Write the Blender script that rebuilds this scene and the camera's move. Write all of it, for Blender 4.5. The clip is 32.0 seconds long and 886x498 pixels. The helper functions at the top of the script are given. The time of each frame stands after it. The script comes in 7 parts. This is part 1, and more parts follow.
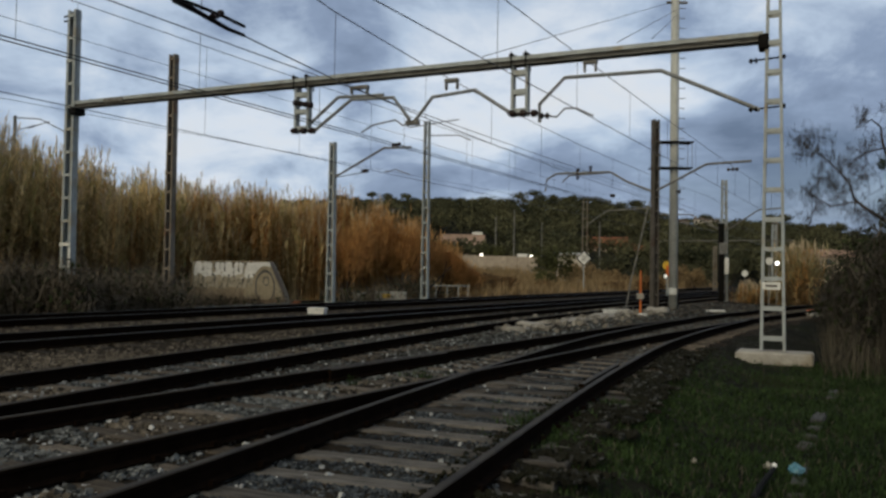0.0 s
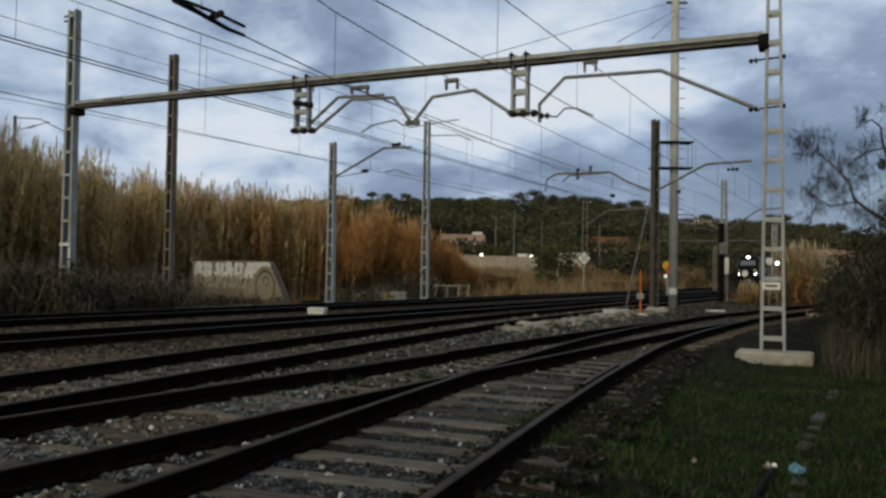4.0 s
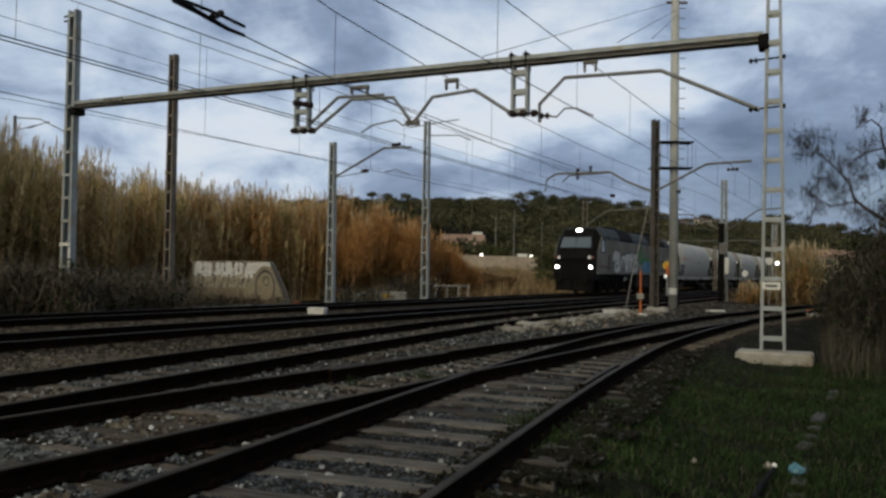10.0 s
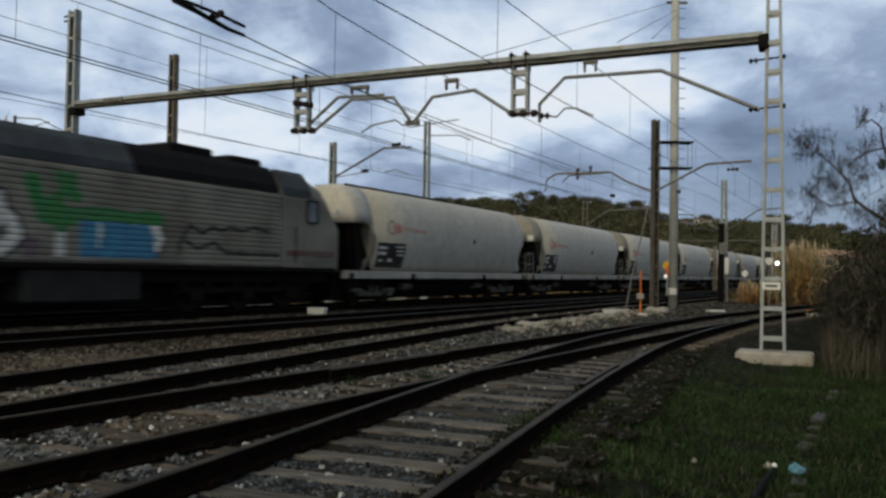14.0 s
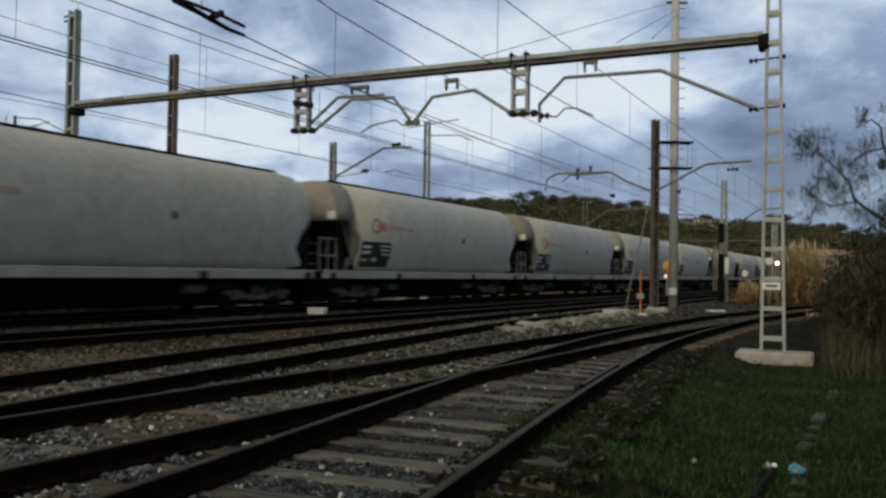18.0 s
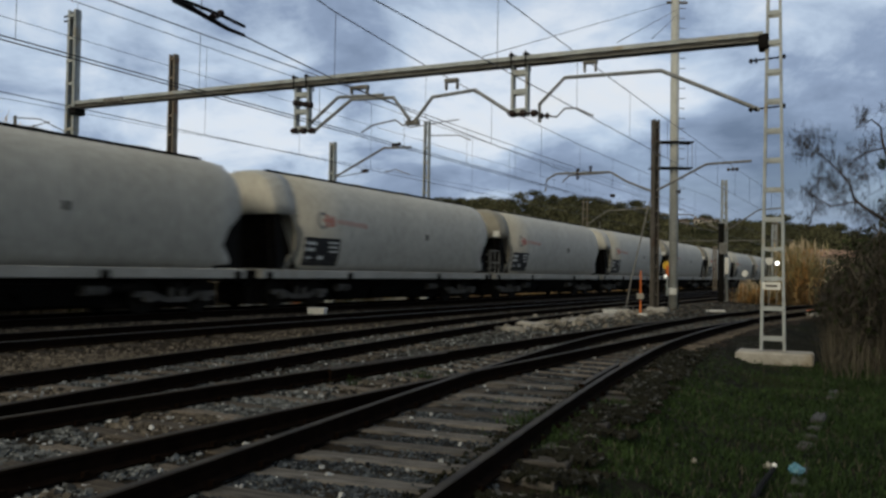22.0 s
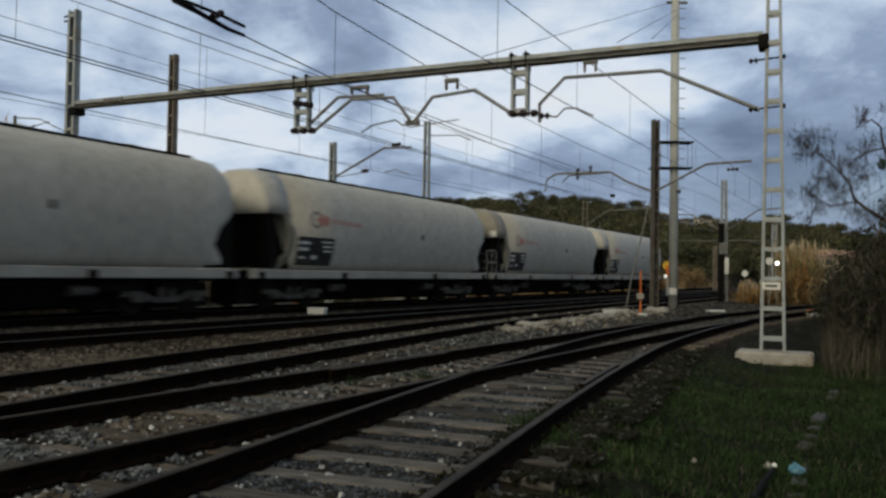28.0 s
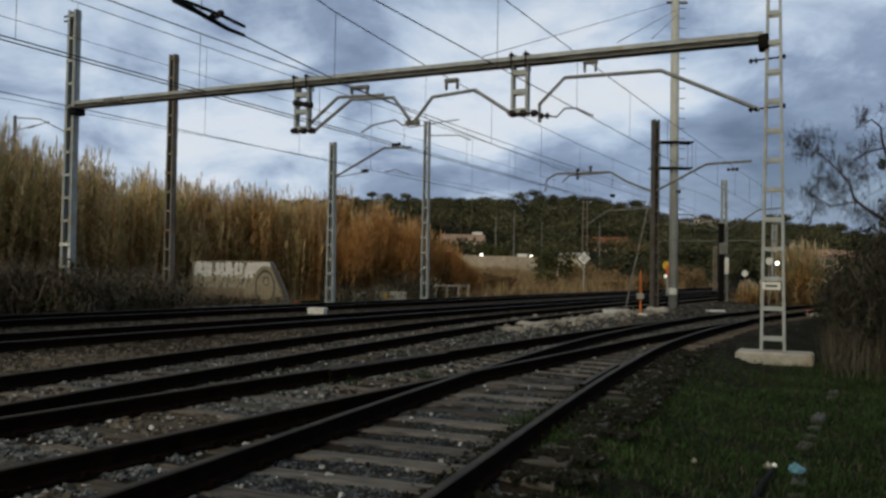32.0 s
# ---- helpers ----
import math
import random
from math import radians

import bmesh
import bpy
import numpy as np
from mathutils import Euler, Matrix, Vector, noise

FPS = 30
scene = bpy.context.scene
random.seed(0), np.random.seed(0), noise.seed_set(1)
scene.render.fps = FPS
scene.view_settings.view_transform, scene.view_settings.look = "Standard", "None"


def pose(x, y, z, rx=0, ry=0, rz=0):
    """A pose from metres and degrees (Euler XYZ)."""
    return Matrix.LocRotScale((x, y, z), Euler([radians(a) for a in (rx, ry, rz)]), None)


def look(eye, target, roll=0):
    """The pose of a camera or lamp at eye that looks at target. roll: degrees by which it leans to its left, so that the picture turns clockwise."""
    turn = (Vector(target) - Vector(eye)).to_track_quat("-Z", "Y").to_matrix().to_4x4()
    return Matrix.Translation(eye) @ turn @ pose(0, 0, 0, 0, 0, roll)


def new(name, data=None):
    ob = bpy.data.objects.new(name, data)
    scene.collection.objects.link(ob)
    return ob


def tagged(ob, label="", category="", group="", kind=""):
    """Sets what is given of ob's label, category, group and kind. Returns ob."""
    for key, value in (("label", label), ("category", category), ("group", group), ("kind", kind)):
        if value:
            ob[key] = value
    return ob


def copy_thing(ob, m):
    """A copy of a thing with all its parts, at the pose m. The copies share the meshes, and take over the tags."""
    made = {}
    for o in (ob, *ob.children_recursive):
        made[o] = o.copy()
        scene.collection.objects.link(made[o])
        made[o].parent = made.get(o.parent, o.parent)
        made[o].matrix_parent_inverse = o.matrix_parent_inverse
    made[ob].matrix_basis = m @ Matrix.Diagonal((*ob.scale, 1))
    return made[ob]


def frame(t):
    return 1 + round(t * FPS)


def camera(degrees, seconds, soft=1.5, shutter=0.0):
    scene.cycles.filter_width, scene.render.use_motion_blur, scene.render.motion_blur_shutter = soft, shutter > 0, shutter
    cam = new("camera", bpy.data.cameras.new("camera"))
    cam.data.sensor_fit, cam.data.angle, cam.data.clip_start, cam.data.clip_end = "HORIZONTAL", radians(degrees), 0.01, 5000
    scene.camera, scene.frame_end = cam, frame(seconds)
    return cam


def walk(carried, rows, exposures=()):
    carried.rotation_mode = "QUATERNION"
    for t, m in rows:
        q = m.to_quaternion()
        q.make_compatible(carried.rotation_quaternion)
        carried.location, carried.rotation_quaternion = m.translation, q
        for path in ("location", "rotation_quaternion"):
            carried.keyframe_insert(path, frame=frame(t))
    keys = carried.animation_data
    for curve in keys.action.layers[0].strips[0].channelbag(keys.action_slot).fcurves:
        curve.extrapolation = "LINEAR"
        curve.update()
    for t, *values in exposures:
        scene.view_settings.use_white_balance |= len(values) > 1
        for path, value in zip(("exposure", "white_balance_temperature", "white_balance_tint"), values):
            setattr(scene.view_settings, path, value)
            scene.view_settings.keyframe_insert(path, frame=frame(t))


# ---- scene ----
from collections import defaultdict

# camera: stands still beside the tracks
cam = camera(56.84, 32.0, soft=2.7, shutter=0.6)
EYE = Vector((0.0, 0.0, 1.283))
# the clip's camera opens a little while the dark engine fills the view
EXPOSE = [(0.0, 0.0), (11.0, 0.0), (14.0, 0.14), (17.0, 0.1), (28.0, 0.06), (32.0, 0.0)]
VIEW = look(EYE, (0.0, math.cos(radians(1.69)), 1.283 + math.sin(radians(1.69))), 0.899)
walk(cam, [(0.0, VIEW), (32.0, VIEW)], EXPOSE)

# light: a cloudy evening sky and a weak, wide sun behind the clouds
world = bpy.data.worlds.new("sky")
scene.world = world
world.use_nodes = True


def sky_nodes():
    nt = world.node_tree
    nt.nodes.clear()
    N, L = nt.nodes.new, nt.links.new
    out, bg = N("ShaderNodeOutputWorld"), N("ShaderNodeBackground")
    sky = N("ShaderNodeTexSky")
    sky.sky_type, sky.sun_disc = "NISHITA", False
    sky.sun_elevation, sky.sun_rotation = radians(31), radians(210)
    coord, sep = N("ShaderNodeTexCoord"), N("ShaderNodeSeparateXYZ")
    L(coord.outputs["Generated"], sep.inputs[0])

    def m(op, a, b=None):
        n = N("ShaderNodeMath")
        n.operation = op
        for i, v in enumerate((a, b)):
            if v is None:
                continue
            if isinstance(v, (int, float)):
                n.inputs[i].default_value = v
            else:
                L(v, n.inputs[i])
        return n.outputs[0]
    h = m("ADD", m("MAXIMUM", sep.outputs[2], 0.0), 0.32)
    comb = N("ShaderNodeCombineXYZ")
    L(m("DIVIDE", sep.outputs[0], h), comb.inputs[0])
    L(m("DIVIDE", sep.outputs[1], h), comb.inputs[1])
    comb.inputs[2].default_value = CLOUD_SEED

    def noise_tex(scale, detail, dist=0.0, rough=0.55):
        n = N("ShaderNodeTexNoise")
        n.inputs["Scale"].default_value, n.inputs["Detail"].default_value = scale, detail
        n.inputs["Distortion"].default_value, n.inputs["Roughness"].default_value = dist, rough
        L(comb.outputs[0], n.inputs["Vector"])
        return n.outputs[0]

    def ramp(v, stops):
        r = N("ShaderNodeValToRGB")
        els = r.color_ramp.elements
        while len(els) < len(stops):
            els.new(0.5)
        for e, (p, col) in zip(els, stops):
            e.position, e.color = p, (*col, 1)
        L(v, r.inputs[0])
        return r.outputs[0]
    big = noise_tex(0.85, 6, 0.4)
    fine = noise_tex(3.0, 8, 0.35, 0.6)
    def lobe(az, el, wide):
        """One broad bank of cloud about a direction of the sky."""
        dot = N("ShaderNodeVectorMath")
        dot.operation = "DOT_PRODUCT"
        L(coord.outputs["Generated"], dot.inputs[0])
        a, e = radians(az), radians(el)
        dot.inputs[1].default_value = (math.sin(a) * math.cos(e), math.cos(a) * math.cos(e), math.sin(e))
        r = N("ShaderNodeMapRange")
        r.interpolation_type = "SMOOTHSTEP"
        r.inputs["From Min"].default_value, r.inputs["From Max"].default_value = math.cos(radians(wide)), 1.0
        L(dot.outputs["Value"], r.inputs["Value"])
        return r.outputs[0]
    both = m("ADD", m("MULTIPLY", big, 0.5), m("SUBTRACT", m("MULTIPLY", fine, 0.54), 0.005))
    for az, el, wide, k in BANKS:
        both = m("ADD", both, m("MULTIPLY", lobe(az, el, wide), k))
    cloud = ramp(both, [(0.30, (0.105, 0.145, 0.22)), (0.445, (0.21, 0.272, 0.385)), (0.52, (0.372, 0.455, 0.57)), (0.59, (0.535, 0.59, 0.662)), (0.73, (0.60, 0.615, 0.63))])
    # the cloud glows warmer all round the side where the sun stands
    tint = N("ShaderNodeMix")
    tint.data_type, tint.blend_type = "RGBA", "MULTIPLY"
    tint.inputs["B"].default_value = (1.10, 1.0, 0.76, 1)
    L(lobe(210, 31, 115), tint.inputs["Factor"])
    L(cloud, tint.inputs["A"])
    cloud = tint.outputs["Result"]
    mask = ramp(noise_tex(0.8, 5, 0.2), [(0.30, (0.82, 0.82, 0.82)), (0.5, (0.98, 0.98, 0.98))])
    dim = N("ShaderNodeVectorMath")
    dim.operation = "SCALE"
    L(sky.outputs[0], dim.inputs[0])
    dim.inputs["Scale"].default_value = 0.09
    mix = N("ShaderNodeMix")
    mix.data_type = "RGBA"
    L(mask, mix.inputs["Factor"])
    L(dim.outputs[0], mix.inputs["A"])
    L(cloud, mix.inputs["B"])
    L(mix.outputs["Result"], bg.inputs[0])
    # overcast: thicker and darker overhead than towards the horizon
    fall = N("ShaderNodeMapRange")
    fall.inputs["From Min"].default_value, fall.inputs["From Max"].default_value = 0.25, 0.9
    fall.inputs["To Min"].default_value, fall.inputs["To Max"].default_value = SKY_STRENGTH, SKY_STRENGTH * 0.75
    L(sep.outputs[2], fall.inputs["Value"])
    L(fall.outputs[0], bg.inputs[1])
    L(bg.outputs[0], out.inputs[0])


CLOUD_SEED = 3.7
# broad thin (+) and thick (-) banks of the cloud cover: azimuth, elevation, half width, weight
BANKS = [(6, 12, 12, 0.055), (-25, 16, 12, -0.07), (27, 5, 9, -0.03), (-3, 5.5, 7, -0.05), (27, 9, 12, -0.055), (-14, 19, 14, -0.04), (-26, 9, 12, 0.04), (2, 20, 9, -0.04),
         (8, 4, 9, -0.05), (19, 5, 8, -0.07), (3, 5, 8, -0.06), (12, 5.5, 8, -0.09), (25, 6, 9, -0.07), (-13, 8.5, 10, 0.05), (100, 30, 60, -0.06), (200, 35, 60, 0.03),
         (-18, 16, 8, -0.05), (-10, 16.5, 8, -0.055), (-26, 10.5, 7, 0.035), (8, 10, 6, 0.035), (25.5, 9.5, 6, 0.05), (14, 8.5, 6, 0.06), (18, 13.5, 6, -0.05), (2, 12, 6, 0.045), (1, 18.5, 5, -0.04), (-27, 17.5, 5, -0.05), (-20, 8.5, 5, 0.05), (24.8, 3.3, 3.2, 0.06), (16.8, 8.8, 5, 0.035)]
SKY_STRENGTH = 1.25
sky_nodes()
sun = new("sun", bpy.data.lights.new("sun", "SUN"))
sun.data.energy, sun.data.angle, sun.data.color = 1.6, radians(25), (1.0, 0.87, 0.63)
sun.matrix_world = look((-30, -52, 36), (0, 0, 0))


# ---- materials ----
def mat(name, a, b=None, rough=0.8, metal=0.0, scale=6.0, fine=60.0, bump=0.3, spots=None, island=0.0, streak=None, depth=0.01, spec=0.18, through_light=0.0):
    """Two tones mixed by coarse and fine noise, with relief; spots: a third colour in patches; island: variation from piece to piece."""
    mt = bpy.data.materials.new(name)
    mt.use_nodes = True
    nt = mt.node_tree
    N, L = nt.nodes.new, nt.links.new
    bs = nt.nodes["Principled BSDF"]
    b = b or tuple(0.7 * v for v in a)
    tc = N("ShaderNodeTexCoord")
    vec = tc.outputs["Object"]
    if streak:
        mp = N("ShaderNodeMapping")
        mp.inputs["Scale"].default_value = streak
        L(vec, mp.inputs[0])
        vec = mp.outputs[0]

    def nz(s, d=5, dist=0.0):
        n = N("ShaderNodeTexNoise")
        n.inputs["Scale"].default_value, n.inputs["Detail"].default_value, n.inputs["Distortion"].default_value = s, d, dist
        L(vec, n.inputs["Vector"])
        return n.outputs[0]

    def mixc(fac, x, y):
        n = N("ShaderNodeMix")
        n.data_type = "RGBA"
        for sock, v in (("Factor", fac), ("A", x), ("B", y)):
            if isinstance(v, tuple):
                n.inputs[sock].default_value = (*v, 1)
            elif isinstance(v, float):
                n.inputs[sock].default_value = v
            else:
                L(v, n.inputs[sock])
        return n.outputs["Result"]

    def span(v, lo, hi):
        n = N("ShaderNodeMapRange")
        n.inputs["From Min"].default_value, n.inputs["From Max"].default_value = lo, hi
        L(v, n.inputs["Value"])
        return n.outputs[0]
    coarse, grain = nz(scale, 4, 0.3), nz(fine, 6)
    col = mixc(span(coarse, 0.35, 0.68), a, b)
    col = mixc(span(grain, 0.3, 0.75), col, mixc(0.5, col, tuple(0.35 * v for v in b)))
    if spots:
        col = mixc(span(nz(scale * 0.45, 6, 0.6), 0.56, 0.66), col, spots)
    if island:
        info, geo, add = N("ShaderNodeObjectInfo"), N("ShaderNodeNewGeometry"), N("ShaderNodeMath")
        add.operation = "ADD"
        L(info.outputs["Random"], add.inputs[0])
        L(geo.outputs["Random Per Island"], add.inputs[1])
        fr = N("ShaderNodeMath")
        fr.operation = "FRACT"
        L(add.outputs[0], fr.inputs[0])
        hv = N("ShaderNodeHueSaturation")
        mr = N("ShaderNodeMapRange")
        mr.inputs["To Min"].default_value, mr.inputs["To Max"].default_value = 1 - island, 1 + island
        L(fr.outputs[0], mr.inputs["Value"])
        L(mr.outputs[0], hv.inputs["Value"])
        L(col, hv.inputs["Color"])
        col = hv.outputs[0]
    L(col, bs.inputs["Base Color"])
    bs.inputs["Metallic"].default_value = metal
    bs.inputs["Specular IOR Level"].default_value = spec
    rr = span(grain, 0.0, 1.0)
    mr = N("ShaderNodeMapRange")
    mr.inputs["To Min"].default_value, mr.inputs["To Max"].default_value = max(0.05, rough - 0.12), min(1.0, rough + 0.12)
    L(rr, mr.inputs["Value"])
    L(mr.outputs[0], bs.inputs["Roughness"])
    if bump:
        bp = N("ShaderNodeBump")
        bp.inputs["Strength"].default_value, bp.inputs["Distance"].default_value = bump, depth
        L(grain, bp.inputs["Height"])
        L(bp.outputs[0], bs.inputs["Normal"])
    if through_light:                  # thin leaves let some daylight through
        tl, mx = N("ShaderNodeBsdfTranslucent"), N("ShaderNodeMixShader")
        mx.inputs[0].default_value = through_light
        L(col, tl.inputs[0])
        L(bs.outputs[0], mx.inputs[1])
        L(tl.outputs[0], mx.inputs[2])
        L(mx.outputs[0], nt.nodes["Material Output"].inputs[0])
    return mt


def glow(name, col, strength):
    mt = bpy.data.materials.new(name)
    mt.use_nodes = True
    bs = mt.node_tree.nodes["Principled BSDF"]
    bs.inputs["Base Color"].default_value = (*col, 1)
    bs.inputs["Emission Color"].default_value = (*col, 1)
    bs.inputs["Emission Strength"].default_value = strength
    return mt


def glass(name, col=(0.008, 0.01, 0.012), rough=0.06, gloss=0.6):
    mt = bpy.data.materials.new(name)
    mt.use_nodes = True
    bs = mt.node_tree.nodes["Principled BSDF"]
    bs.inputs["Base Color"].default_value = (*col, 1)
    bs.inputs["Roughness"].default_value = rough
    bs.inputs["Specular IOR Level"].default_value = gloss
    return mt


EARTH = mat("earth", (0.022, 0.0218, 0.0165), (0.0105, 0.0108, 0.0085), 0.95, scale=0.5, fine=9, bump=0.6, spots=(0.018, 0.02, 0.009), depth=0.05, spec=0.01)
BALLAST = mat("ballast_bed", (0.034, 0.027, 0.019), (0.014, 0.011, 0.008), 0.95, scale=1.3, fine=22, bump=1.0, spots=(0.036, 0.026, 0.018), depth=0.05, spec=0.04)
GRIT = mat("verge_grit", (0.06, 0.062, 0.06), (0.02, 0.02, 0.019), 0.9, scale=5, fine=50, bump=0.3, island=0.6, spec=0.03)
BROWNST = mat("brown_ballast_stone", (0.150, 0.130, 0.106), (0.050, 0.042, 0.034), 0.9, scale=5, fine=50, bump=0.3, island=0.5, spec=0.03)
BLUEST = mat("blue_grey_ballast_stone", (0.070, 0.080, 0.091), (0.018, 0.021, 0.026), 0.85, scale=7, fine=50, bump=0.3, island=0.7, spec=0.05)
STONE = mat("ballast_stone", (0.142, 0.15, 0.153), (0.027, 0.029, 0.03), 0.85, scale=7, fine=50, bump=0.3, island=0.7, spec=0.04)
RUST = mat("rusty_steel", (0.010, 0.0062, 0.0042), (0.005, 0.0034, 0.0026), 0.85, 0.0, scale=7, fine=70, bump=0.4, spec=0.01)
POLISHED = mat("polished_rail_head", (0.034, 0.031, 0.029), (0.018, 0.016, 0.015), 0.5, 0.1, scale=3, fine=90, bump=0.05)
RAILTOP = mat("worn_rail_head", (0.045, 0.037, 0.028), (0.02, 0.016, 0.012), 0.62, 0.0, scale=3, fine=90, bump=0.2, spec=0.09)
WOOD = mat("sleeper_wood", (0.142, 0.130, 0.118), (0.040, 0.037, 0.034), 0.9, scale=3, fine=26, bump=0.8, streak=(1, 9, 6), island=0.45, spec=0.04)
CONCRETE = mat("concrete", (0.40, 0.38, 0.34), (0.26, 0.245, 0.22), 0.9, scale=2.2, fine=45, bump=0.4, spots=(0.20, 0.17, 0.13))
SLEEPERC = mat("sleeper_concrete", (0.06, 0.051, 0.042), (0.03, 0.026, 0.022), 0.9, scale=3, fine=40, bump=0.4, island=0.25, spec=0.04)
GALV = mat("galvanised_steel", (0.375, 0.405, 0.41), (0.27, 0.29, 0.295), 0.55, 0.1, scale=4, fine=60, bump=0.15, spots=(0.26, 0.24, 0.20))
DULL = mat("dull_steel", (0.22, 0.22, 0.21), (0.13, 0.12, 0.11), 0.65, 0.4, scale=5, fine=60, bump=0.2)
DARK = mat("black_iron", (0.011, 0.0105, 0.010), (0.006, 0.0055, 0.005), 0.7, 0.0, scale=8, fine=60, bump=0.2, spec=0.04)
DARKMAST = mat("dark_mast", (0.11, 0.10, 0.088), (0.065, 0.058, 0.05), 0.8, 0.0, scale=2.5, fine=50, bump=0.3, spots=(0.06, 0.04, 0.03), spec=0.1)
BEAMWEB = mat("dark_beam_web", (0.15, 0.145, 0.135), (0.03, 0.028, 0.026), 0.85, 0.0, scale=1.6, fine=50, bump=0.3, spots=(0.05, 0.046, 0.04), spec=0.05)
RUSTMAST = mat("weathered_mast", (0.23, 0.20, 0.165), (0.13, 0.11, 0.09), 0.8, 0.1, scale=2.5, fine=50, bump=0.3, spots=(0.12, 0.06, 0.035))
WIRE = mat("copper_wire", (0.05, 0.05, 0.055), (0.03, 0.03, 0.03), 0.5, 0.5, bump=0)
PIPE = mat("bracket_pipe", (0.25, 0.26, 0.265), (0.16, 0.165, 0.165), 0.55, 0.1, scale=4, fine=60, bump=0.1)
INSUL = mat("brown_glaze", (0.035, 0.022, 0.02), (0.02, 0.014, 0.012), 0.25, scale=8, bump=0)
WHITE = mat("white_paint", (0.75, 0.75, 0.72), (0.55, 0.54, 0.50), 0.7, scale=5, fine=60, bump=0.2)
CANE = mat("dry_cane", (0.80, 0.64, 0.35), (0.64, 0.49, 0.25), 0.8, scale=0.45, fine=3, bump=0, island=0.45, spec=0.04, through_light=0.4)
CANER = mat("russet_cane", (0.60, 0.335, 0.125), (0.40, 0.21, 0.078), 0.85, scale=0.5, fine=3, bump=0, island=0.45, spec=0.04, through_light=0.35)
PLUME = mat("reed_plume", (0.70, 0.57, 0.39), (0.52, 0.41, 0.27), 0.9, bump=0, island=0.3, spec=0.04, through_light=0.4)
CANEG = mat("green_cane", (0.54, 0.48, 0.19), (0.35, 0.32, 0.125), 0.8, scale=0.5, fine=3, bump=0, island=0.4, spec=0.04, through_light=0.4)
UNDER = mat("undergrowth_twig", (0.07, 0.06, 0.047), (0.036, 0.031, 0.025), 0.95, bump=0, scale=1.0, fine=6, island=0.5, spec=0.03)
TWIG = mat("bramble", (0.145, 0.122, 0.094), (0.08, 0.067, 0.053), 0.95, bump=0, scale=1.0, fine=6, island=0.5, spec=0.04)
LEAFD = mat("dark_leaf", (0.035, 0.045, 0.018), (0.02, 0.026, 0.012), 0.8, scale=0.8, fine=5, bump=0, island=0.5, spec=0.04)
PINE = mat("pine_needles", (0.115, 0.11, 0.06), (0.034, 0.038, 0.022), 0.85, scale=0.08, fine=0.8, bump=0, island=0.5, spec=0.04, through_light=0.15)
GRASSM = mat("grass_blade", (0.040, 0.066, 0.022), (0.020, 0.035, 0.013), 0.75, scale=0.9, fine=6, bump=0, island=0.5, spec=0.04, through_light=0.2)
DRYG = mat("dry_grass", (0.35, 0.25, 0.135), (0.20, 0.138, 0.072), 0.9, scale=0.5, fine=4, bump=0, island=0.4, spec=0.04, through_light=0.3)
PALEST = mat("pale_stone", (0.42, 0.43, 0.435), (0.17, 0.175, 0.175), 0.85, scale=5, fine=50, bump=0.3, island=0.35, spec=0.1)
KERBP = mat("pale_kerb", (0.09, 0.09, 0.094), (0.045, 0.045, 0.045), 0.9, scale=3, fine=40, bump=0.4, spec=0.05)
KERBM = mat("sunken_kerb", (0.075, 0.072, 0.066), (0.04, 0.038, 0.033), 0.9, scale=3, fine=40, bump=0.4, spots=(0.035, 0.045, 0.02), spec=0.05)
POLEM = mat("pale_pole_paint", (0.50, 0.51, 0.49), (0.40, 0.41, 0.39), 0.6, scale=0.7, fine=14, bump=0.05)
DEADG = mat("dead_grass", (0.088, 0.078, 0.058), (0.05, 0.044, 0.034), 0.9, scale=0.8, fine=5, bump=0, island=0.4, spec=0.04)
# lower cane leaves: dead brown, darkened further for shade low in the bed
LOWCANE = mat("dead_shaded_cane_leaf", (0.24, 0.15, 0.075), (0.13, 0.083, 0.045), 0.9, scale=0.5, fine=3, bump=0, island=0.4, spec=0.04, through_light=0.25)
WOODD = mat("oiled_sleeper_wood", (0.15, 0.127, 0.104), (0.055, 0.046, 0.038), 0.9, scale=3, fine=26, bump=0.8, streak=(1, 9, 6), island=0.35, spec=0.04)
BARK = mat("bark", (0.07, 0.055, 0.045), (0.04, 0.032, 0.027), 0.95, scale=6, fine=40, bump=0.6, spec=0.04)


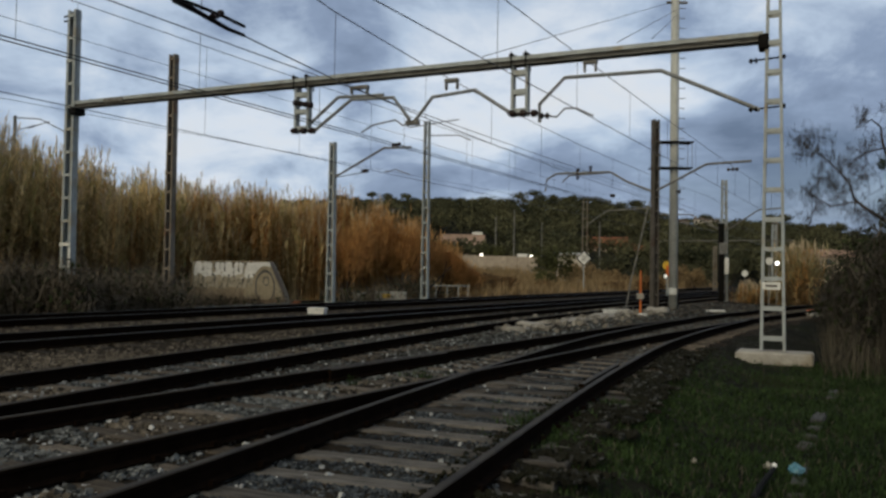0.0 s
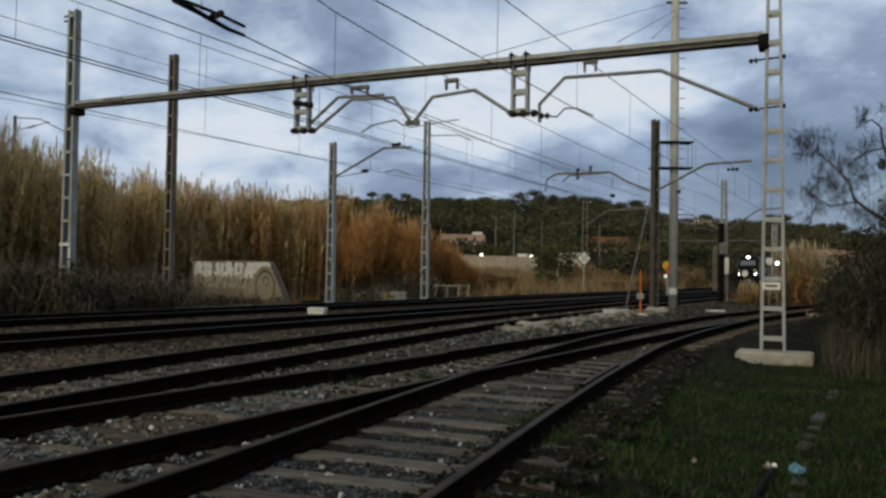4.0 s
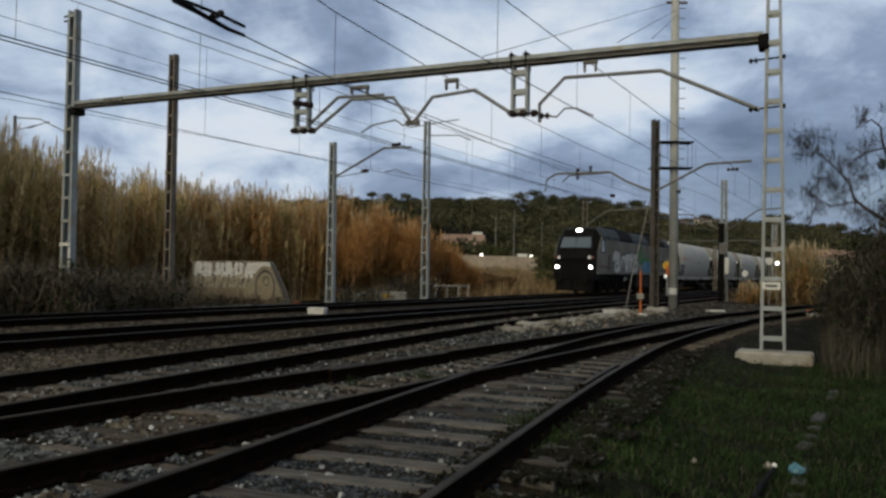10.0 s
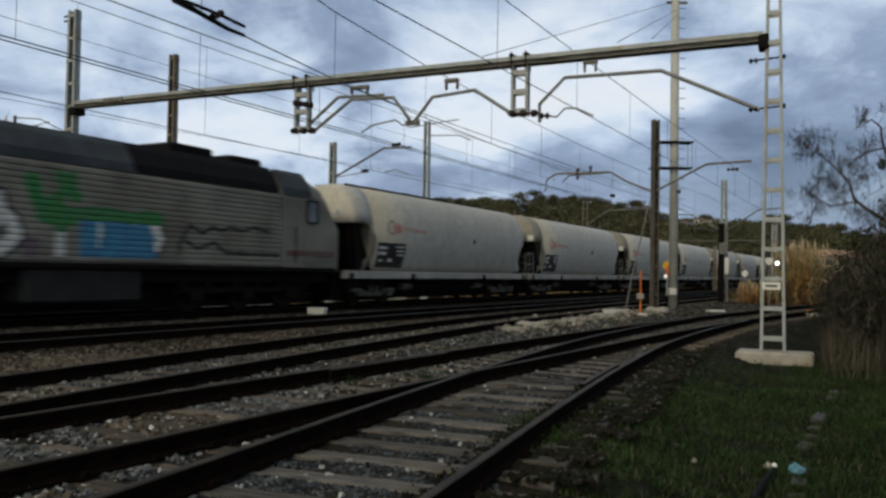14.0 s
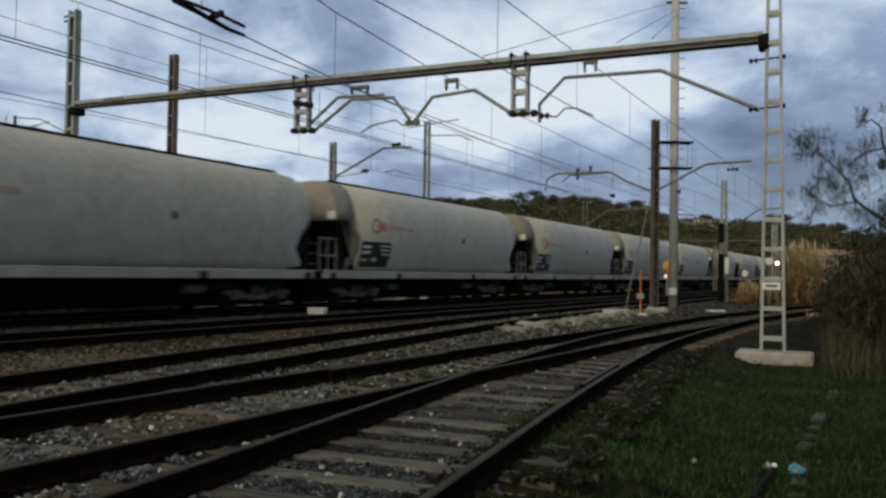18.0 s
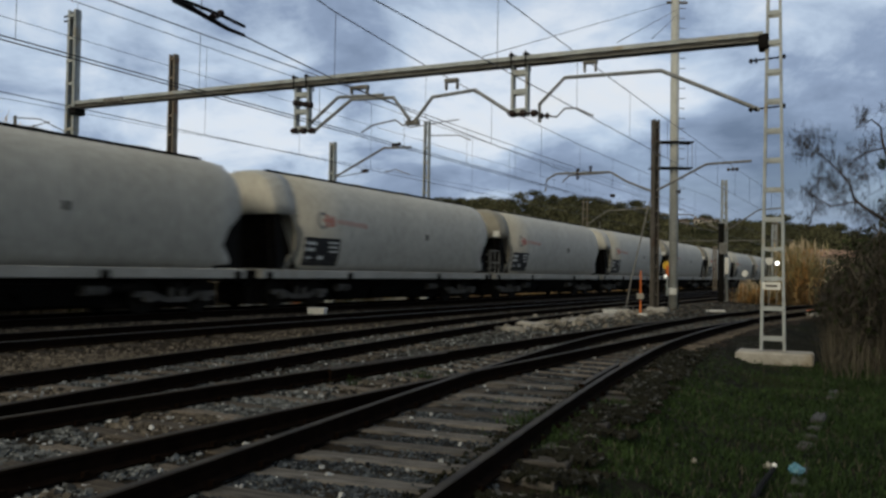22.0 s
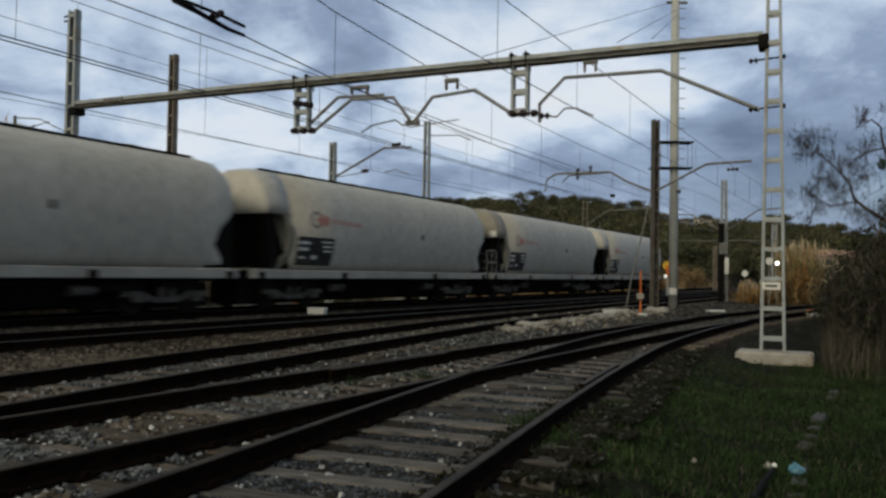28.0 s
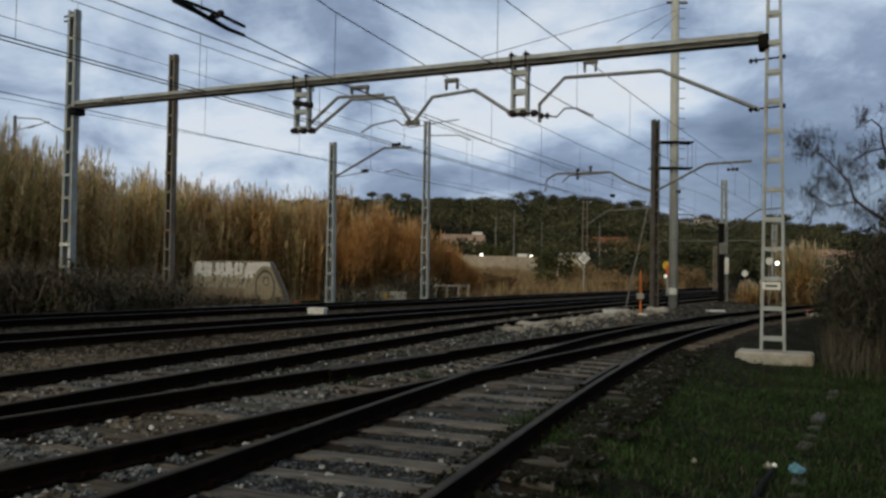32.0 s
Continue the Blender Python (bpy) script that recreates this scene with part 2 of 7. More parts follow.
# ---- mesh builder ----
class Mesh:
    """Collects vertices and faces; faces carry a material slot."""

    def __init__(self):
        self.v, self.f, self.m = [], [], []
        self.slot = 0
        self.smooth = False

    def add(self, vs, fs):
        o = len(self.v)
        self.v.extend(tuple(p) for p in vs)
        self.f.extend(tuple(i + o for i in q) for q in fs)
        self.m.extend([self.slot] * len(fs))
        return self

    def box(self, x0, x1, y0, y1, z0, z1, m=None, ch=0.0):
        if ch <= 0:
            vs = [Vector((x, y, z)) for z in (z0, z1) for y in (y0, y1) for x in (x0, x1)]
            fs = [(0, 2, 3, 1), (4, 5, 7, 6), (0, 1, 5, 4), (2, 6, 7, 3), (0, 4, 6, 2), (1, 3, 7, 5)]
            if m:
                vs = [m @ p for p in vs]
            return self.add(vs, fs)
        c = min(ch, (x1 - x0) / 2.01, (y1 - y0) / 2.01, (z1 - z0) / 2.01)
        rings = []
        for z, e in ((z0, c), (z0 + c, 0), (z1 - c, 0), (z1, c)):
            a, b, p, q = x0 + e, x1 - e, y0 + e, y1 - e
            k = c * 0.7
            rings.append([Vector(t) for t in ((a + k, p, z), (b - k, p, z), (b, p + k, z), (b, q - k, z), (b - k, q, z), (a + k, q, z), (a, q - k, z), (a, p + k, z))])
        if m:
            rings = [[m @ p for p in r] for r in rings]
        return self.loft(rings)

    def loft(self, rings, closed=True, caps=True):
        n = len(rings[0])
        fs = []
        for i in range(len(rings) - 1):
            for j in range(n if closed else n - 1):
                a, b = i * n + j, i * n + (j + 1) % n
                fs.append((a, b, b + n, a + n))
        if caps and closed:
            fs.append(tuple(range(n - 1, -1, -1)))
            fs.append(tuple((len(rings) - 1) * n + j for j in range(n)))
        return self.add([p for r in rings for p in r], fs)

    def tube(self, pts, r, n=6, r2=None):
        pts = [Vector(p) for p in pts]
        rings = []
        for i, p in enumerate(pts):
            d = (pts[min(i + 1, len(pts) - 1)] - pts[max(i - 1, 0)])
            d = d.normalized() if d.length > 1e-9 else Vector((0, 0, 1))
            u = d.cross(Vector((0, 0, 1)) if abs(d.z) < 0.9 else Vector((1, 0, 0))).normalized()
            w = u.cross(d)
            k = r if r2 is None else r + (r2 - r) * i / max(1, len(pts) - 1)
            rings.append([p + (u * math.cos(t) + w * math.sin(t)) * k for t in (2 * math.pi * j / n for j in range(n))])
        return self.loft(rings)

    def disc(self, c, axis, r, w, n=16):
        c, axis = Vector(c), Vector(axis).normalized()
        return self.tube([c - axis * w / 2, c + axis * w / 2], r, n)


def part(name, ms, material, parent=None, label="", smooth=False):
    me = bpy.data.meshes.new(name)
    me.from_pydata([tuple(p) for p in ms.v], [], ms.f)
    mats = material if isinstance(material, (list, tuple)) else [material]
    for x in mats:
        me.materials.append(x)
    if len(mats) > 1:
        me.polygons.foreach_set("material_index", ms.m)
    if smooth:
        me.polygons.foreach_set("use_smooth", [True] * len(me.polygons))
    me.update()
    ob = new(name, me)
    if parent is not None:
        ob.parent = parent
    if label:
        ob["label"] = label
    return ob


def share(name, me, parent, m):
    ob = new(name, me)
    ob.parent = parent
    ob.matrix_basis = m
    return ob


def thing(name, label, category, m=None, group="", kind=""):
    ob = new(name)
    ob.empty_display_size = 0.2
    if m is not None:
        ob.matrix_basis = m
    return tagged(ob, label, category, group, kind)


def lone(name, ms, material, label, category, group="", kind="", m=None, smooth=False):
    ob = part(name, ms, material, None, "", smooth)
    if m is not None:
        ob.matrix_basis = m
    return tagged(ob, label, category, group, kind)


# ---- the plan ----
def spline(pts, step=0.5):
    """A smooth line through plan points, resampled evenly."""
    P = [Vector((*p, 0)) for p in pts]
    P = [2 * P[0] - P[1]] + P + [2 * P[-1] - P[-2]]
    out = []
    for i in range(1, len(P) - 2):
        a, b, c, d = P[i - 1:i + 3]
        for k in range(24):
            t = k / 24
            out.append(0.5 * ((2 * b) + (c - a) * t + (2 * a - 5 * b + 4 * c - d) * t * t + (3 * b - a - 3 * c + d) * t ** 3))
    out.append(P[-2])
    res, carry = [out[0]], 0.0
    for a, b in zip(out, out[1:]):
        ln = (b - a).length
        while carry + ln >= step:
            k = (step - carry) / ln
            a = a.lerp(b, k)
            ln = (b - a).length
            res.append(a.copy())
            carry = 0.0
        carry += ln
    return res


def sides(line):
    """The normals to the right of a line, point by point."""
    ns = []
    for i in range(len(line)):
        d = (line[min(i + 1, len(line) - 1)] - line[max(i - 1, 0)]).normalized()
        ns.append(Vector((d.y, -d.x, 0)))
    return ns


PHI = radians(28.76)
TD = Vector((math.sin(PHI), math.cos(PHI), 0))      # along the main line, away from the camera
TN = Vector((math.cos(PHI), -math.sin(PHI), 0))     # to its right
TO = Vector((-6.986, 20.0, 0))


def main_line(s, off=0.0, z=0.0):
    p = TO + TD * s + TN * off
    return Vector((p.x, p.y, z))


# the line that the train runs on and the one beside it: off the axis, and the height of their rail heads over the sidings
TRAIN_O, TRAIN_Z = -2.26, 0.10
NEAR_O, NEAR_Z = 1.99, 0.03
RAISED = {"T": TRAIN_Z, "U": NEAR_Z, "A": 0.0, "B": 0.0, "C": 0.0}
LINES = {
    "T": [main_line(s, TRAIN_O).to_2d() for s in (-40, 20, 100, 200, 330)],
    "U": [main_line(s, NEAR_O).to_2d() for s in (-40, 20, 100, 200, 330)],
    "C": [(-9.6, -6.0), (-7.2, 1.0), (-4.65, 8.6), (-3.3, 12.3), (-1.75, 16.3), (0.05, 20.6), (2.0, 24.9), (4.3, 29.4), (9.2, 38.6), (14.6, 48.6), (25.6, 68.6), (58.0, 127.6)],
    "B": [(-8.0, -2.2), (-5.7, 1.9), (-3.38, 5.9), (-1.5, 9.25), (0.95, 13.4), (3.85, 18.3), (6.4, 22.3), (9.35, 26.8), (14.0, 33.4), (20.0, 41.5), (34.0, 58.0)],
    "A": [(-4.6, -5.0), (-2.7, 0.2), (-1.0, 4.7), (0.45, 8.6), (1.9, 12.3), (3.7, 16.5), (5.9, 20.8), (7.9, 24.3), (9.35, 26.75)],
}
LINE = {k: spline(v) for k, v in LINES.items()}


def to_line(k, x, y):
    """Signed distance to the right of a track's centre line."""
    ln = LINE[k]
    i = min(range(0, len(ln), 3), key=lambda j: (ln[j].x - x) ** 2 + (ln[j].y - y) ** 2)
    a, b = ln[max(0, i - 1)], ln[min(len(ln) - 1, i + 1)]
    d = (b - a).normalized()
    return (x - a.x) * d.y - (y - a.y) * d.x


# ---- ground ----
def lerp_table(tab, x):
    if x <= tab[0][0]:
        return tab[0][1]
    for (a, u), (b, v) in zip(tab, tab[1:]):
        if x <= b:
            return u + (v - u) * (x - a) / (b - a)
    return tab[-1][1]


RIDGE = [(-0.9, 0.055), (-0.3, 0.065), (-0.085, 0.074), (0.0, 0.076), (0.15, 0.077), (0.22, 0.069), (0.25, 0.067), (0.265, 0.057), (0.29, 0.053), (0.38, 0.053), (0.43, 0.054), (0.46, 0.054), (0.49, 0.048), (0.53, 0.038), (0.58, 0.030), (1.2, 0.02)]


def smooth(a, b, x):
    t = min(1.0, max(0.0, (x - a) / (b - a)))
    return t * t * (3 - 2 * t)


def right_edge(y):
    """The right edge of the ballast, by y."""
    best = -99.0
    for k, top in (("A", 26.5), ("B", 58.0)):
        ln = LINE[k]
        if ln[0].y <= y <= top:
            p = min(ln, key=lambda q: abs(q.y - y))
            best = max(best, p.x)
    if best < -50:
        best = -1.0 + (y - 4.7) * 0.36 if y < 5 else 34.0 + (y - 58) * 0.6
    return best + 1.48 + 0.42 * smooth(19, 24, y)


EDGE = {i: right_edge(i * 0.5) for i in range(-40, 300)}


def ground_z(x, y):
    o = (Vector((x, y, 0)) - TO).dot(TN)
    e = EDGE.get(round(y * 2), 1e9 if y > 149 else -99.0)
    z = -0.27
    if x > e:
        z -= 0.23 * smooth(0.0, 1.5, x - e)
    if o < -6.5:
        z -= 0.15 * smooth(0, 3, -6.5 - o)
    r = math.hypot(x, y)
    if r > 60:
        z -= 0.5 * smooth(60, 120, r)
    if o < -8 and y > 50:
        z += 2.6 * smooth(9, 42, -o) * smooth(52, 125, y)
    if y > 100:
        z += lerp_table(RIDGE, x / y) * 420 * smooth(150, 430, y) * 0.985 * (1 - smooth(430, 900, y))
    z += 0.05 * noise.noise((x * 0.7, y * 0.7, 0)) + 0.02 * noise.noise((x * 2.3, y * 2.3, 5))
    return z


def make_ground():
    ms = Mesh()
    radii = [0.0]
    r = 0.8
    while r < 4200:
        radii.append(r)
        r *= 1.055
    angs = [radians(a) for a in np.concatenate([np.linspace(-52, 52, 150), np.linspace(56, 304, 50)])]
    vs, fs = [], []
    n = len(angs)
    for i, r in enumerate(radii):
        for a in angs:
            x, y = r * math.sin(a), r * math.cos(a)
            vs.append((x, y, ground_z(x, y)))
    for i in range(len(radii) - 1):
        for j in range(n):
            a, b = i * n + j, i * n + (j + 1) % n
            fs.append((a, a + n, b + n, b) if i else (a, a + n, b + n))
    ms.add(vs, fs)
    lone("ground", ms, EARTH, "dark trodden earth beside the railway running to wooded hills", "ground", kind="structure", smooth=True)


make_ground()


BED = [(-6.0, 0.0), (-5.0, 0.085), (-0.7, 0.085), (0.2, 0.02), (3.6, 0.02), (4.4, 0.0)]


def bed_z(x, y):
    o = (Vector((x, y, 0)) - TO).dot(TN)
    return -0.200 + lerp_table(BED, o) + 0.018 * noise.noise((x * 1.1, y * 1.1, 2)) + 0.02 * noise.noise((x * 3.1, y * 3.1, 7))


def make_ballast():
    ms = Mesh()
    idx = {}
    ss = [-26 + 0.5 * i for i in range(132)] + [40 + 2.0 * i for i in range(100)]
    os_ = [-7.0 + 0.45 * i for i in range(62)]
    for i, s in enumerate(ss):
        for j, o in enumerate(os_):
            p = main_line(s, o)
            edge = EDGE.get(round(p.y * 2), 99.0) if p.y < 149 else 99.0
            z = bed_z(p.x, p.y)
            over = max((p.x - edge + 0.25) * 0.6, (-5.9 - o))
            z -= 0.42 * smooth(0.0, 0.7, over)
            idx[i, j] = (len(ms.v), over)
            ms.v.append((p.x, p.y, z))
    for i in range(len(ss) - 1):
        for j in range(len(os_) - 1):
            c = [idx[i, j], idx[i, j + 1], idx[i + 1, j + 1], idx[i + 1, j]]
            if min(q[1] for q in c) < 0.9 and ss[i] < 210:
                if ss[i] > 60 and os_[j] > 7:
                    continue
                ms.f.append(tuple(q[0] for q in c))
                ms.m.append(0)
    lone("ballast_bed", ms, BALLAST, "brown stained ballast bed under the railway tracks", "ballast", kind="structure", smooth=True)


make_ballast()

# ---- tracks ----
RAIL_H = 0.165
PROFILE = [(-0.070, -RAIL_H), (0.070, -RAIL_H), (0.070, -RAIL_H + 0.012), (0.013, -RAIL_H + 0.035), (0.012, -0.045), (0.036, -0.034), (0.036, -0.008), (0.026, 0.0),
           (-0.026, 0.0), (-0.036, -0.008), (-0.036, -0.034), (-0.012, -0.045), (-0.013, -RAIL_H + 0.035), (-0.070, -RAIL_H + 0.012)]


def rail_mesh(line):
    ms = Mesh()
    ns = sides(line)
    rings = [[Vector((p.x + n.x * a, p.y + n.y * a, p.z + b)) for a, b in PROFILE] for p, n in zip(line, ns)]
    ms.loft(rings)
    k = len(PROFILE)
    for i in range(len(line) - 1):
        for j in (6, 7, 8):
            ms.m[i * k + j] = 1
    return ms


def offset(line, d):
    return [p + n * d for p, n in zip(line, sides(line))]


def near_any(p, line, d):
    return any((p - q).length < d for q in line)


def sleeper_mesh(w, wood):
    ms = Mesh()
    if wood:
        ms.box(-w / 2, w / 2, -0.115, 0.115, -0.14, 0.0, ch=0.015)
    else:
        h = w / 2
        rings = []
        for x, t, z in ((-h, 0.11, -0.02), (-h + 0.5, 0.10, -0.005), (-0.5, 0.08, -0.05), (0.5, 0.08, -0.05), (h - 0.5, 0.10, -0.005), (h, 0.11, -0.02)):
            rings.append([Vector(q) for q in ((x, -0.15, -0.2), (x, 0.15, -0.2), (x, t, z), (x, -t, z))])
        ms.loft(rings)
    return ms


def clip_mesh():
    ms = Mesh()
    ms.box(-0.11, 0.11, -0.08, 0.08, 0.0, 0.012)
    for sx in (-1, 1):
        ms.box(sx * 0.085 - 0.02, sx * 0.085 + 0.02, -0.025, 0.025, 0.012, 0.05)
    return ms


TIES = defaultdict(list)     # sleeper places, by half metre squares
GAUGE = 0.834 + 0.011


def make_track(k, label, wood, s_from, s_to, right_cut=None, left_cut=None, other=None):
    tr = thing("railway_track", label, "railway track", group="railway tracks", kind="structure")
    line = LINE[k]
    for side, cut in ((-1, left_cut), (1, right_cut)):
        ln = [p + Vector((0, 0, RAISED[k])) for p in offset(line, side * GAUGE)]
        if cut:
            ln = [p for p in ln if cut(p)]
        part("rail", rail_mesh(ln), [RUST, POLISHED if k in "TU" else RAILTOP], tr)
    me = bpy.data.meshes.new("sleeper")
    proto = sleeper_mesh(2.6, wood)
    me.from_pydata([tuple(v) for v in proto.v], [], proto.f)
    me.materials.append((WOOD if k == "A" else WOODD) if wood else SLEEPERC)
    cm = clip_mesh()
    clip = bpy.data.meshes.new("rail_chair")
    clip.from_pydata([tuple(v) for v in cm.v], [], cm.f)
    clip.materials.append(RUST)
    rng = random.Random(k)
    start = {"A": 1}.get(k, 0)
    fine = spline(LINES[k], 0.12)
    ns = sides(fine)[start::5]
    fine = fine[start::5]
    z = RAISED[k] - RAIL_H - (0.004 if k not in "BC" else 0.014)
    for p, n in zip(fine, ns):
        r = math.hypot(p.x, p.y)
        if not (s_from <= p.y <= s_to):
            continue
        ang = math.degrees(math.atan2(n.y, n.x))
        m = pose(p.x + rng.uniform(-0.04, 0.04), p.y, z + rng.uniform(-0.012, 0.0), 0, 0, ang + rng.uniform(-1.2, 1.2))
        if other:
            d = to_line(other, p.x, p.y)
            if -0.5 < d < 1.45:       # under a turnout one long bearer carries both tracks: A leaves it to B
                continue
        for ex in range(-4, 5):
            e = p + n * (ex * 0.32)
            TIES[round(e.x * 2), round(e.y * 2)].append((p.x, p.y, n.y, -n.x))
        if k == "B":
            d = to_line("A", p.x, p.y)
            if -1.45 < d < -0.05:
                long = sleeper_mesh(2.6 - d, True)
                lm = bpy.data.meshes.new("sleeper")
                lm.from_pydata([tuple((v[0] - d / 2, v[1], v[2])) for v in long.v], [], long.f)
                lm.materials.append(WOODD)
                share("sleeper", lm, tr, m)
                continue
        share("sleeper", me, tr, m)
        if r < 26 and k in "ABC":
            for side in (-1, 1):
                q = p + n * side * GAUGE
                share("rail_chair", clip, tr, pose(q.x, q.y, -RAIL_H - 0.004, 0, 0, ang))
    return tr


A_END = [p for p in offset(LINE["B"], -GAUGE)]
B_END = [p for p in offset(LINE["B"], GAUGE)]
make_track("T", "main line track with dark rails on concrete sleepers", False, -8, 100)
make_track("U", "far main line track with dark rails on concrete sleepers", False, -8, 100)
make_track("C", "siding track on old wooden sleepers in stained ballast", True, -9, 62)
make_track("B", "straight siding track running through a turnout", True, -9, 52)
make_track("A", "siding track on worn wooden sleepers joining at a turnout", True, -9, 27, other="B",
           left_cut=lambda p: not (p.y > 15 and near_any(p, A_END, 0.1)), right_cut=lambda p: not (p.y > 15 and near_any(p, B_END, 0.1)))


def make_check_rails():
    a = [p for p in offset(LINE["A"], GAUGE - 0.115) if 9.4 < p.y < 12.4]
    b = [p for p in offset(LINE["B"], -GAUGE + 0.115) if 10.4 < p.y < 13.6]
    for ln in (a, b):
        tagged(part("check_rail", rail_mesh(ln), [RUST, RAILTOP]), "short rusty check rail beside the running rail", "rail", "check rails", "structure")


make_check_rails()


# ---- overhead line masts ----
def lattice(ms, h, w0, w1, dpt, pitch, flange=0.07, z0=0.0):
    """Two channels joined by batten plates; wide across x, deep along y."""
    for sx in (-1, 1):
        a, b = w0 / 2, w1 / 2
        rings = []
        for z, k in ((z0, a), (h, b)):
            e = 0.012
            xs = [(sx * k, -dpt / 2), (sx * k, dpt / 2), (sx * (k - flange), dpt / 2), (sx * (k - flange), dpt / 2 - e), (sx * (k - e), dpt / 2 - e),
                  (sx * (k - e), -dpt / 2 + e), (sx * (k - flange), -dpt / 2 + e), (sx * (k - flange), -dpt / 2)]
            if sx < 0:
                xs = xs[::-1]
            rings.append([Vector((x, y, z)) for x, y in xs])
        ms.loft(rings)
    z = z0 + 0.25
    while z < h - 0.1:
        k = w0 / 2 + (w1 - w0) / 2 * (z - z0) / (h - z0)
        for sy in (-1, 1):
            y = sy * (dpt / 2 + 0.006)
            ms.box(-k, k, y - 0.006, y + 0.006, z - 0.04, z + 0.045)
        z += pitch
    return ms


def mast(name, label, x, y, z, top, w0, w1, dpt, pitch, material, turn=0.0, base=True, group="lattice masts"):
    t = thing(name, label, "mast", pose(x, y, z, 0, 0, turn), group)
    part("lattice_column", lattice(Mesh(), top - z, w0, w1, dpt, pitch), material, t)
    if base:
        part("base_block", Mesh().box(-w0 * 0.8, w0 * 0.8, -dpt * 1.1, dpt * 1.1, -0.3, 0.12, ch=0.03), CONCRETE, t, "weathered concrete base")
    return t


def insulator(ms, a, b, r=0.07, n=4):
    a, b = Vector(a), Vector(b)
    ms.tube([a, b], 0.025, 6)
    for i in range(n):
        c = a.lerp(b, (i + 0.5) / n)
        ms.disc(c, b - a, r, (b - a).length / n * 0.45, 10)
    return ms


PR, PL = Vector((6.9, 17.1, 0)), Vector((-11.75, 25.65, 0))
PD = (PL - PR).normalized()
PLEN = (PL - PR).length
PANG = math.degrees(math.atan2(PD.y, PD.x))
BEAM_Z = 6.38


def make_portal():
    """Built along x from the near mast (0) to the far one; z from the rails."""
    t = thing("overhead_line_portal", "grey steel portal spanning the tracks with hanging brackets", "portal", pose(PR.x, PR.y, 0, 0, 0, PANG))
    part("near_mast", lattice(Mesh(), 8.6, 0.50, 0.25, 0.24, 0.62, 0.055, -0.22), GALV, t)
    part("far_mast", Mesh().add([Vector(v) + Vector((PLEN, 0, 0)) for v in lattice(Mesh(), 9.4, 0.46, 0.34, 0.22, 0.72, 0.09, -0.4).v], lattice(Mesh(), 9.4, 0.46, 0.34, 0.22, 0.72, 0.09, -0.4).f), GALV, t)
    BASE = Matrix.Rotation(-radians(PANG), 2) @ Vector((0.1, 0.03))
    blk = Mesh().box(-0.79, 0.7, -0.38, 0.38, -0.75, -0.24, pose(*BASE, 0, 0, 0, -26 - PANG), ch=0.04)
    part("base_block", blk, CONCRETE, t, "pale cracked concrete base")
    lt = Mesh()
    x0, x1 = 0.2, PLEN - 0.2
    for sy in (-1, 1):
        part("beam_chord", Mesh().box(x0, x1, sy * 0.13 - 0.035, sy * 0.13 + 0.035, BEAM_Z - 0.006, BEAM_Z + 0.075), GALV, t)
        lt.box(x0, x1, sy * 0.13 - 0.02, sy * 0.13 + 0.02, BEAM_Z - 0.115, BEAM_Z - 0.098)
        n = 26
        for i in range(n):
            a, b = x0 + (x1 - x0) * i / n, x0 + (x1 - x0) * (i + 1) / n
            za, zb = (BEAM_Z - 0.1, BEAM_Z) if i % 2 else (BEAM_Z, BEAM_Z - 0.1)
            lt.tube([(a, sy * 0.13, za), (b, sy * 0.13, zb)], 0.012, 4)
    part("beam_plate", Mesh().box(x0, x1, -0.168, 0.168, BEAM_Z + 0.077, BEAM_Z + 0.088), GALV, t, "flat grey plate on top of the beam")
    part("beam_lattice", lt, DULL, t, "dull lattice under the beam")
    # solid web filling the lattice, darker and blotchier than the chords
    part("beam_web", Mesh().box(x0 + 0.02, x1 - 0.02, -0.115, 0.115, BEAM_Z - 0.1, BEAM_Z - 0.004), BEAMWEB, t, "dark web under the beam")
    return t


PORTAL = make_portal()
mast("lattice_mast", "weathered brown lattice mast in the reeds", -10.3, 30.8, -0.4, 9.4, 0.34, 0.28, 0.24, 0.72, RUSTMAST, PANG - 180)
M1, M2 = main_line(14.5, -5.5), main_line(23.5, -6.0)
mast("lattice_mast", "grey lattice mast before the russet reeds", M1.x, M1.y, -0.3, 6.88, 0.40, 0.26, 0.2, 0.62, GALV, -30)
mast("lattice_mast", "tall grey lattice mast beside the main line", M2.x, M2.y, -0.3, 9.4, 0.42, 0.32, 0.2, 0.8, GALV, -30)
mast("lattice_mast", "dark weathered mast carrying cantilever arms", 9.1, 35.2, -0.35, 8.05, 0.30, 0.28, 0.24, 0.6, DARKMAST, 20)
mast("lattice_mast", "weathered lattice mast beside the curve", 17.3, 50.4, -0.4, 7.3, 0.44, 0.3, 0.26, 0.6, GALV, 4)


# ---- the train ----
FRONT0, FRONT1, FRONT2, FRONT3, FRONT4 = -89.333, -158.555, -10.0154, 0.2438, 1.6376      # the engine's run


def front_s(t):
    """Where the engine's front is along the main line at t seconds: it gains speed on the way."""
    d = (t - 20.0) / 12.0
    return FRONT0 + FRONT1 * d + FRONT2 * d * d + FRONT3 * d ** 3 + FRONT4 * d ** 4


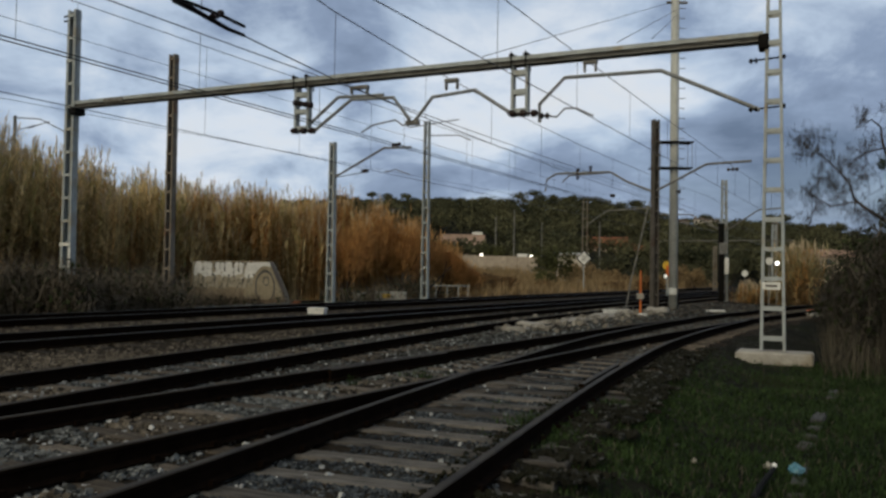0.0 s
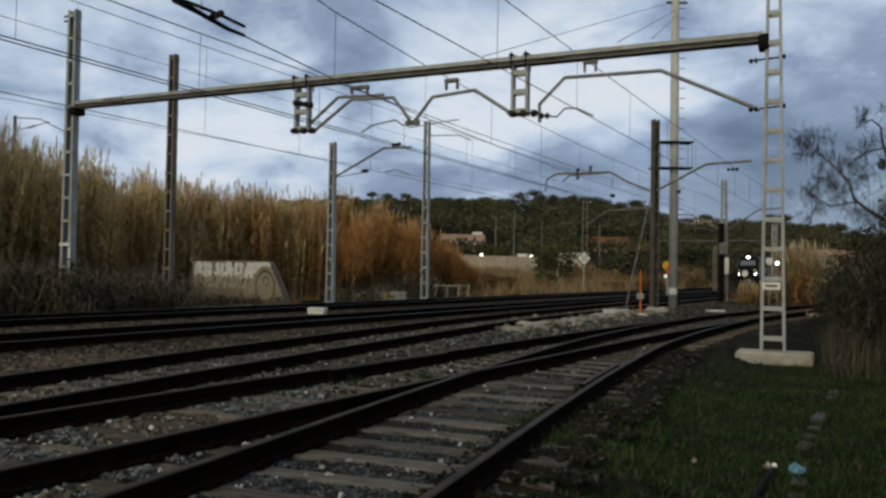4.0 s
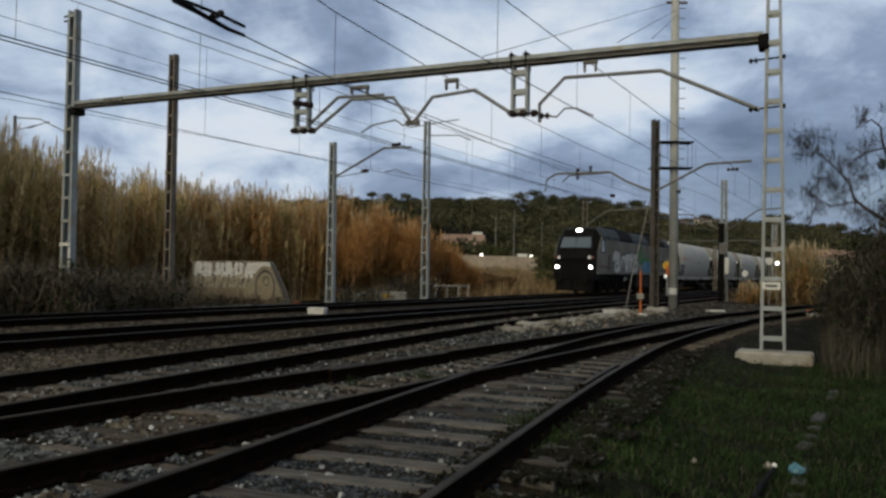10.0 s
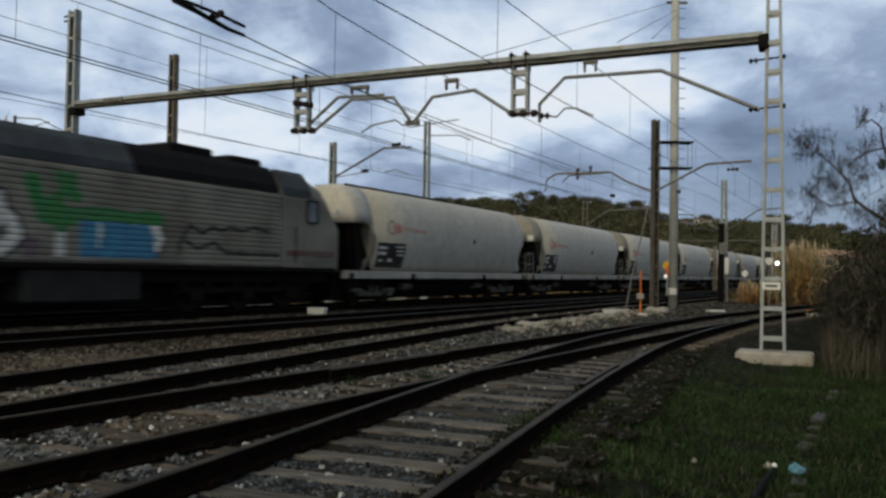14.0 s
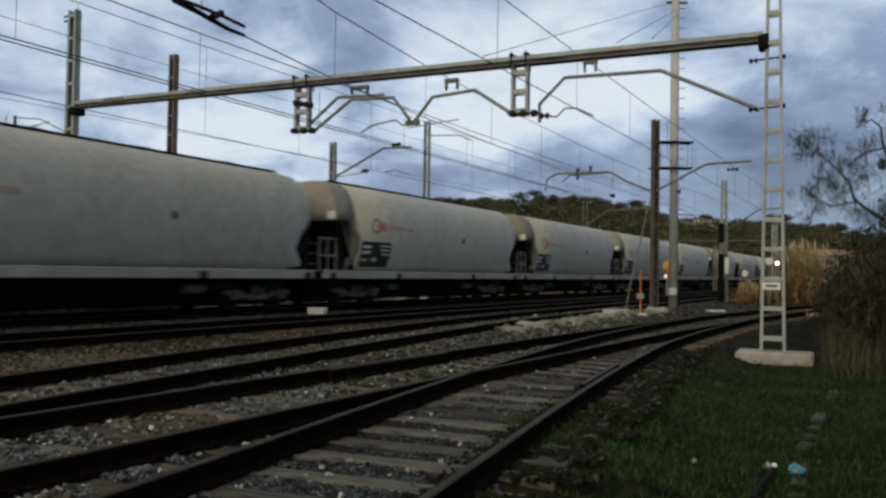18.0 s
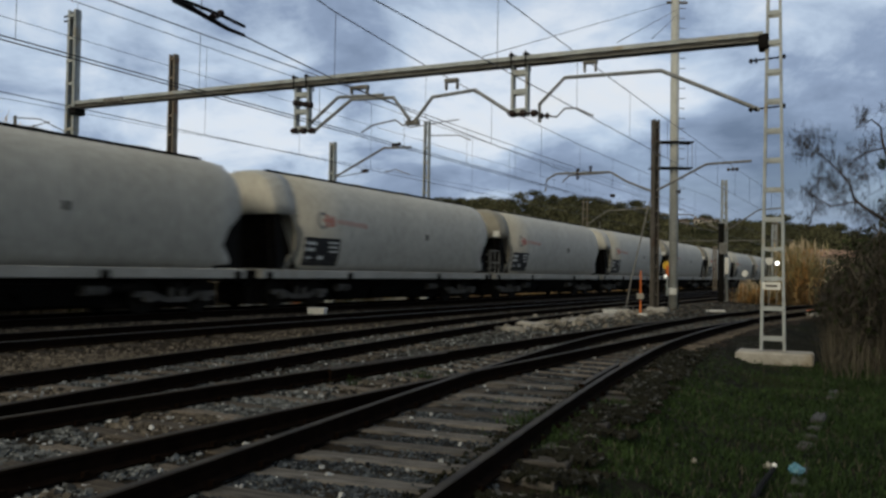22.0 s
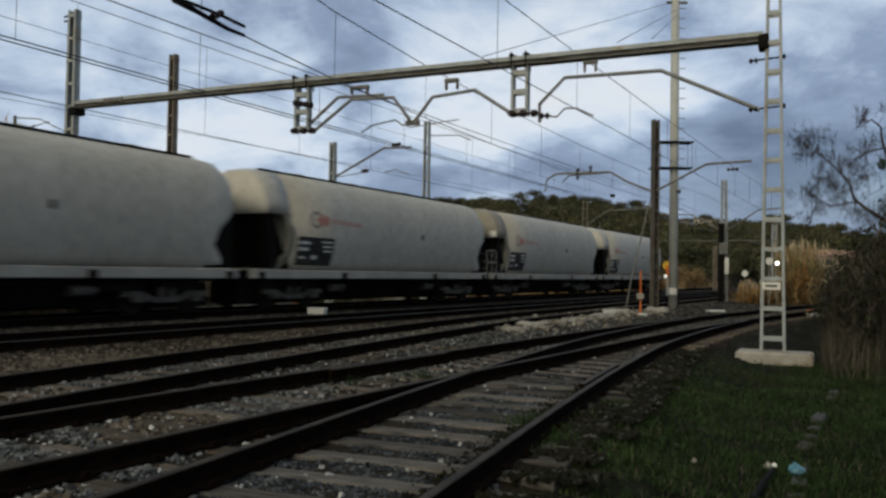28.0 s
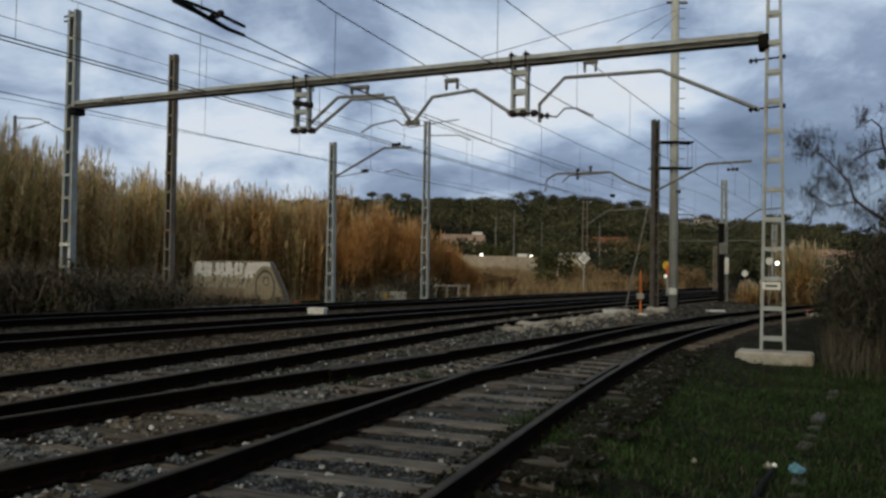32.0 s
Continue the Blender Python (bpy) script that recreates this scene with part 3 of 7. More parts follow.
TURN = 180 - math.degrees(PHI)
LOCO = mat("engine_grey", (0.268, 0.253, 0.218), (0.16, 0.15, 0.127), 0.7, 0.0, scale=0.7, fine=14, bump=0.1, spots=(0.095, 0.087, 0.072), spec=0.06)
LOCOTOP = mat("engine_roof", (0.058, 0.067, 0.077), (0.034, 0.04, 0.047), 0.65, 0.0, scale=1.5, fine=20, bump=0.1, spec=0.08)
LOCOFACE = mat("engine_face", (0.0095, 0.009, 0.009), (0.0055, 0.005, 0.005), 0.45, scale=3, fine=30, bump=0.05, spec=0.03)
GRILLE = mat("black_grille", (0.012, 0.012, 0.013), (0.008, 0.008, 0.008), 0.8, scale=3, fine=30, bump=0.3, spec=0.05)
WAGON = mat("wagon_grey", (0.465, 0.447, 0.395), (0.388, 0.37, 0.322), 0.55, 0.0, scale=0.5, fine=9, bump=0.06, spots=(0.29, 0.275, 0.23), streak=(1, 1, 0.3), island=0.06, spec=0.3)
WAGONEND = mat("wagon_end", (0.31, 0.295, 0.25), (0.205, 0.187, 0.152), 0.75, scale=0.9, fine=14, bump=0.1, spots=(0.25, 0.19, 0.12), island=0.14)
BOGIEW = mat("dusty_bogie", (0.115, 0.108, 0.10), (0.05, 0.047, 0.043), 0.85, 0.0, scale=4, fine=30, bump=0.3, spec=0.1)
SILLM = mat("wagon_sill", (0.40, 0.39, 0.36), (0.28, 0.27, 0.245), 0.7, scale=0.8, fine=18, bump=0.1, spots=(0.16, 0.14, 0.12))
# grime of the bogies; also the shade painted into the wagons' recesses
BOGIE = mat("bogie_grime_and_shade", (0.017, 0.015, 0.013), (0.008, 0.007, 0.006), 0.85, 0.0, scale=4, fine=30, bump=0.3, spec=0.03)
TANKM = mat("slate_tank", (0.034, 0.036, 0.036), (0.02, 0.021, 0.021), 0.8, scale=1.5, fine=20, bump=0.1, spec=0.08)
STEELW = mat("wheel_steel", (0.02, 0.018, 0.015), (0.01, 0.009, 0.008), 0.75, 0.0, scale=5, fine=40, bump=0.1, spec=0.05)
PAINTW = mat("white_spray", (0.68, 0.67, 0.64), (0.50, 0.49, 0.47), 0.6, scale=2, fine=20, bump=0)
PAINTK = mat("black_spray", (0.03, 0.03, 0.03), (0.02, 0.02, 0.02), 0.6, bump=0)
PAINTG = mat("green_spray", (0.035, 0.21, 0.06), (0.07, 0.17, 0.075), 0.6, scale=2, bump=0)
PAINTC = mat("cyan_spray", (0.06, 0.27, 0.40), (0.06, 0.16, 0.30), 0.6, scale=2, bump=0)
PAINTV = mat("faded_purple_spray", (0.17, 0.12, 0.145), (0.13, 0.11, 0.115), 0.6, scale=2, bump=0)
PAINTO = mat("orange_spray", (0.26, 0.14, 0.05), (0.20, 0.12, 0.06), 0.6, scale=2, bump=0)
REDP = mat("red_paint", (0.44, 0.12, 0.10), (0.36, 0.12, 0.10), 0.6, scale=3, fine=20, bump=0)
EMBRED = mat("worn_red_emblem", (0.47, 0.16, 0.12), (0.43, 0.24, 0.2), 0.6, scale=2, fine=20, bump=0)
FADEDR = mat("worn_red_letters", (0.45, 0.28, 0.235), (0.42, 0.23, 0.19), 0.6, scale=3, fine=20, bump=0)
REDBAND = mat("faded_red_band", (0.165, 0.085, 0.075), (0.115, 0.07, 0.06), 0.6, scale=3, fine=20, bump=0)
EMBGREY = mat("emblem_grey", (0.20, 0.20, 0.20), (0.16, 0.16, 0.16), 0.6, bump=0)
PANE = glass("dark_pane")
SCREEN = glass("windscreen", (0.07, 0.09, 0.115), 0.12, 1.0)
LAMP = glow("headlamp_glow", (1.0, 0.96, 0.88), 18.0)
TAIL = glow("marker_glow", (0.85, 0.85, 0.8), 0.5)


def mirror_ring(pts, y):
    """A closed section from a right half outline given bottom to top."""
    return [Vector((x, y, z)) for x, z in pts] + [Vector((-x, y, z)) for x, z in reversed(pts)]


def seg_dist(px, py, a, b, c, d):
    vx, vy = c - a, d - b
    k = max(0.0, min(1.0, ((px - a) * vx + (py - b) * vy) / (vx * vx + vy * vy + 1e-9)))
    return math.hypot(px - a - k * vx, py - b - k * vy)


# sprayed strokes on the engine's side: metres behind the lamps and height
BLOBS = [(2.98, 2.2, 3.05, 2.5), (3.05, 2.5, 3.35, 2.66), (3.35, 2.66, 3.75, 2.6), (3.1, 2.3, 3.7, 2.42), (3.75, 2.6, 3.62, 2.2), (4.1, 2.6, 4.2, 2.1), (4.2, 2.1, 4.25, 1.66), (3.75, 2.35, 4.1, 2.3),
         (3.3, 1.95, 3.35, 1.62), (3.35, 1.6, 3.9, 1.58), (3.95, 1.7, 3.95, 1.95), (3.4, 2.02, 3.9, 2.05),
         (4.65, 2.1, 4.78, 2.36), (4.78, 2.36, 5.05, 2.42), (5.05, 2.42, 5.25, 2.2), (4.7, 2.05, 4.75, 1.95),
         (5.4, 2.44, 6.35, 2.52), (5.5, 2.28, 6.3, 2.34), (5.75, 2.2, 5.65, 1.6), (6.0, 2.1, 5.95, 1.62), (5.35, 2.0, 5.55, 1.7),
         (6.5, 2.62, 6.48, 2.35), (6.48, 2.1, 6.42, 1.6), (6.85, 2.58, 6.62, 2.15), (6.65, 2.1, 7.0, 1.6), (6.8, 2.5, 6.95, 2.3),
         (7.2, 2.3, 7.35, 2.55), (7.35, 2.55, 7.65, 2.55), (7.65, 2.55, 7.78, 2.3), (7.78, 2.25, 7.55, 2.02), (7.5, 2.02, 7.25, 2.1), (7.95, 2.15, 8.05, 1.9), (8.05, 1.85, 7.75, 1.6), (7.4, 1.9, 7.5, 1.6)]
GREENS = [(8.36, 2.95, 8.5, 2.5), (8.5, 2.5, 8.75, 2.42), (8.75, 2.45, 9.0, 2.75), (9.0, 2.75, 9.25, 3.05), (8.95, 3.05, 9.3, 2.7), (8.95, 2.6, 9.0, 2.1), (9.0, 2.35, 11.4, 2.38), (8.6, 2.3, 9.3, 2.3)]
SCRIBBLE = [(12.05, 1.62, 12.1, 1.9), (12.1, 1.9, 12.36, 2.3), (12.36, 2.3, 12.76, 2.14), (12.76, 2.14, 13.12, 2.3), (13.12, 2.3, 13.4, 2.22), (13.4, 2.22, 13.7, 2.33), (13.7, 2.33, 14.1, 2.25), (14.1, 2.25, 14.5, 2.36), (14.5, 2.36, 15.1, 2.3),
            (12.26, 1.93, 12.66, 1.76), (12.66, 1.76, 13.14, 1.94), (13.14, 1.94, 13.5, 1.7), (13.5, 1.7, 15.5, 1.69)]


def spray(u, z):
    """The paint at a place on the engine's side: a slot number."""
    w = min(seg_dist(u, z, *s) for s in BLOBS) + 0.03 * noise.noise((u * 4, z * 4, 0))
    if w < 0.135:
        return 1
    if w < 0.21:
        return 2
    if 8.9 < u < 9.08 and 1.5 < z < 1.98:
        return 1
    if 9.4 < u < 11.6 - 0.5 * abs(z - 1.95) and 1.48 < z < 2.24 + 0.06 * noise.noise((u * 2, 0, 2)):
        if noise.noise((u * 5.0, z * 1.5, 4)) < -0.42 or (u > 11.3 and noise.noise((u * 3, z * 3, 9)) > 0.0):
            return 1
        return 4
    if min(seg_dist(u, z, *s) for s in GREENS) + 0.07 * noise.noise((u * 2.6, z * 2.6, 6)) < 0.15:
        return 3
    if min(seg_dist(u, z, *s) for s in SCRIBBLE) + 0.02 * noise.noise((u * 5, z * 5, 3)) < 0.045:
        return 2
    if 8.2 < u < 9.4 and 1.45 < z < 1.85 and noise.noise((u * 2, z * 2, 12)) > -0.05:
        return 6
    if 2.9 < u < 8.0 and abs(z - 2.82 + 0.04 * math.sin(u * 4)) < 0.04 and noise.noise((u * 1.5, 2, 8)) > 0.1:
        return 5
    return 0


def side_plate(sign):
    """The ribbed side between the cabs, from 2.6 to 15.6 m behind the lamps."""
    ms = Mesh()
    nu, nz = 240, 16
    us = [2.6 + 13.0 * i / nu for i in range(nu + 1)]
    for k in range(nz):
        z0, z1 = 1.40 + k * 0.119, 1.40 + (k + 1) * 0.119
        rows = [(z0, 0.0), (z0 + 0.02, 0.028), (z0 + 0.058, 0.03), (z1 - 0.025, 0.028), (z1, 0.0)]
        for i in range(nu):
            a, b = us[i], us[i + 1]
            for n_, ((za, xa), (zb, xb)) in enumerate(zip(rows, rows[1:])):
                ms.slot = spray((a + b) / 2, (za + zb) / 2) if sign < 0 else 0
                ms.add([(sign * (1.425 + xa), -a, za), (sign * (1.425 + xa), -b, za), (sign * (1.425 + xb), -b, zb), (sign * (1.425 + xb), -a, zb)], [(0, 1, 2, 3) if sign > 0 else (3, 2, 1, 0)])
    ms.slot = 0
    return ms


def wheelset(r):
    """Two flanged wheels on an axle, turning about x."""
    ms = Mesh()
    for sx in (-1, 1):
        ms.disc((sx * 0.86, 0, 0), (1, 0, 0), r, 0.12, 24)
        ms.disc((sx * 0.79, 0, 0), (1, 0, 0), r + 0.028, 0.03, 24)
        ms.disc((sx * 0.925, 0, 0), (1, 0, 0), r * 0.3, 0.05, 12)
        for k in range(5):
            a = 2 * math.pi * k / 5
            ms.box(sx * 0.93 - 0.012, sx * 0.93 + 0.012, math.cos(a) * r * 0.6 - 0.03, math.cos(a) * r * 0.6 + 0.03, math.sin(a) * r * 0.6 - 0.03, math.sin(a) * r * 0.6 + 0.03)
    ms.tube([(-0.85, 0, 0), (0.85, 0, 0)], 0.08, 8)
    return ms


LONG, LONGW = 1.155, 1.1405            # the engine and the wagons are drawn on a shorter base and lengthened by this
WHEELS = {}


def add_wheels(parent, ys, r, long):
    me = None
    for y in ys:
        if me is None:
            ob = part("wheelset", wheelset(r), STEELW, parent)
            me = ob.data
        else:
            ob = new("wheelset", me)
            ob.parent = parent
        ob.matrix_parent_inverse = Matrix.Translation((0, y * long, r))
        WHEELS.setdefault(r, []).append(ob)


def make_loco():
    t = thing("locomotive", "grey diesel locomotive with graffiti and lit headlamps", "locomotive")
    full = [(1.26, 1.32), (1.42, 1.38), (1.42, 3.30), (1.37, 3.50), (1.12, 3.86), (0.98, 4.0), (0.45, 4.07)]

    def ring(y, sx, z0, ztop):
        k = (ztop - z0) / (4.07 - 1.32)
        return mirror_ring([(x * sx, z0 + (z - 1.32) * k) for x, z in full], y)
    b = Mesh()
    b.loft([ring(-0.95, 1.0, 1.32, 4.05), ring(-2.55, 1.0, 1.32, 4.05)])
    part("cab", b, LOCO, t, "grey driver's cab")
    b = Mesh()
    b.loft([ring(-2.6, 0.995, 1.32, 4.0), ring(-15.6, 0.995, 1.32, 4.0)])
    part("body", b, LOCO, t)
    b = Mesh()
    b.loft([ring(-15.65, 1.0, 1.32, 4.0), ring(-17.0, 1.0, 1.32, 3.96), ring(-17.7, 0.99, 1.32, 3.72), ring(-18.28, 0.95, 1.32, 2.9)])
    part("cab", b, LOCO, t, "grey rear driver's cab")
    for sg in (-1, 1):
        part("side_plate", side_plate(sg), [LOCO, PAINTW, PAINTK, PAINTG, PAINTC, PAINTO, PAINTV], t, "ribbed grey side sprayed with graffiti lettering")
    # front
    f = Mesh()
    f.loft([ring(0.22, 0.90, 1.05, 1.95), ring(0.26, 0.94, 1.05, 2.25), ring(0.10, 0.965, 1.05, 2.6), ring(-0.42, 0.985, 1.1, 3.62), ring(-0.66, 0.985, 1.2, 3.93), ring(-0.94, 0.995, 1.32, 4.04)])
    part("cab_front", f, LOCOFACE, t, "dark sloping cab front")
    for sg in (-1, 1):
        ck = Mesh()
        ck.loft([[Vector((sg * 1.435, y, z)) for y, z in ((-0.02, 1.36), (-0.12, 2.5), (-0.72, 3.42), (-0.97, 3.42), (-0.97, 1.36))],
                 [Vector((sg * 1.40, y, z)) for y, z in ((-0.02, 1.36), (-0.12, 2.5), (-0.72, 3.42), (-0.97, 3.42), (-0.97, 1.36))]])
        part("cheek_panel", ck, LOCO, t)
    ws = Mesh()
    ws.loft([[Vector(p) for p in ((-1.02, 0.02, 2.84), (1.02, 0.02, 2.84), (0.92, -0.29, 3.43), (-0.92, -0.29, 3.43))],
             [Vector(p) for p in ((-1.02, -0.06, 2.82), (1.02, -0.06, 2.82), (0.92, -0.38, 3.41), (-0.92, -0.38, 3.41))]])
    part("windscreen", ws, SCREEN, t, "sloping windscreen reflecting the sky")
    part("windscreen_pillar", Mesh().tube([(0, 0.035, 2.82), (0, -0.28, 3.45)], 0.022, 6), LOCOFACE, t)
    for x in (-1.1, 1.1):
        lm = Mesh().disc((x, 0.28, 1.74), (0, 1, 0), 0.078, 0.08)
        part("headlamp", lm, LAMP, t, "lit white headlamp")
        part("marker_lamp", Mesh().disc((x * 0.9, 0.22, 2.28), (0, 1, 0), 0.06, 0.05), TAIL, t)
        part("red_lamp", Mesh().disc((x * 1.1, 0.14, 2.28), (0, 1, 0), 0.06, 0.05), REDP, t)
        bf = Mesh().disc((x * 0.8, 0.62, 1.03), (0, 1, 0), 0.24, 0.05, 16)
        bf.tube([(x * 0.8, 0.2, 1.03), (x * 0.8, 0.62, 1.03)], 0.09, 8)
        part("buffer", bf, DARK, t)
        bf = Mesh().disc((x * 0.8, -18.42, 1.03), (0, 1, 0), 0.24, 0.05, 16)
        bf.tube([(x * 0.8, -18.2, 1.03), (x * 0.8, -18.42, 1.03)], 0.09, 8)
        part("buffer", bf, DARK, t)
    part("headlamp", Mesh().box(-0.19, 0.19, -0.60, -0.5, 3.78, 3.91, ch=0.03), LAMP, t, "lit roof headlamp")
    pl = Mesh()
    pl.loft([[Vector((x, y, z)) for x, y in ((-1.25, 0.1), (1.25, 0.1), (1.1, 0.5), (-1.1, 0.5))] for z in (0.22, 1.0)])
    part("snowplough", pl, DARK, t)
    part("coupling", Mesh().tube([(0, 0.2, 1.0), (0, 0.62, 0.95), (0, 0.66, 0.6)], 0.06, 6), DARK, t)
    # roof shoulders
    for sg in (-1, 1):
        for y0, y1, m_, lab in ((-0.98, -2.5, LOCOTOP, ""), (-2.65, -4.4, LOCOTOP, ""), (-4.45, -7.2, GRILLE, "black roof grille"), (-7.25, -10.75, LOCOTOP, ""), (-10.8, -15.5, GRILLE, "black roof grille"), (-15.7, -16.9, LOCOTOP, "")):
            sh = Mesh()
            sec = [(1.432, 3.34), (1.39, 3.54), (1.14, 3.90), (0.98, 4.04), (0.9, 4.0), (1.3, 3.4)]
            sh.loft([[Vector((sg * x, y, z)) for x, z in sec] for y in (y0, y1)])
            part("roof_panel", sh, m_, t, lab)
    for y0, y1, h in ((-3.9, -5.6, 4.22), (-5.8, -7.4, 4.14), (-12.2, -13.6, 4.28), (-14.2, -15.4, 4.24)):
        part("roof_hatch", Mesh().box(-0.85, 0.85, y1, y0, 3.95, h, ch=0.06), GRILLE, t)
    # sides
    for sg in (-1, 1):
        for y0, y1, z0, z1 in ((-0.72, -1.28, 2.62, 3.26), (-16.75, -17.15, 2.66, 3.22)):
            w = part("window", Mesh().box(min(sg * 1.425, sg * 1.445), max(sg * 1.425, sg * 1.445), y1, y0, z0, z1), PANE, t)
            fr = Mesh()
            for a, b_, c, d in ((y0, y0 + 0.05, z0, z1), (y1 - 0.05, y1, z0, z1), (y1 - 0.05, y0 + 0.05, z0 - 0.05, z0), (y1 - 0.05, y0 + 0.05, z1, z1 + 0.05)):
                fr.box(min(sg * 1.42, sg * 1.46), max(sg * 1.42, sg * 1.46), a, b_, c, d)
            part("window_frame", fr, LOCOFACE, w)
        for y0, y1 in ((-0.72, -1.3), (-16.6, -17.2)):
            part("door_panel", Mesh().box(min(sg * 1.42, sg * 1.44), max(sg * 1.42, sg * 1.44), y1, y0, 1.5, 2.5, ch=0.01), LOCO, t)
        for y0, y1 in ((-0.3, -2.3), (-15.9, -18.0)):
            part("red_band", Mesh().box(min(sg * 1.42, sg * 1.443), max(sg * 1.42, sg * 1.443), y1, y0, 1.70, 1.84), REDBAND, t)
        for y in (-2.05, -16.2):
            part("handrail", Mesh().tube([(sg * 1.48, y, 1.5), (sg * 1.48, y, 2.5)], 0.018, 5), LOCOFACE, t)
        for y in (-1.0, -16.9):
            st = Mesh()
            for z in (0.5, 0.85):
                st.box(min(sg * 1.2, sg * 1.42), max(sg * 1.2, sg * 1.42), y - 0.22, y + 0.22, z, z + 0.03)
            for e in (-0.22, 0.22):
                st.tube([(sg * 1.38, y + e, 0.5), (sg * 1.38, y + e, 1.3)], 0.018, 5)
            part("cab_step", st, BOGIE, t)
        part("side_lamp", Mesh().box(min(sg * 1.3, sg * 1.4), max(sg * 1.3, sg * 1.4), -18.25, -18.12, 2.9, 3.1), WHITE, t)
        part("sand_box", Mesh().box(min(sg * 1.28, sg * 1.36), max(sg * 1.28, sg * 1.36), -5.9, -5.5, 0.95, 1.2), SILLM, t)
        part("side_sill", Mesh().box(min(sg * 1.25, sg * 1.44), max(sg * 1.25, sg * 1.44), -18.1, -0.2, 1.26, 1.38, ch=0.015), BOGIE, t)
    part("fuel_tank", Mesh().box(-1.36, 1.36, -11.1, -8.3, 0.4, 1.28, ch=0.08), TANKM, t, "dull slate grey fuel tank")
    u = Mesh().box(-1.15, 1.15, -17.9, -0.3, 0.95, 1.30)
    part("underframe", u, DARK, t)
    # added solid near-black box: stands in for the shade under the engine
    part("underframe", Mesh().box(-0.62, 0.62, -17.8, -0.6, 0.14, 0.97, ch=0.05), DARK, t)
    for yc in (-3.9, -14.6):
        bg = Mesh()
        for sg in (-1, 1):
            bg.box(sg * 1.08 - 0.07, sg * 1.08 + 0.07, yc - 2.3, yc + 2.3, 0.58, 0.78, ch=0.03)
            for dy in (-1.75, 0, 1.75):
                bg.box(sg * 1.16 - 0.1, sg * 1.16 + 0.1, yc + dy - 0.2, yc + dy + 0.2, 0.36, 0.7, ch=0.03)
                for e in (-0.4, 0.4):
                    bg.tube([(sg * 1.12, yc + dy + e, 0.7), (sg * 1.12, yc + dy + e, 1.05)], 0.09, 8)
        part("bogie_frame", bg, BOGIE, t)
        add_wheels(t, [yc - 1.75, yc, yc + 1.75], 0.52, LONG)
    return t


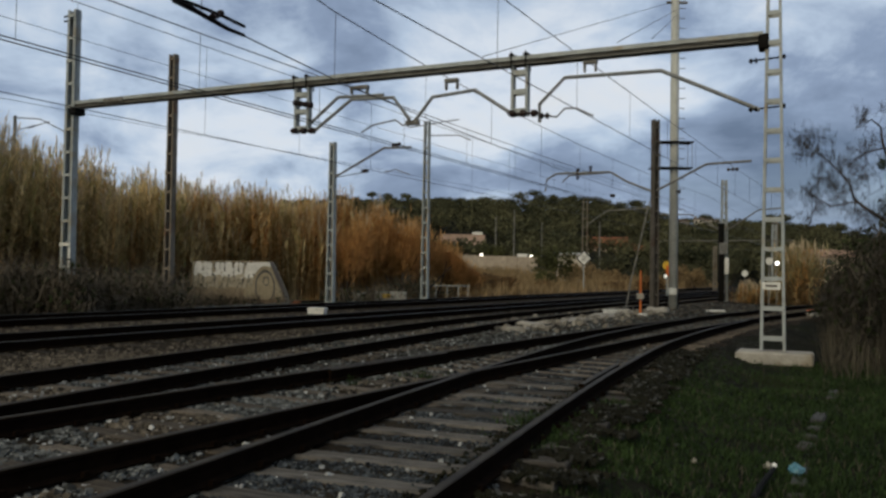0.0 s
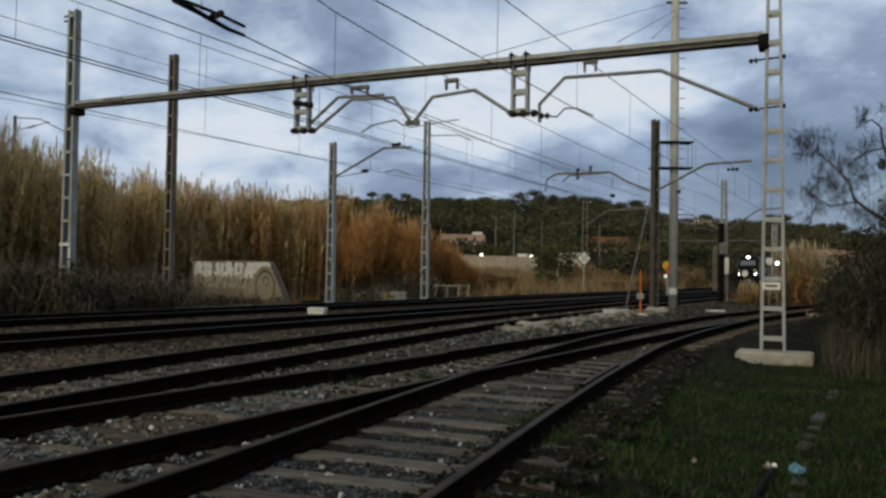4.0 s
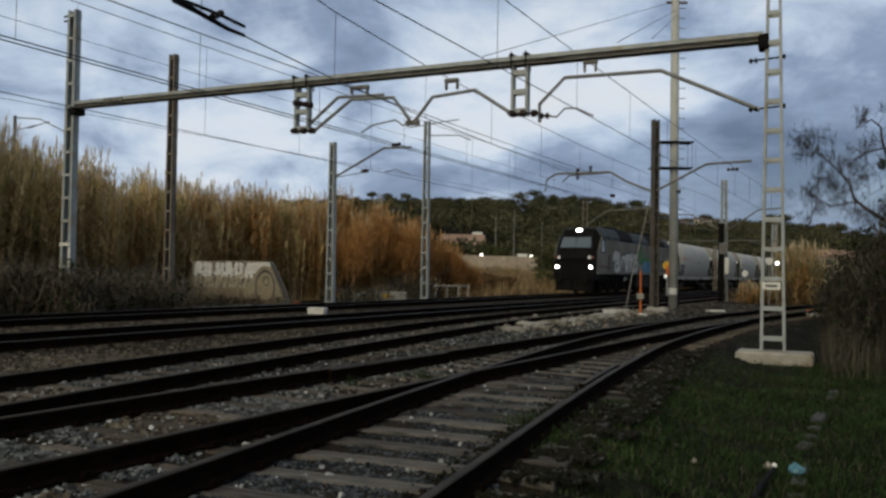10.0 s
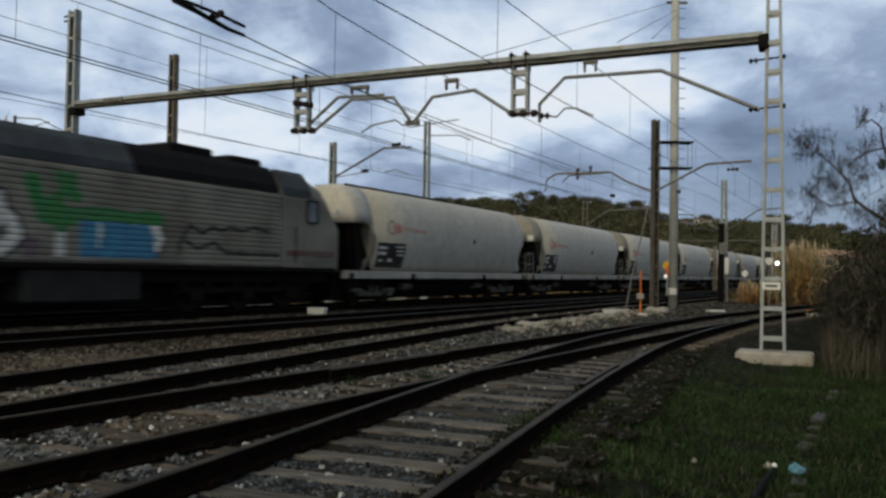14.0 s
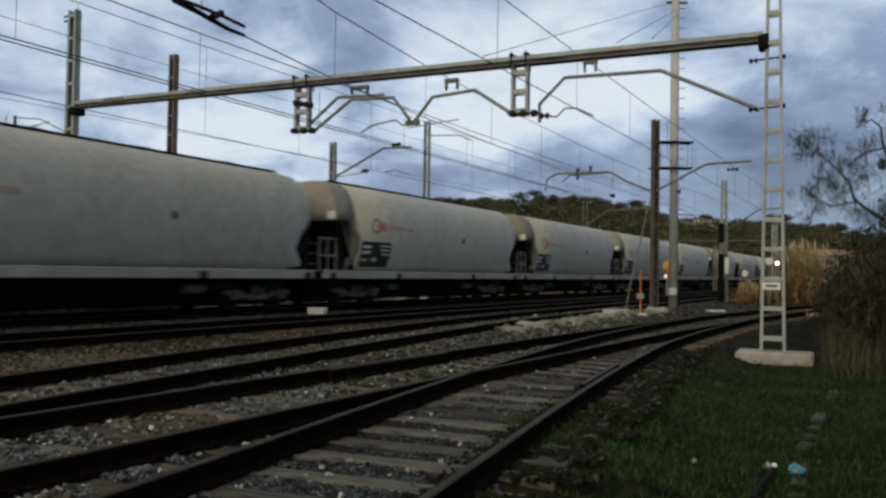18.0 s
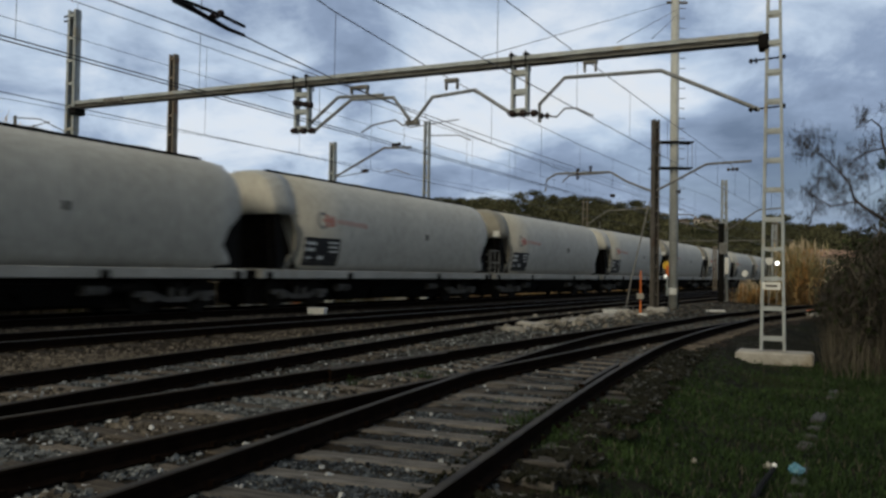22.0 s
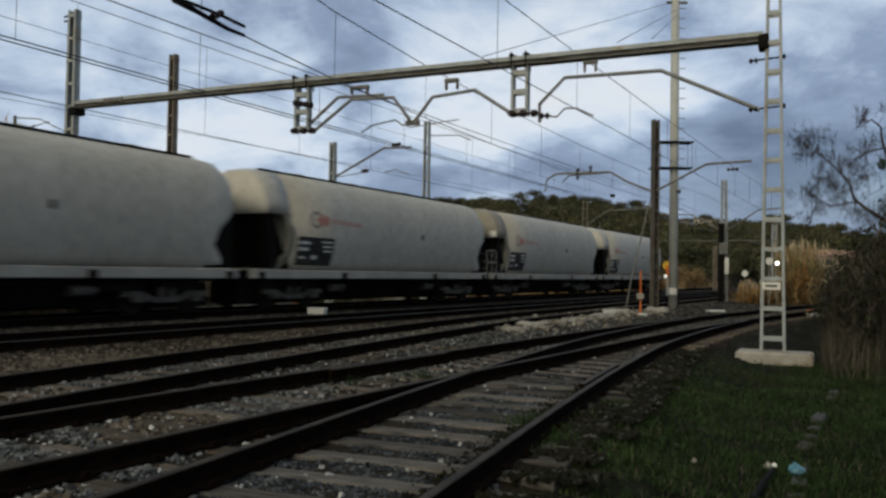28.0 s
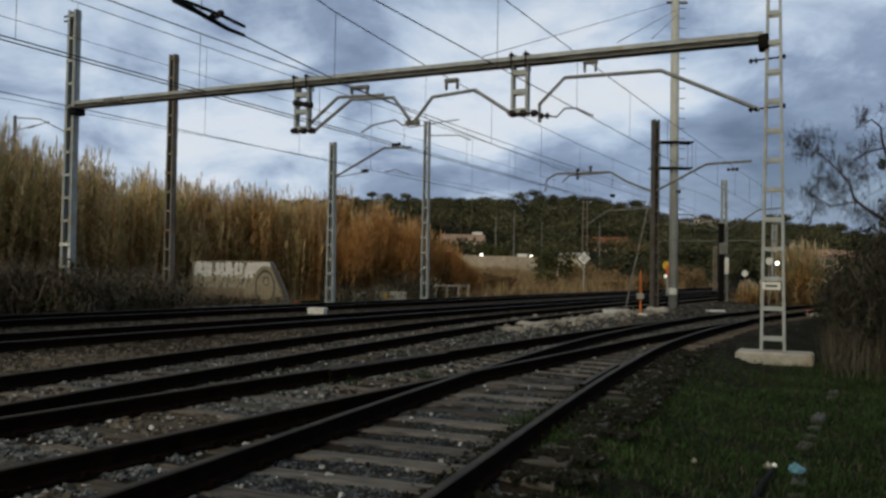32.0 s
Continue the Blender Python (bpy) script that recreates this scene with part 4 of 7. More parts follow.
def make_wagon(cut=0.95, platform=True):
    """Built from its leading end (0) back to 14.5 m."""
    t = thing("hopper_wagon", "grey rounded bulk hopper wagon with red emblem", "wagon", group="hopper wagons")
    side = [(1.15, 1.32), (1.26, 1.55), (1.365, 1.9), (1.43, 2.3), (1.445, 2.7), (1.39, 3.1), (1.28, 3.45), (1.08, 3.75), (0.8, 3.95), (0.4, 4.05), (0.12, 4.06)]

    def ring(y, k=1.0, top=4.06, lo=1.32, yl=0.0):
        return [Vector((v.x * k, y - yl * (1 - (v.z - 1.32) / 2.74), lo + (v.z - 1.32) * (top - lo) / 2.74)) for v in mirror_ring(side, 0)]
    def undercut(r):
        """The sides stop short below the trailing overhang."""
        def short(z):
            return cut * lerp_table([(1.32, 0.3), (1.98, 1.0), (2.1, 1.0), (2.85, 0.0)], z)
        return [Vector((v.x, max(v.y, short(v.z) - 14.25), v.z)) for v in r]
    b = Mesh()
    b.loft([[Vector((v.x, -1.65 if v.z > 2.5 else -1.8, v.z)) for v in ring(-1.65)], ring(-4), ring(-6), ring(-8), ring(-10), ring(-12), ring(-12.9)] + [undercut(ring(y, k, tp)) for y, k, tp in ((-13.3, 1.0, 4.06), (-13.8, 0.985, 4.02), (-14.05, 0.95, 3.88), (-14.2, 0.86, 3.6))])
    part("hopper_body", b, WAGON, t, smooth=True)
    top = [(1.435, 2.80), (1.39, 3.1), (1.28, 3.45), (1.08, 3.75), (0.8, 3.95), (0.4, 4.05), (0.12, 4.06)]
    h = Mesh().loft([mirror_ring([(x * 0.95, 2.80 + (z - 2.80) * 0.90) for x, z in top], -0.76), mirror_ring([(x * 0.965, 2.80 + (z - 2.80) * 0.93) for x, z in top], -0.83),
                     mirror_ring([(x * 0.995, 2.80 + (z - 2.80) * 0.99) for x, z in top], -1.08), mirror_ring(top, -1.25), mirror_ring(top, -1.64)])
    part("end_hood", h, WAGONEND if platform else WAGON, t, "rust-stained hood over the leading end" if platform else "", smooth=True)
    if not platform:
        part("hatch_arm", Mesh().tube([(-0.98, -1.0, 3.66), (-1.2, -1.02, 3.32)], 0.05, 6), WAGONEND, t)
    # near-black colour gives this sheet the shade under the hood
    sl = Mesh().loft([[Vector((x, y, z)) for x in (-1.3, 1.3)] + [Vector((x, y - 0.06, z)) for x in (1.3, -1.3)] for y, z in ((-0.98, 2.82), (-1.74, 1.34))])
    part("slope_sheet", sl, BOGIE, t, "sloping end sheet of the hopper, coloured dark for the recess's shade")
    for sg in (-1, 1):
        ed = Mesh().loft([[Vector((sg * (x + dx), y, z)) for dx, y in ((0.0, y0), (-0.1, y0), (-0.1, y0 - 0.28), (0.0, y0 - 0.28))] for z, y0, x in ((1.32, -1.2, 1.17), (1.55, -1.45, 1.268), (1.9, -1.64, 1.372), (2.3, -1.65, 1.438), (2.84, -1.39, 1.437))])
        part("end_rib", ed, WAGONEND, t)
        # plates kept near-black, the shade of the end openings put into their colour
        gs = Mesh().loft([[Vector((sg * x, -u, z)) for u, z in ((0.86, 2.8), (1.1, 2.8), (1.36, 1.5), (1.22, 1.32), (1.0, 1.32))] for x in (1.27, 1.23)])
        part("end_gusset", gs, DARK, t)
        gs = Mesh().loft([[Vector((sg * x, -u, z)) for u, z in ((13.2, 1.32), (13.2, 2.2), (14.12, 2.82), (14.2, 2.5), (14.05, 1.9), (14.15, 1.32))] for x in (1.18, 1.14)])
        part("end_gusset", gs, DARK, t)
        part("end_post", Mesh().tube([(sg * 1.1, -0.9, 1.3), (sg * 0.95, -0.95, 2.85)], 0.05, 6), BOGIE, t)
        part("end_post", Mesh().tube([(sg * 1.15, -14.2, 1.3), (sg * 1.0, -14.22, 2.9)], 0.05, 6), BOGIE, t)
        ld = Mesh()
        for k in range(3):
            ld.tube([(sg * 0.55, -0.36, 1.5 + 0.3 * k), (sg * 1.0, -0.36, 1.5 + 0.3 * k)], 0.015, 4)
        for x in (0.55, 1.0):
            ld.tube([(sg * x, -0.36, 1.32), (sg * x, -0.36, 2.3)], 0.02, 4)
        if sg < 0 and platform:
            part("ladder", ld, WAGONEND, t)
            gr = Mesh()
            for z in (1.75, 2.25):
                gr.tube([(-1.22, -0.1, z), (-1.22, -0.95, z)], 0.02, 5)
            for y in (-0.12, -0.5, -0.93):
                gr.tube([(-1.22, y, 1.31), (-1.22, y, 2.25)], 0.02, 5)
            part("platform_railing", gr, SILLM, t)
        if platform:
            part("white_tag", Mesh().box(sg * 0.68 - 0.17 - 0.46, sg * 0.68 + 0.17 - 0.46, -0.765, -0.735, 2.84, 3.08, ch=0.008), WHITE, t)
        # stencil panel with unreadable bars
        def face(u0, u1, z0, z1, d, m_, name, lab="", par=t):
            ms = Mesh()
            def bulge(z):
                return lerp_table([(z_, x_) for x_, z_ in side], z)
            n = 5
            rows = []
            for i in range(n + 1):
                z = z0 + (z1 - z0) * i / n
                x = sg * (bulge(z) + d)
                rows.append([Vector((x, -u0, z)), Vector((x, -u1, z))])
            back = [[p - Vector((sg * 0.03, 0, 0)) for p in r] for r in rows]
            ms.loft([[rows[i][0], rows[i][1], back[i][1], back[i][0]] for i in range(n + 1)])
            return part(name, ms, m_, par, lab)
        pn = face(2.06, 3.75, 1.44, 2.24, 0.006, PAINTK, "stencil_panel", "black panel of white stencilled lines")
        for u0, u1, z0, z1 in ((2.15, 2.6, 2.03, 2.11), (2.12, 2.55, 1.85, 1.94), (3.15, 3.65, 2.09, 2.14), (3.2, 3.65, 1.96, 2.01), (3.25, 3.67, 1.83, 1.88), (2.2, 2.45, 1.63, 1.69), (2.75, 3.0, 1.62, 1.73)):
            face(u0, u1, z0, z1, 0.011, WHITE, "stencil_line", "", pn)
        # emblem: a ring and a bar of faded red
        em = Mesh()
        cu, cz = 2.84, 2.74
        for k in range(14):
            a0, a1 = 2 * math.pi * k / 14, 2 * math.pi * (k + 1) / 14
            vs = []
            for r in (0.17, 0.25):
                for a in (a0, a1):
                    z = cz + r * math.sin(a)
                    vs.append((sg * (lerp_table([(z_, x_) for x_, z_ in side], z) + 0.006), -(cu + r * math.cos(a)), z))
            em.add(vs, [(0, 1, 3, 2)])
        part("emblem_ring", em, EMBGREY, t, "faded grey ring emblem")
        face(2.84, 3.44, 2.70, 2.79, 0.008, EMBRED, "emblem_bar", "faded red emblem")
        face(2.97, 3.11, 2.56, 2.92, 0.010, EMBRED, "emblem_bar", "faded red emblem")
        face(3.19, 3.39, 2.58, 2.88, 0.007, EMBRED, "emblem_bar", "faded red emblem")
        for k in range(7):
            u0 = 3.56 + k * 0.23
            face(u0, u0 + 0.15, 2.67 - 0.008 * k, 2.81 - 0.008 * k, 0.007, FADEDR, "emblem_letter", "faded red mark")
        part("handle", Mesh().box(min(sg * 1.43, sg * 1.47), max(sg * 1.43, sg * 1.47), -8.95, -8.85, 2.42, 2.6), DARK, t)
        part("side_sill", Mesh().box(min(sg * 1.16, sg * 1.40), max(sg * 1.16, sg * 1.40), -14.2, -0.3, 1.07, 1.31, ch=0.02), SILLM, t)
        for y in (-0.6, -4.3, -9.9, -13.9):
            part("jacking_pad", Mesh().box(min(sg * 1.38, sg * 1.42), max(sg * 1.38, sg * 1.42), y - 0.12, y + 0.12, 1.06, 1.25, ch=0.01), BOGIE, t)
        part("roof_rail", Mesh().box(sg * 0.62 - 0.03, sg * 0.62 + 0.03, -13.2, -1.15, 3.99, 4.055), DARK, t)
        for y in (-0.05, -14.45):
            bf = Mesh().disc((sg * 0.9, y, 1.05), (0, 1, 0), 0.22, 0.05, 14)
            bf.tube([(sg * 0.9, y, 1.05), (sg * 0.9, y + (0.3 if y < -5 else -0.3), 1.05)], 0.08, 8)
            part("buffer", bf, DARK, t)
    for y in (-3.2, -6.0, -8.8, -11.6):
        part("roof_hatch", Mesh().disc((0, y, 4.07), (0, 0, 1), 0.42, 0.09, 16), WAGON, t)
    for y in (-5.2, -7.2, -9.2):
        ch = Mesh().loft([[Vector((x * a, y + b * c, z)) for x, b in ((-1, -1), (1, -1), (1, 1), (-1, 1))] for z, a, c in ((1.3, 1.1, 1.05), (0.75, 0.95, 1.0), (0.28, 0.7, 0.8))])
        part("discharge_chute", ch, DARK, t)
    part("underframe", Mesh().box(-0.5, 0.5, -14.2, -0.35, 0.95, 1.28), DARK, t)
    # solid black box in place of the gear and shade under the floor
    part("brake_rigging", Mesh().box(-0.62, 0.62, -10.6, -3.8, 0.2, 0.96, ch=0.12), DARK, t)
    for y in (-4.35, -9.9):
        part("brake_cylinder", Mesh().tube([(-1.0, y - 0.3, 0.72), (-1.0, y + 0.3, 0.72)], 0.16, 10), BOGIEW, t)
    part("brake_pipe", Mesh().tube([(-1.1, -3.8, 0.9), (-1.1, -10.5, 0.9)], 0.03, 6), BOGIE, t)
    part("air_tank", Mesh().tube([(-0.95, -10.1, 0.8), (-0.95, -10.9, 0.8)], 0.17, 10), BOGIE, t)
    part("drawhook", Mesh().box(-0.06, 0.06, -14.5, -14.15, 0.95, 1.1), DARK, t)
    for yc in (-2.25, -12.15):
        bg = Mesh()
        for sg in (-1, 1):
            bg.loft([[Vector((sg * x, yc + y, z)) for x in (1.0, 1.12)] + [Vector((sg * x, yc + y, z + 0.16)) for x in (1.12, 1.0)] for y, z in ((-1.25, 0.52), (-0.75, 0.52), (-0.35, 0.34), (0.35, 0.34), (0.75, 0.52), (1.25, 0.52))])
            for dy in (-0.85, 0.85):
                bg.box(sg * 1.12 - 0.1, sg * 1.12 + 0.1, yc + dy - 0.16, yc + dy + 0.16, 0.34, 0.66, ch=0.04)
            for e in (-0.16, 0.16):
                bg.tube([(sg * 1.08, yc + e, 0.46), (sg * 1.08, yc + e, 0.8)], 0.075, 8)
        part("bogie_frame", bg, BOGIEW, t, "dusty grey bogie side frames")
        # another filler box, so the space between the wheels reads as shade
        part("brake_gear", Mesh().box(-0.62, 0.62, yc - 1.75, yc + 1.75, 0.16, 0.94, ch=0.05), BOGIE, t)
        part("bolster", Mesh().box(-1.15, 1.15, yc - 0.18, yc + 0.18, 0.72, 0.98, ch=0.03), BOGIE, t)
        add_wheels(t, [yc - 0.85, yc + 0.85], 0.45, LONGW)
    return t


def to_size(t, long):
    """Bring a vehicle to its true length and height over the rails."""
    for ob in t.children_recursive:
        if ob.type != "MESH" or ob in sum(WHEELS.values(), []):
            continue
        co = np.empty(len(ob.data.vertices) * 3)
        ob.data.vertices.foreach_get("co", co)
        co = co.reshape(-1, 3)
        co[:, 0] *= 1.03
        co[:, 1] *= long
        z = co[:, 2]
        co[:, 2] = np.where(z > 1.05, 1.183 + (z - 1.283) * LONG, z * 0.8705)
        ob.data.vertices.foreach_set("co", co.ravel())
        ob.data.update()
    return t


ENGINE = to_size(make_loco(), LONG)
WAGONS = [to_size(make_wagon(), LONGW)]                 # with the brake platform leading
PLAIN = to_size(make_wagon(platform=False), LONGW)      # with the plain end leading
LAST = to_size(make_wagon(0.3, platform=False), LONGW)


def motions():
    times = [2.0 * i for i in range(17)]

    def rows(back):
        out = []
        for t in times:
            p = main_line(front_s(t) + back, TRAIN_O)
            out.append((t, pose(p.x, p.y, TRAIN_Z, 0, 0, TURN)))
        return out

    def turning(r):
        """The wheels roll without slipping: the way gone over the radius."""
        ticks = [i / 30 for i in range(961)]
        s0 = front_s(0.0)
        return [(t, pose(0, 0, 0, -math.degrees((s0 - front_s(t)) / r) % 360.0)) for t in ticks]
    for r, sets in WHEELS.items():
        for i, w in enumerate(sets):
            if i == 0:
                walk(w, turning(r))
            else:                      # every wheel of one size turns alike
                w.rotation_mode = "QUATERNION"
                keys = w.animation_data_create()
                keys.action = sets[0].animation_data.action
                keys.action_slot = sets[0].animation_data.action_slot
    for i in range(1, 13):
        if i in (2, 6, 8, 11):
            WAGONS.append(PLAIN if i == 2 else copy_thing(PLAIN, Matrix()))
        else:
            WAGONS.append(copy_thing(WAGONS[0], Matrix()))
    WAGONS[0], WAGONS[2] = WAGONS[2], WAGONS[0]
    WAGONS.append(LAST)
    walk(ENGINE, rows(0.0))
    for i, w in enumerate(WAGONS):
        walk(w, rows(21.2 + 16.543 * i))


# ---- brackets on the portal ----
def pipe(pts, r=0.035, n=8):
    return Mesh().tube(pts, r, n)


def at_portal(pts, y=0.0):
    return [(x, y, z) for x, z in pts]


def bracket(name, x0, x1, z0, z1, parent):
    ms = Mesh()
    for x in (x0, x1):
        ms.box(x - 0.02, x + 0.02, -0.05, 0.05, z0, z1)
    ms.box(x0 - 0.03, x1 + 0.03, -0.07, 0.07, z1 - 0.04, z1 + 0.05, ch=0.01)
    return part(name, ms, DULL, parent)


def furnish_portal():
    t = PORTAL
    # drop posts
    for x0, x1, top, bot in ((11.62, 12.02, 6.24, 5.0), (5.44, 5.8, 6.32, 5.05)):
        ms = Mesh()
        for x in (x0, x1):
            ms.box(x - 0.035, x + 0.035, -0.09, 0.09, bot, top, ch=0.01)
        for k in range(3):
            z = bot + 0.12 + k * 0.46
            for y in (-0.095, 0.095):
                ms.box(x0 + 0.02, x1 - 0.02, y - 0.008, y + 0.008, z - 0.06, z + 0.06)
        dp = part("drop_post", ms, GALV, t)
        cl = Mesh()
        for x in (x0, x1):
            cl.box(x - 0.06, x + 0.06, -0.2, 0.2, 6.472, 6.53, ch=0.01)
            cl.tube([(x, -0.18, 6.15), (x, -0.18, 6.58)], 0.018, 5)
            cl.tube([(x, 0.18, 6.15), (x, 0.18, 6.58)], 0.018, 5)
        part("clamp", cl, DARK, dp)
        ins = Mesh()
        insulator(ins, (x1 + 0.1, 0.14, bot + 0.06), (x0 - 0.35, 0.14, bot + 0.02), 0.085, 3)
        part("insulator", ins, INSUL, dp)
    ins = Mesh()
    insulator(ins, (12.05, 0.14, 5.82), (11.4, 0.14, 5.7), 0.085, 4)
    part("insulator", ins, INSUL, t)
    # arms over the sidings
    part("cantilever_arm", pipe(at_portal([(11.6, 5.3), (10.78, 5.92), (9.74, 5.89), (9.4, 5.88)], -0.1), 0.045), PIPE, t)
    part("cantilever_arm", pipe(at_portal([(11.38, 5.02), (10.25, 5.78), (9.0, 5.74), (8.53, 5.14)], 0.1), 0.045), PIPE, t)
    part("cantilever_arm", pipe(at_portal([(8.42, 5.13), (7.95, 5.69), (6.8, 5.78), (5.77, 5.09), (5.45, 5.08)]), 0.045), PIPE, t)
    part("cantilever_arm", pipe(at_portal([(0.27, 4.84), (2.33, 5.86), (4.53, 5.89), (5.14, 5.31), (5.13, 4.88)]), 0.045), PIPE, t)
    part("registration_arm", pipe(at_portal([(9.98, 4.92), (9.64, 5.09), (8.98, 5.18), (8.78, 5.03), (8.4, 5.05)]), 0.022), DULL, t)
    part("registration_arm", pipe(at_portal([(4.93, 5.02), (4.72, 4.98), (4.52, 5.17), (4.25, 5.15), (3.85, 4.95)]), 0.022), DULL, t)
    ms = Mesh()
    insulator(ms, (5.15, 0, 5.03), (4.88, 0, 5.02), 0.07, 2)
    part("insulator", ms, INSUL, t)
    ms = Mesh().box(8.3, 8.68, -0.06, 0.06, 5.02, 5.14, ch=0.02)
    ms.tube([(8.36, 0, 4.98), (8.36, 0, 5.2)], 0.03)
    ms.tube([(8.62, 0, 4.98), (8.62, 0, 5.2)], 0.03)
    part("clamp", ms, DULL, t)
    bracket("hanger", 7.27, 7.57, 5.84, 6.06, t)
    bracket("hanger", 3.8, 4.06, 5.98, 6.2, t)
    bracket("hanger", 9.83, 10.3, 5.95, 6.1, t)
    part("bracket", Mesh().box(18.2, 19.0, -0.2, 0.2, 6.3, 6.46, ch=0.03), DULL, t)
    part("beam_seat", Mesh().box(0.1, 0.3, -0.17, 0.17, 6.1, 6.42, ch=0.02), DARK, t)
    part("beam_seat", Mesh().box(PLEN - 0.36, PLEN - 0.1, -0.2, 0.2, 6.05, 6.28, ch=0.02), DARK, t)
    for z in (5.9, 4.86):
        ms = Mesh()
        ms.tube([(0.36, 0.0, z), (-0.2, 0.0, z + 0.03)], 0.02, 6)
        ms.disc((-0.2, 0, z + 0.03), (1, 0, 0), 0.05, 0.06, 8)
        insulator(ms, (0.5, 0, z - 0.01), (0.3, 0, z), 0.055, 2)
        part("stay_bolt", ms, DARK, t)
    pl = Mesh().box(-0.15, 0.2, 0.14, 0.15, 1.05, 1.2)
    part("number_plate", pl, WHITE, t, "small white enamel plate")
    br = Mesh().box(-0.09, 0.14, 0.1515, 0.154, 1.1, 1.15)
    part("plate_marks", br, DULL, t)
    bd = Mesh().box(PLEN - 0.23, PLEN + 0.23, 0.128, 0.135, 1.95, 2.04)
    bd.box(PLEN - 0.24, PLEN - 0.15, 0.128, 0.135, 1.3, 1.9)
    part("painted_band", bd, WHITE, t, "faded white painted band")
    # top brackets of the far mast
    ms = Mesh()
    for z in (9.1, 9.25):
        ms.tube([(PLEN - 0.1, 0, z), (PLEN + 0.45, 0, z)], 0.03, 6)
    part("top_bracket", ms, DARK, t)


furnish_portal()


# ---- masts along the line ----
def frame_on_mast(x, y):
    """A pose at a mast whose x axis points across the main line, to its right."""
    return pose(x, y, 0, 0, 0, -math.degrees(PHI))


def arms(name, label, x, y, paths, insul=(), extra=()):
    t = thing(name, label, "cantilever", frame_on_mast(x, y), "cantilever arms")
    for pts, r in paths:
        part("arm", pipe([(a, 0, b) for a, b in pts], r), DULL, t)
    for a, b in insul:
        ms = Mesh()
        insulator(ms, (a[0], 0, a[1]), (b[0], 0, b[1]), 0.08, 3)
        part("insulator", ms, INSUL, t)
    return t


arms("cantilever", "steel cantilever arms on both sides of a weathered mast", 9.1, 35.2,
     [([(-5.05, 5.1), (-4.98, 5.67), (-4.51, 5.91), (-1.99, 5.88), (-1.22, 5.41), (0.0, 4.9)], 0.05),
      ([(-4.2, 5.55), (-3.9, 5.8), (-2.0, 5.86)], 0.035),
      ([(0.0, 4.95), (2.14, 6.02), (3.93, 6.06)], 0.05)],
     [((-3.5, 5.6), (-3.5, 6.1)), ((-2.9, 5.9), (-2.9, 6.2)), ((2.95, 5.75), (3.45, 5.75)), ((-2.0, 4.85), (-1.75, 4.8)), ((0.9, 4.9), (1.1, 4.9))])
arms("cantilever", "steel cantilever arm reaching over the main line", M1.x, M1.y,
     [([(0.1, 5.35), (2.63, 6.48), (3.95, 6.42)], 0.05), ([(2.7, 5.45), (3.2, 5.55), (3.9, 5.3)], 0.02), ([(0.1, 5.35), (1.7, 5.5)], 0.02)],
     [((3.0, 6.55), (3.45, 6.6)), ((1.5, 5.55), (1.85, 5.55))])
arms("cantilever", "short top arm on the tall lattice mast", M2.x, M2.y, [([(-1.1, 9.12), (0.0, 9.2), (1.9, 9.33)], 0.03), ([(0.2, 8.6), (1.9, 8.5), (2.6, 8.2)], 0.03)])
arms("cantilever", "distant steel cantilever arm against the wooded hill", 17.3, 50.4,
     [([(0, 4.1), (-2.0, 5.2), (-3.9, 5.25)], 0.042), ([(0, 4.1), (2.0, 5.4), (3.4, 5.5)], 0.042), ([(-4.2, 3.55), (4.0, 3.55)], 0.026)])
mast("lattice_mast", "far yellowish lattice mast before the hill", 19.05, 110.0, -0.9, 11.4, 0.75, 0.6, 0.5, 1.2, RUSTMAST, 0, False)
arms("cantilever", "far cantilever arm against the wooded hill", 19.05, 110.0, [([(0.2, 8.0), (3.0, 9.9), (8.4, 10.1)], 0.09)])
mast("lattice_mast", "far lattice mast beside the line", 27.25, 82.0, -0.9, 4.4, 0.34, 0.3, 0.3, 0.9, RUSTMAST, 0, False)
mast("lattice_mast", "far lattice mast behind the portal leg", 42.2, 104.0, -0.9, 8.6, 0.7, 0.6, 0.5, 1.0, RUSTMAST, 0, False)
mast("lattice_mast", "far lattice mast behind the portal leg", 34.0, 84.0, -0.9, 6.8, 0.5, 0.4, 0.4, 1.0, GALV, 0, False)


def make_pole():
    t = thing("tapered_pole", "tall pale tapered steel pole with climbing rungs and platforms", "pole", pose(10.48, 37.2, -0.3))
    ms = Mesh()
    ms.tube([(0, 0, 0), (0, 0, 17.5)], 0.2, 14, 0.18)
    part("shaft", ms, POLEM, t, smooth=True)
    for i in range(24):
        z = 4.2 + i * 0.46
        rg = Mesh().tube([(0.16, -0.08, z), (0.45, -0.1, z)], 0.018, 5)
        part("rung", rg, DULL, t)
    for z, x0, x1 in ((7.7, -0.75, 0.8), (6.52, -1.1, 0.75)):
        pf = Mesh().box(x0, x1, -0.35, 0.35, z - 0.03, z + 0.03, ch=0.01)
        part("platform", pf, DARK, t)
    for x, y in ((-0.7, -0.33), (0.72, -0.33), (-0.7, 0.33), (0.72, 0.33)):
        part("cage_bar", Mesh().tube([(x, y, 6.52), (x, y, 7.7)], 0.014, 5), DULL, t)
    part("meter_box", Mesh().box(-0.28, 0.06, -0.34, -0.19, 0.76, 1.08, ch=0.02), WHITE, t, "small white box")
    part("crossarm", Mesh().box(-0.4, 0.55, -0.06, 0.06, 14.1, 14.2), DULL, t)


make_pole()
g = Mesh().tube([(9.05, 35.9, 4.6), (8.25, 36.0, 0.9), (8.05, 36.0, -0.25)], 0.032, 6)
lone("guy_strut", g, DULL, "thin sloping steel stay beside the dark mast", "stay")


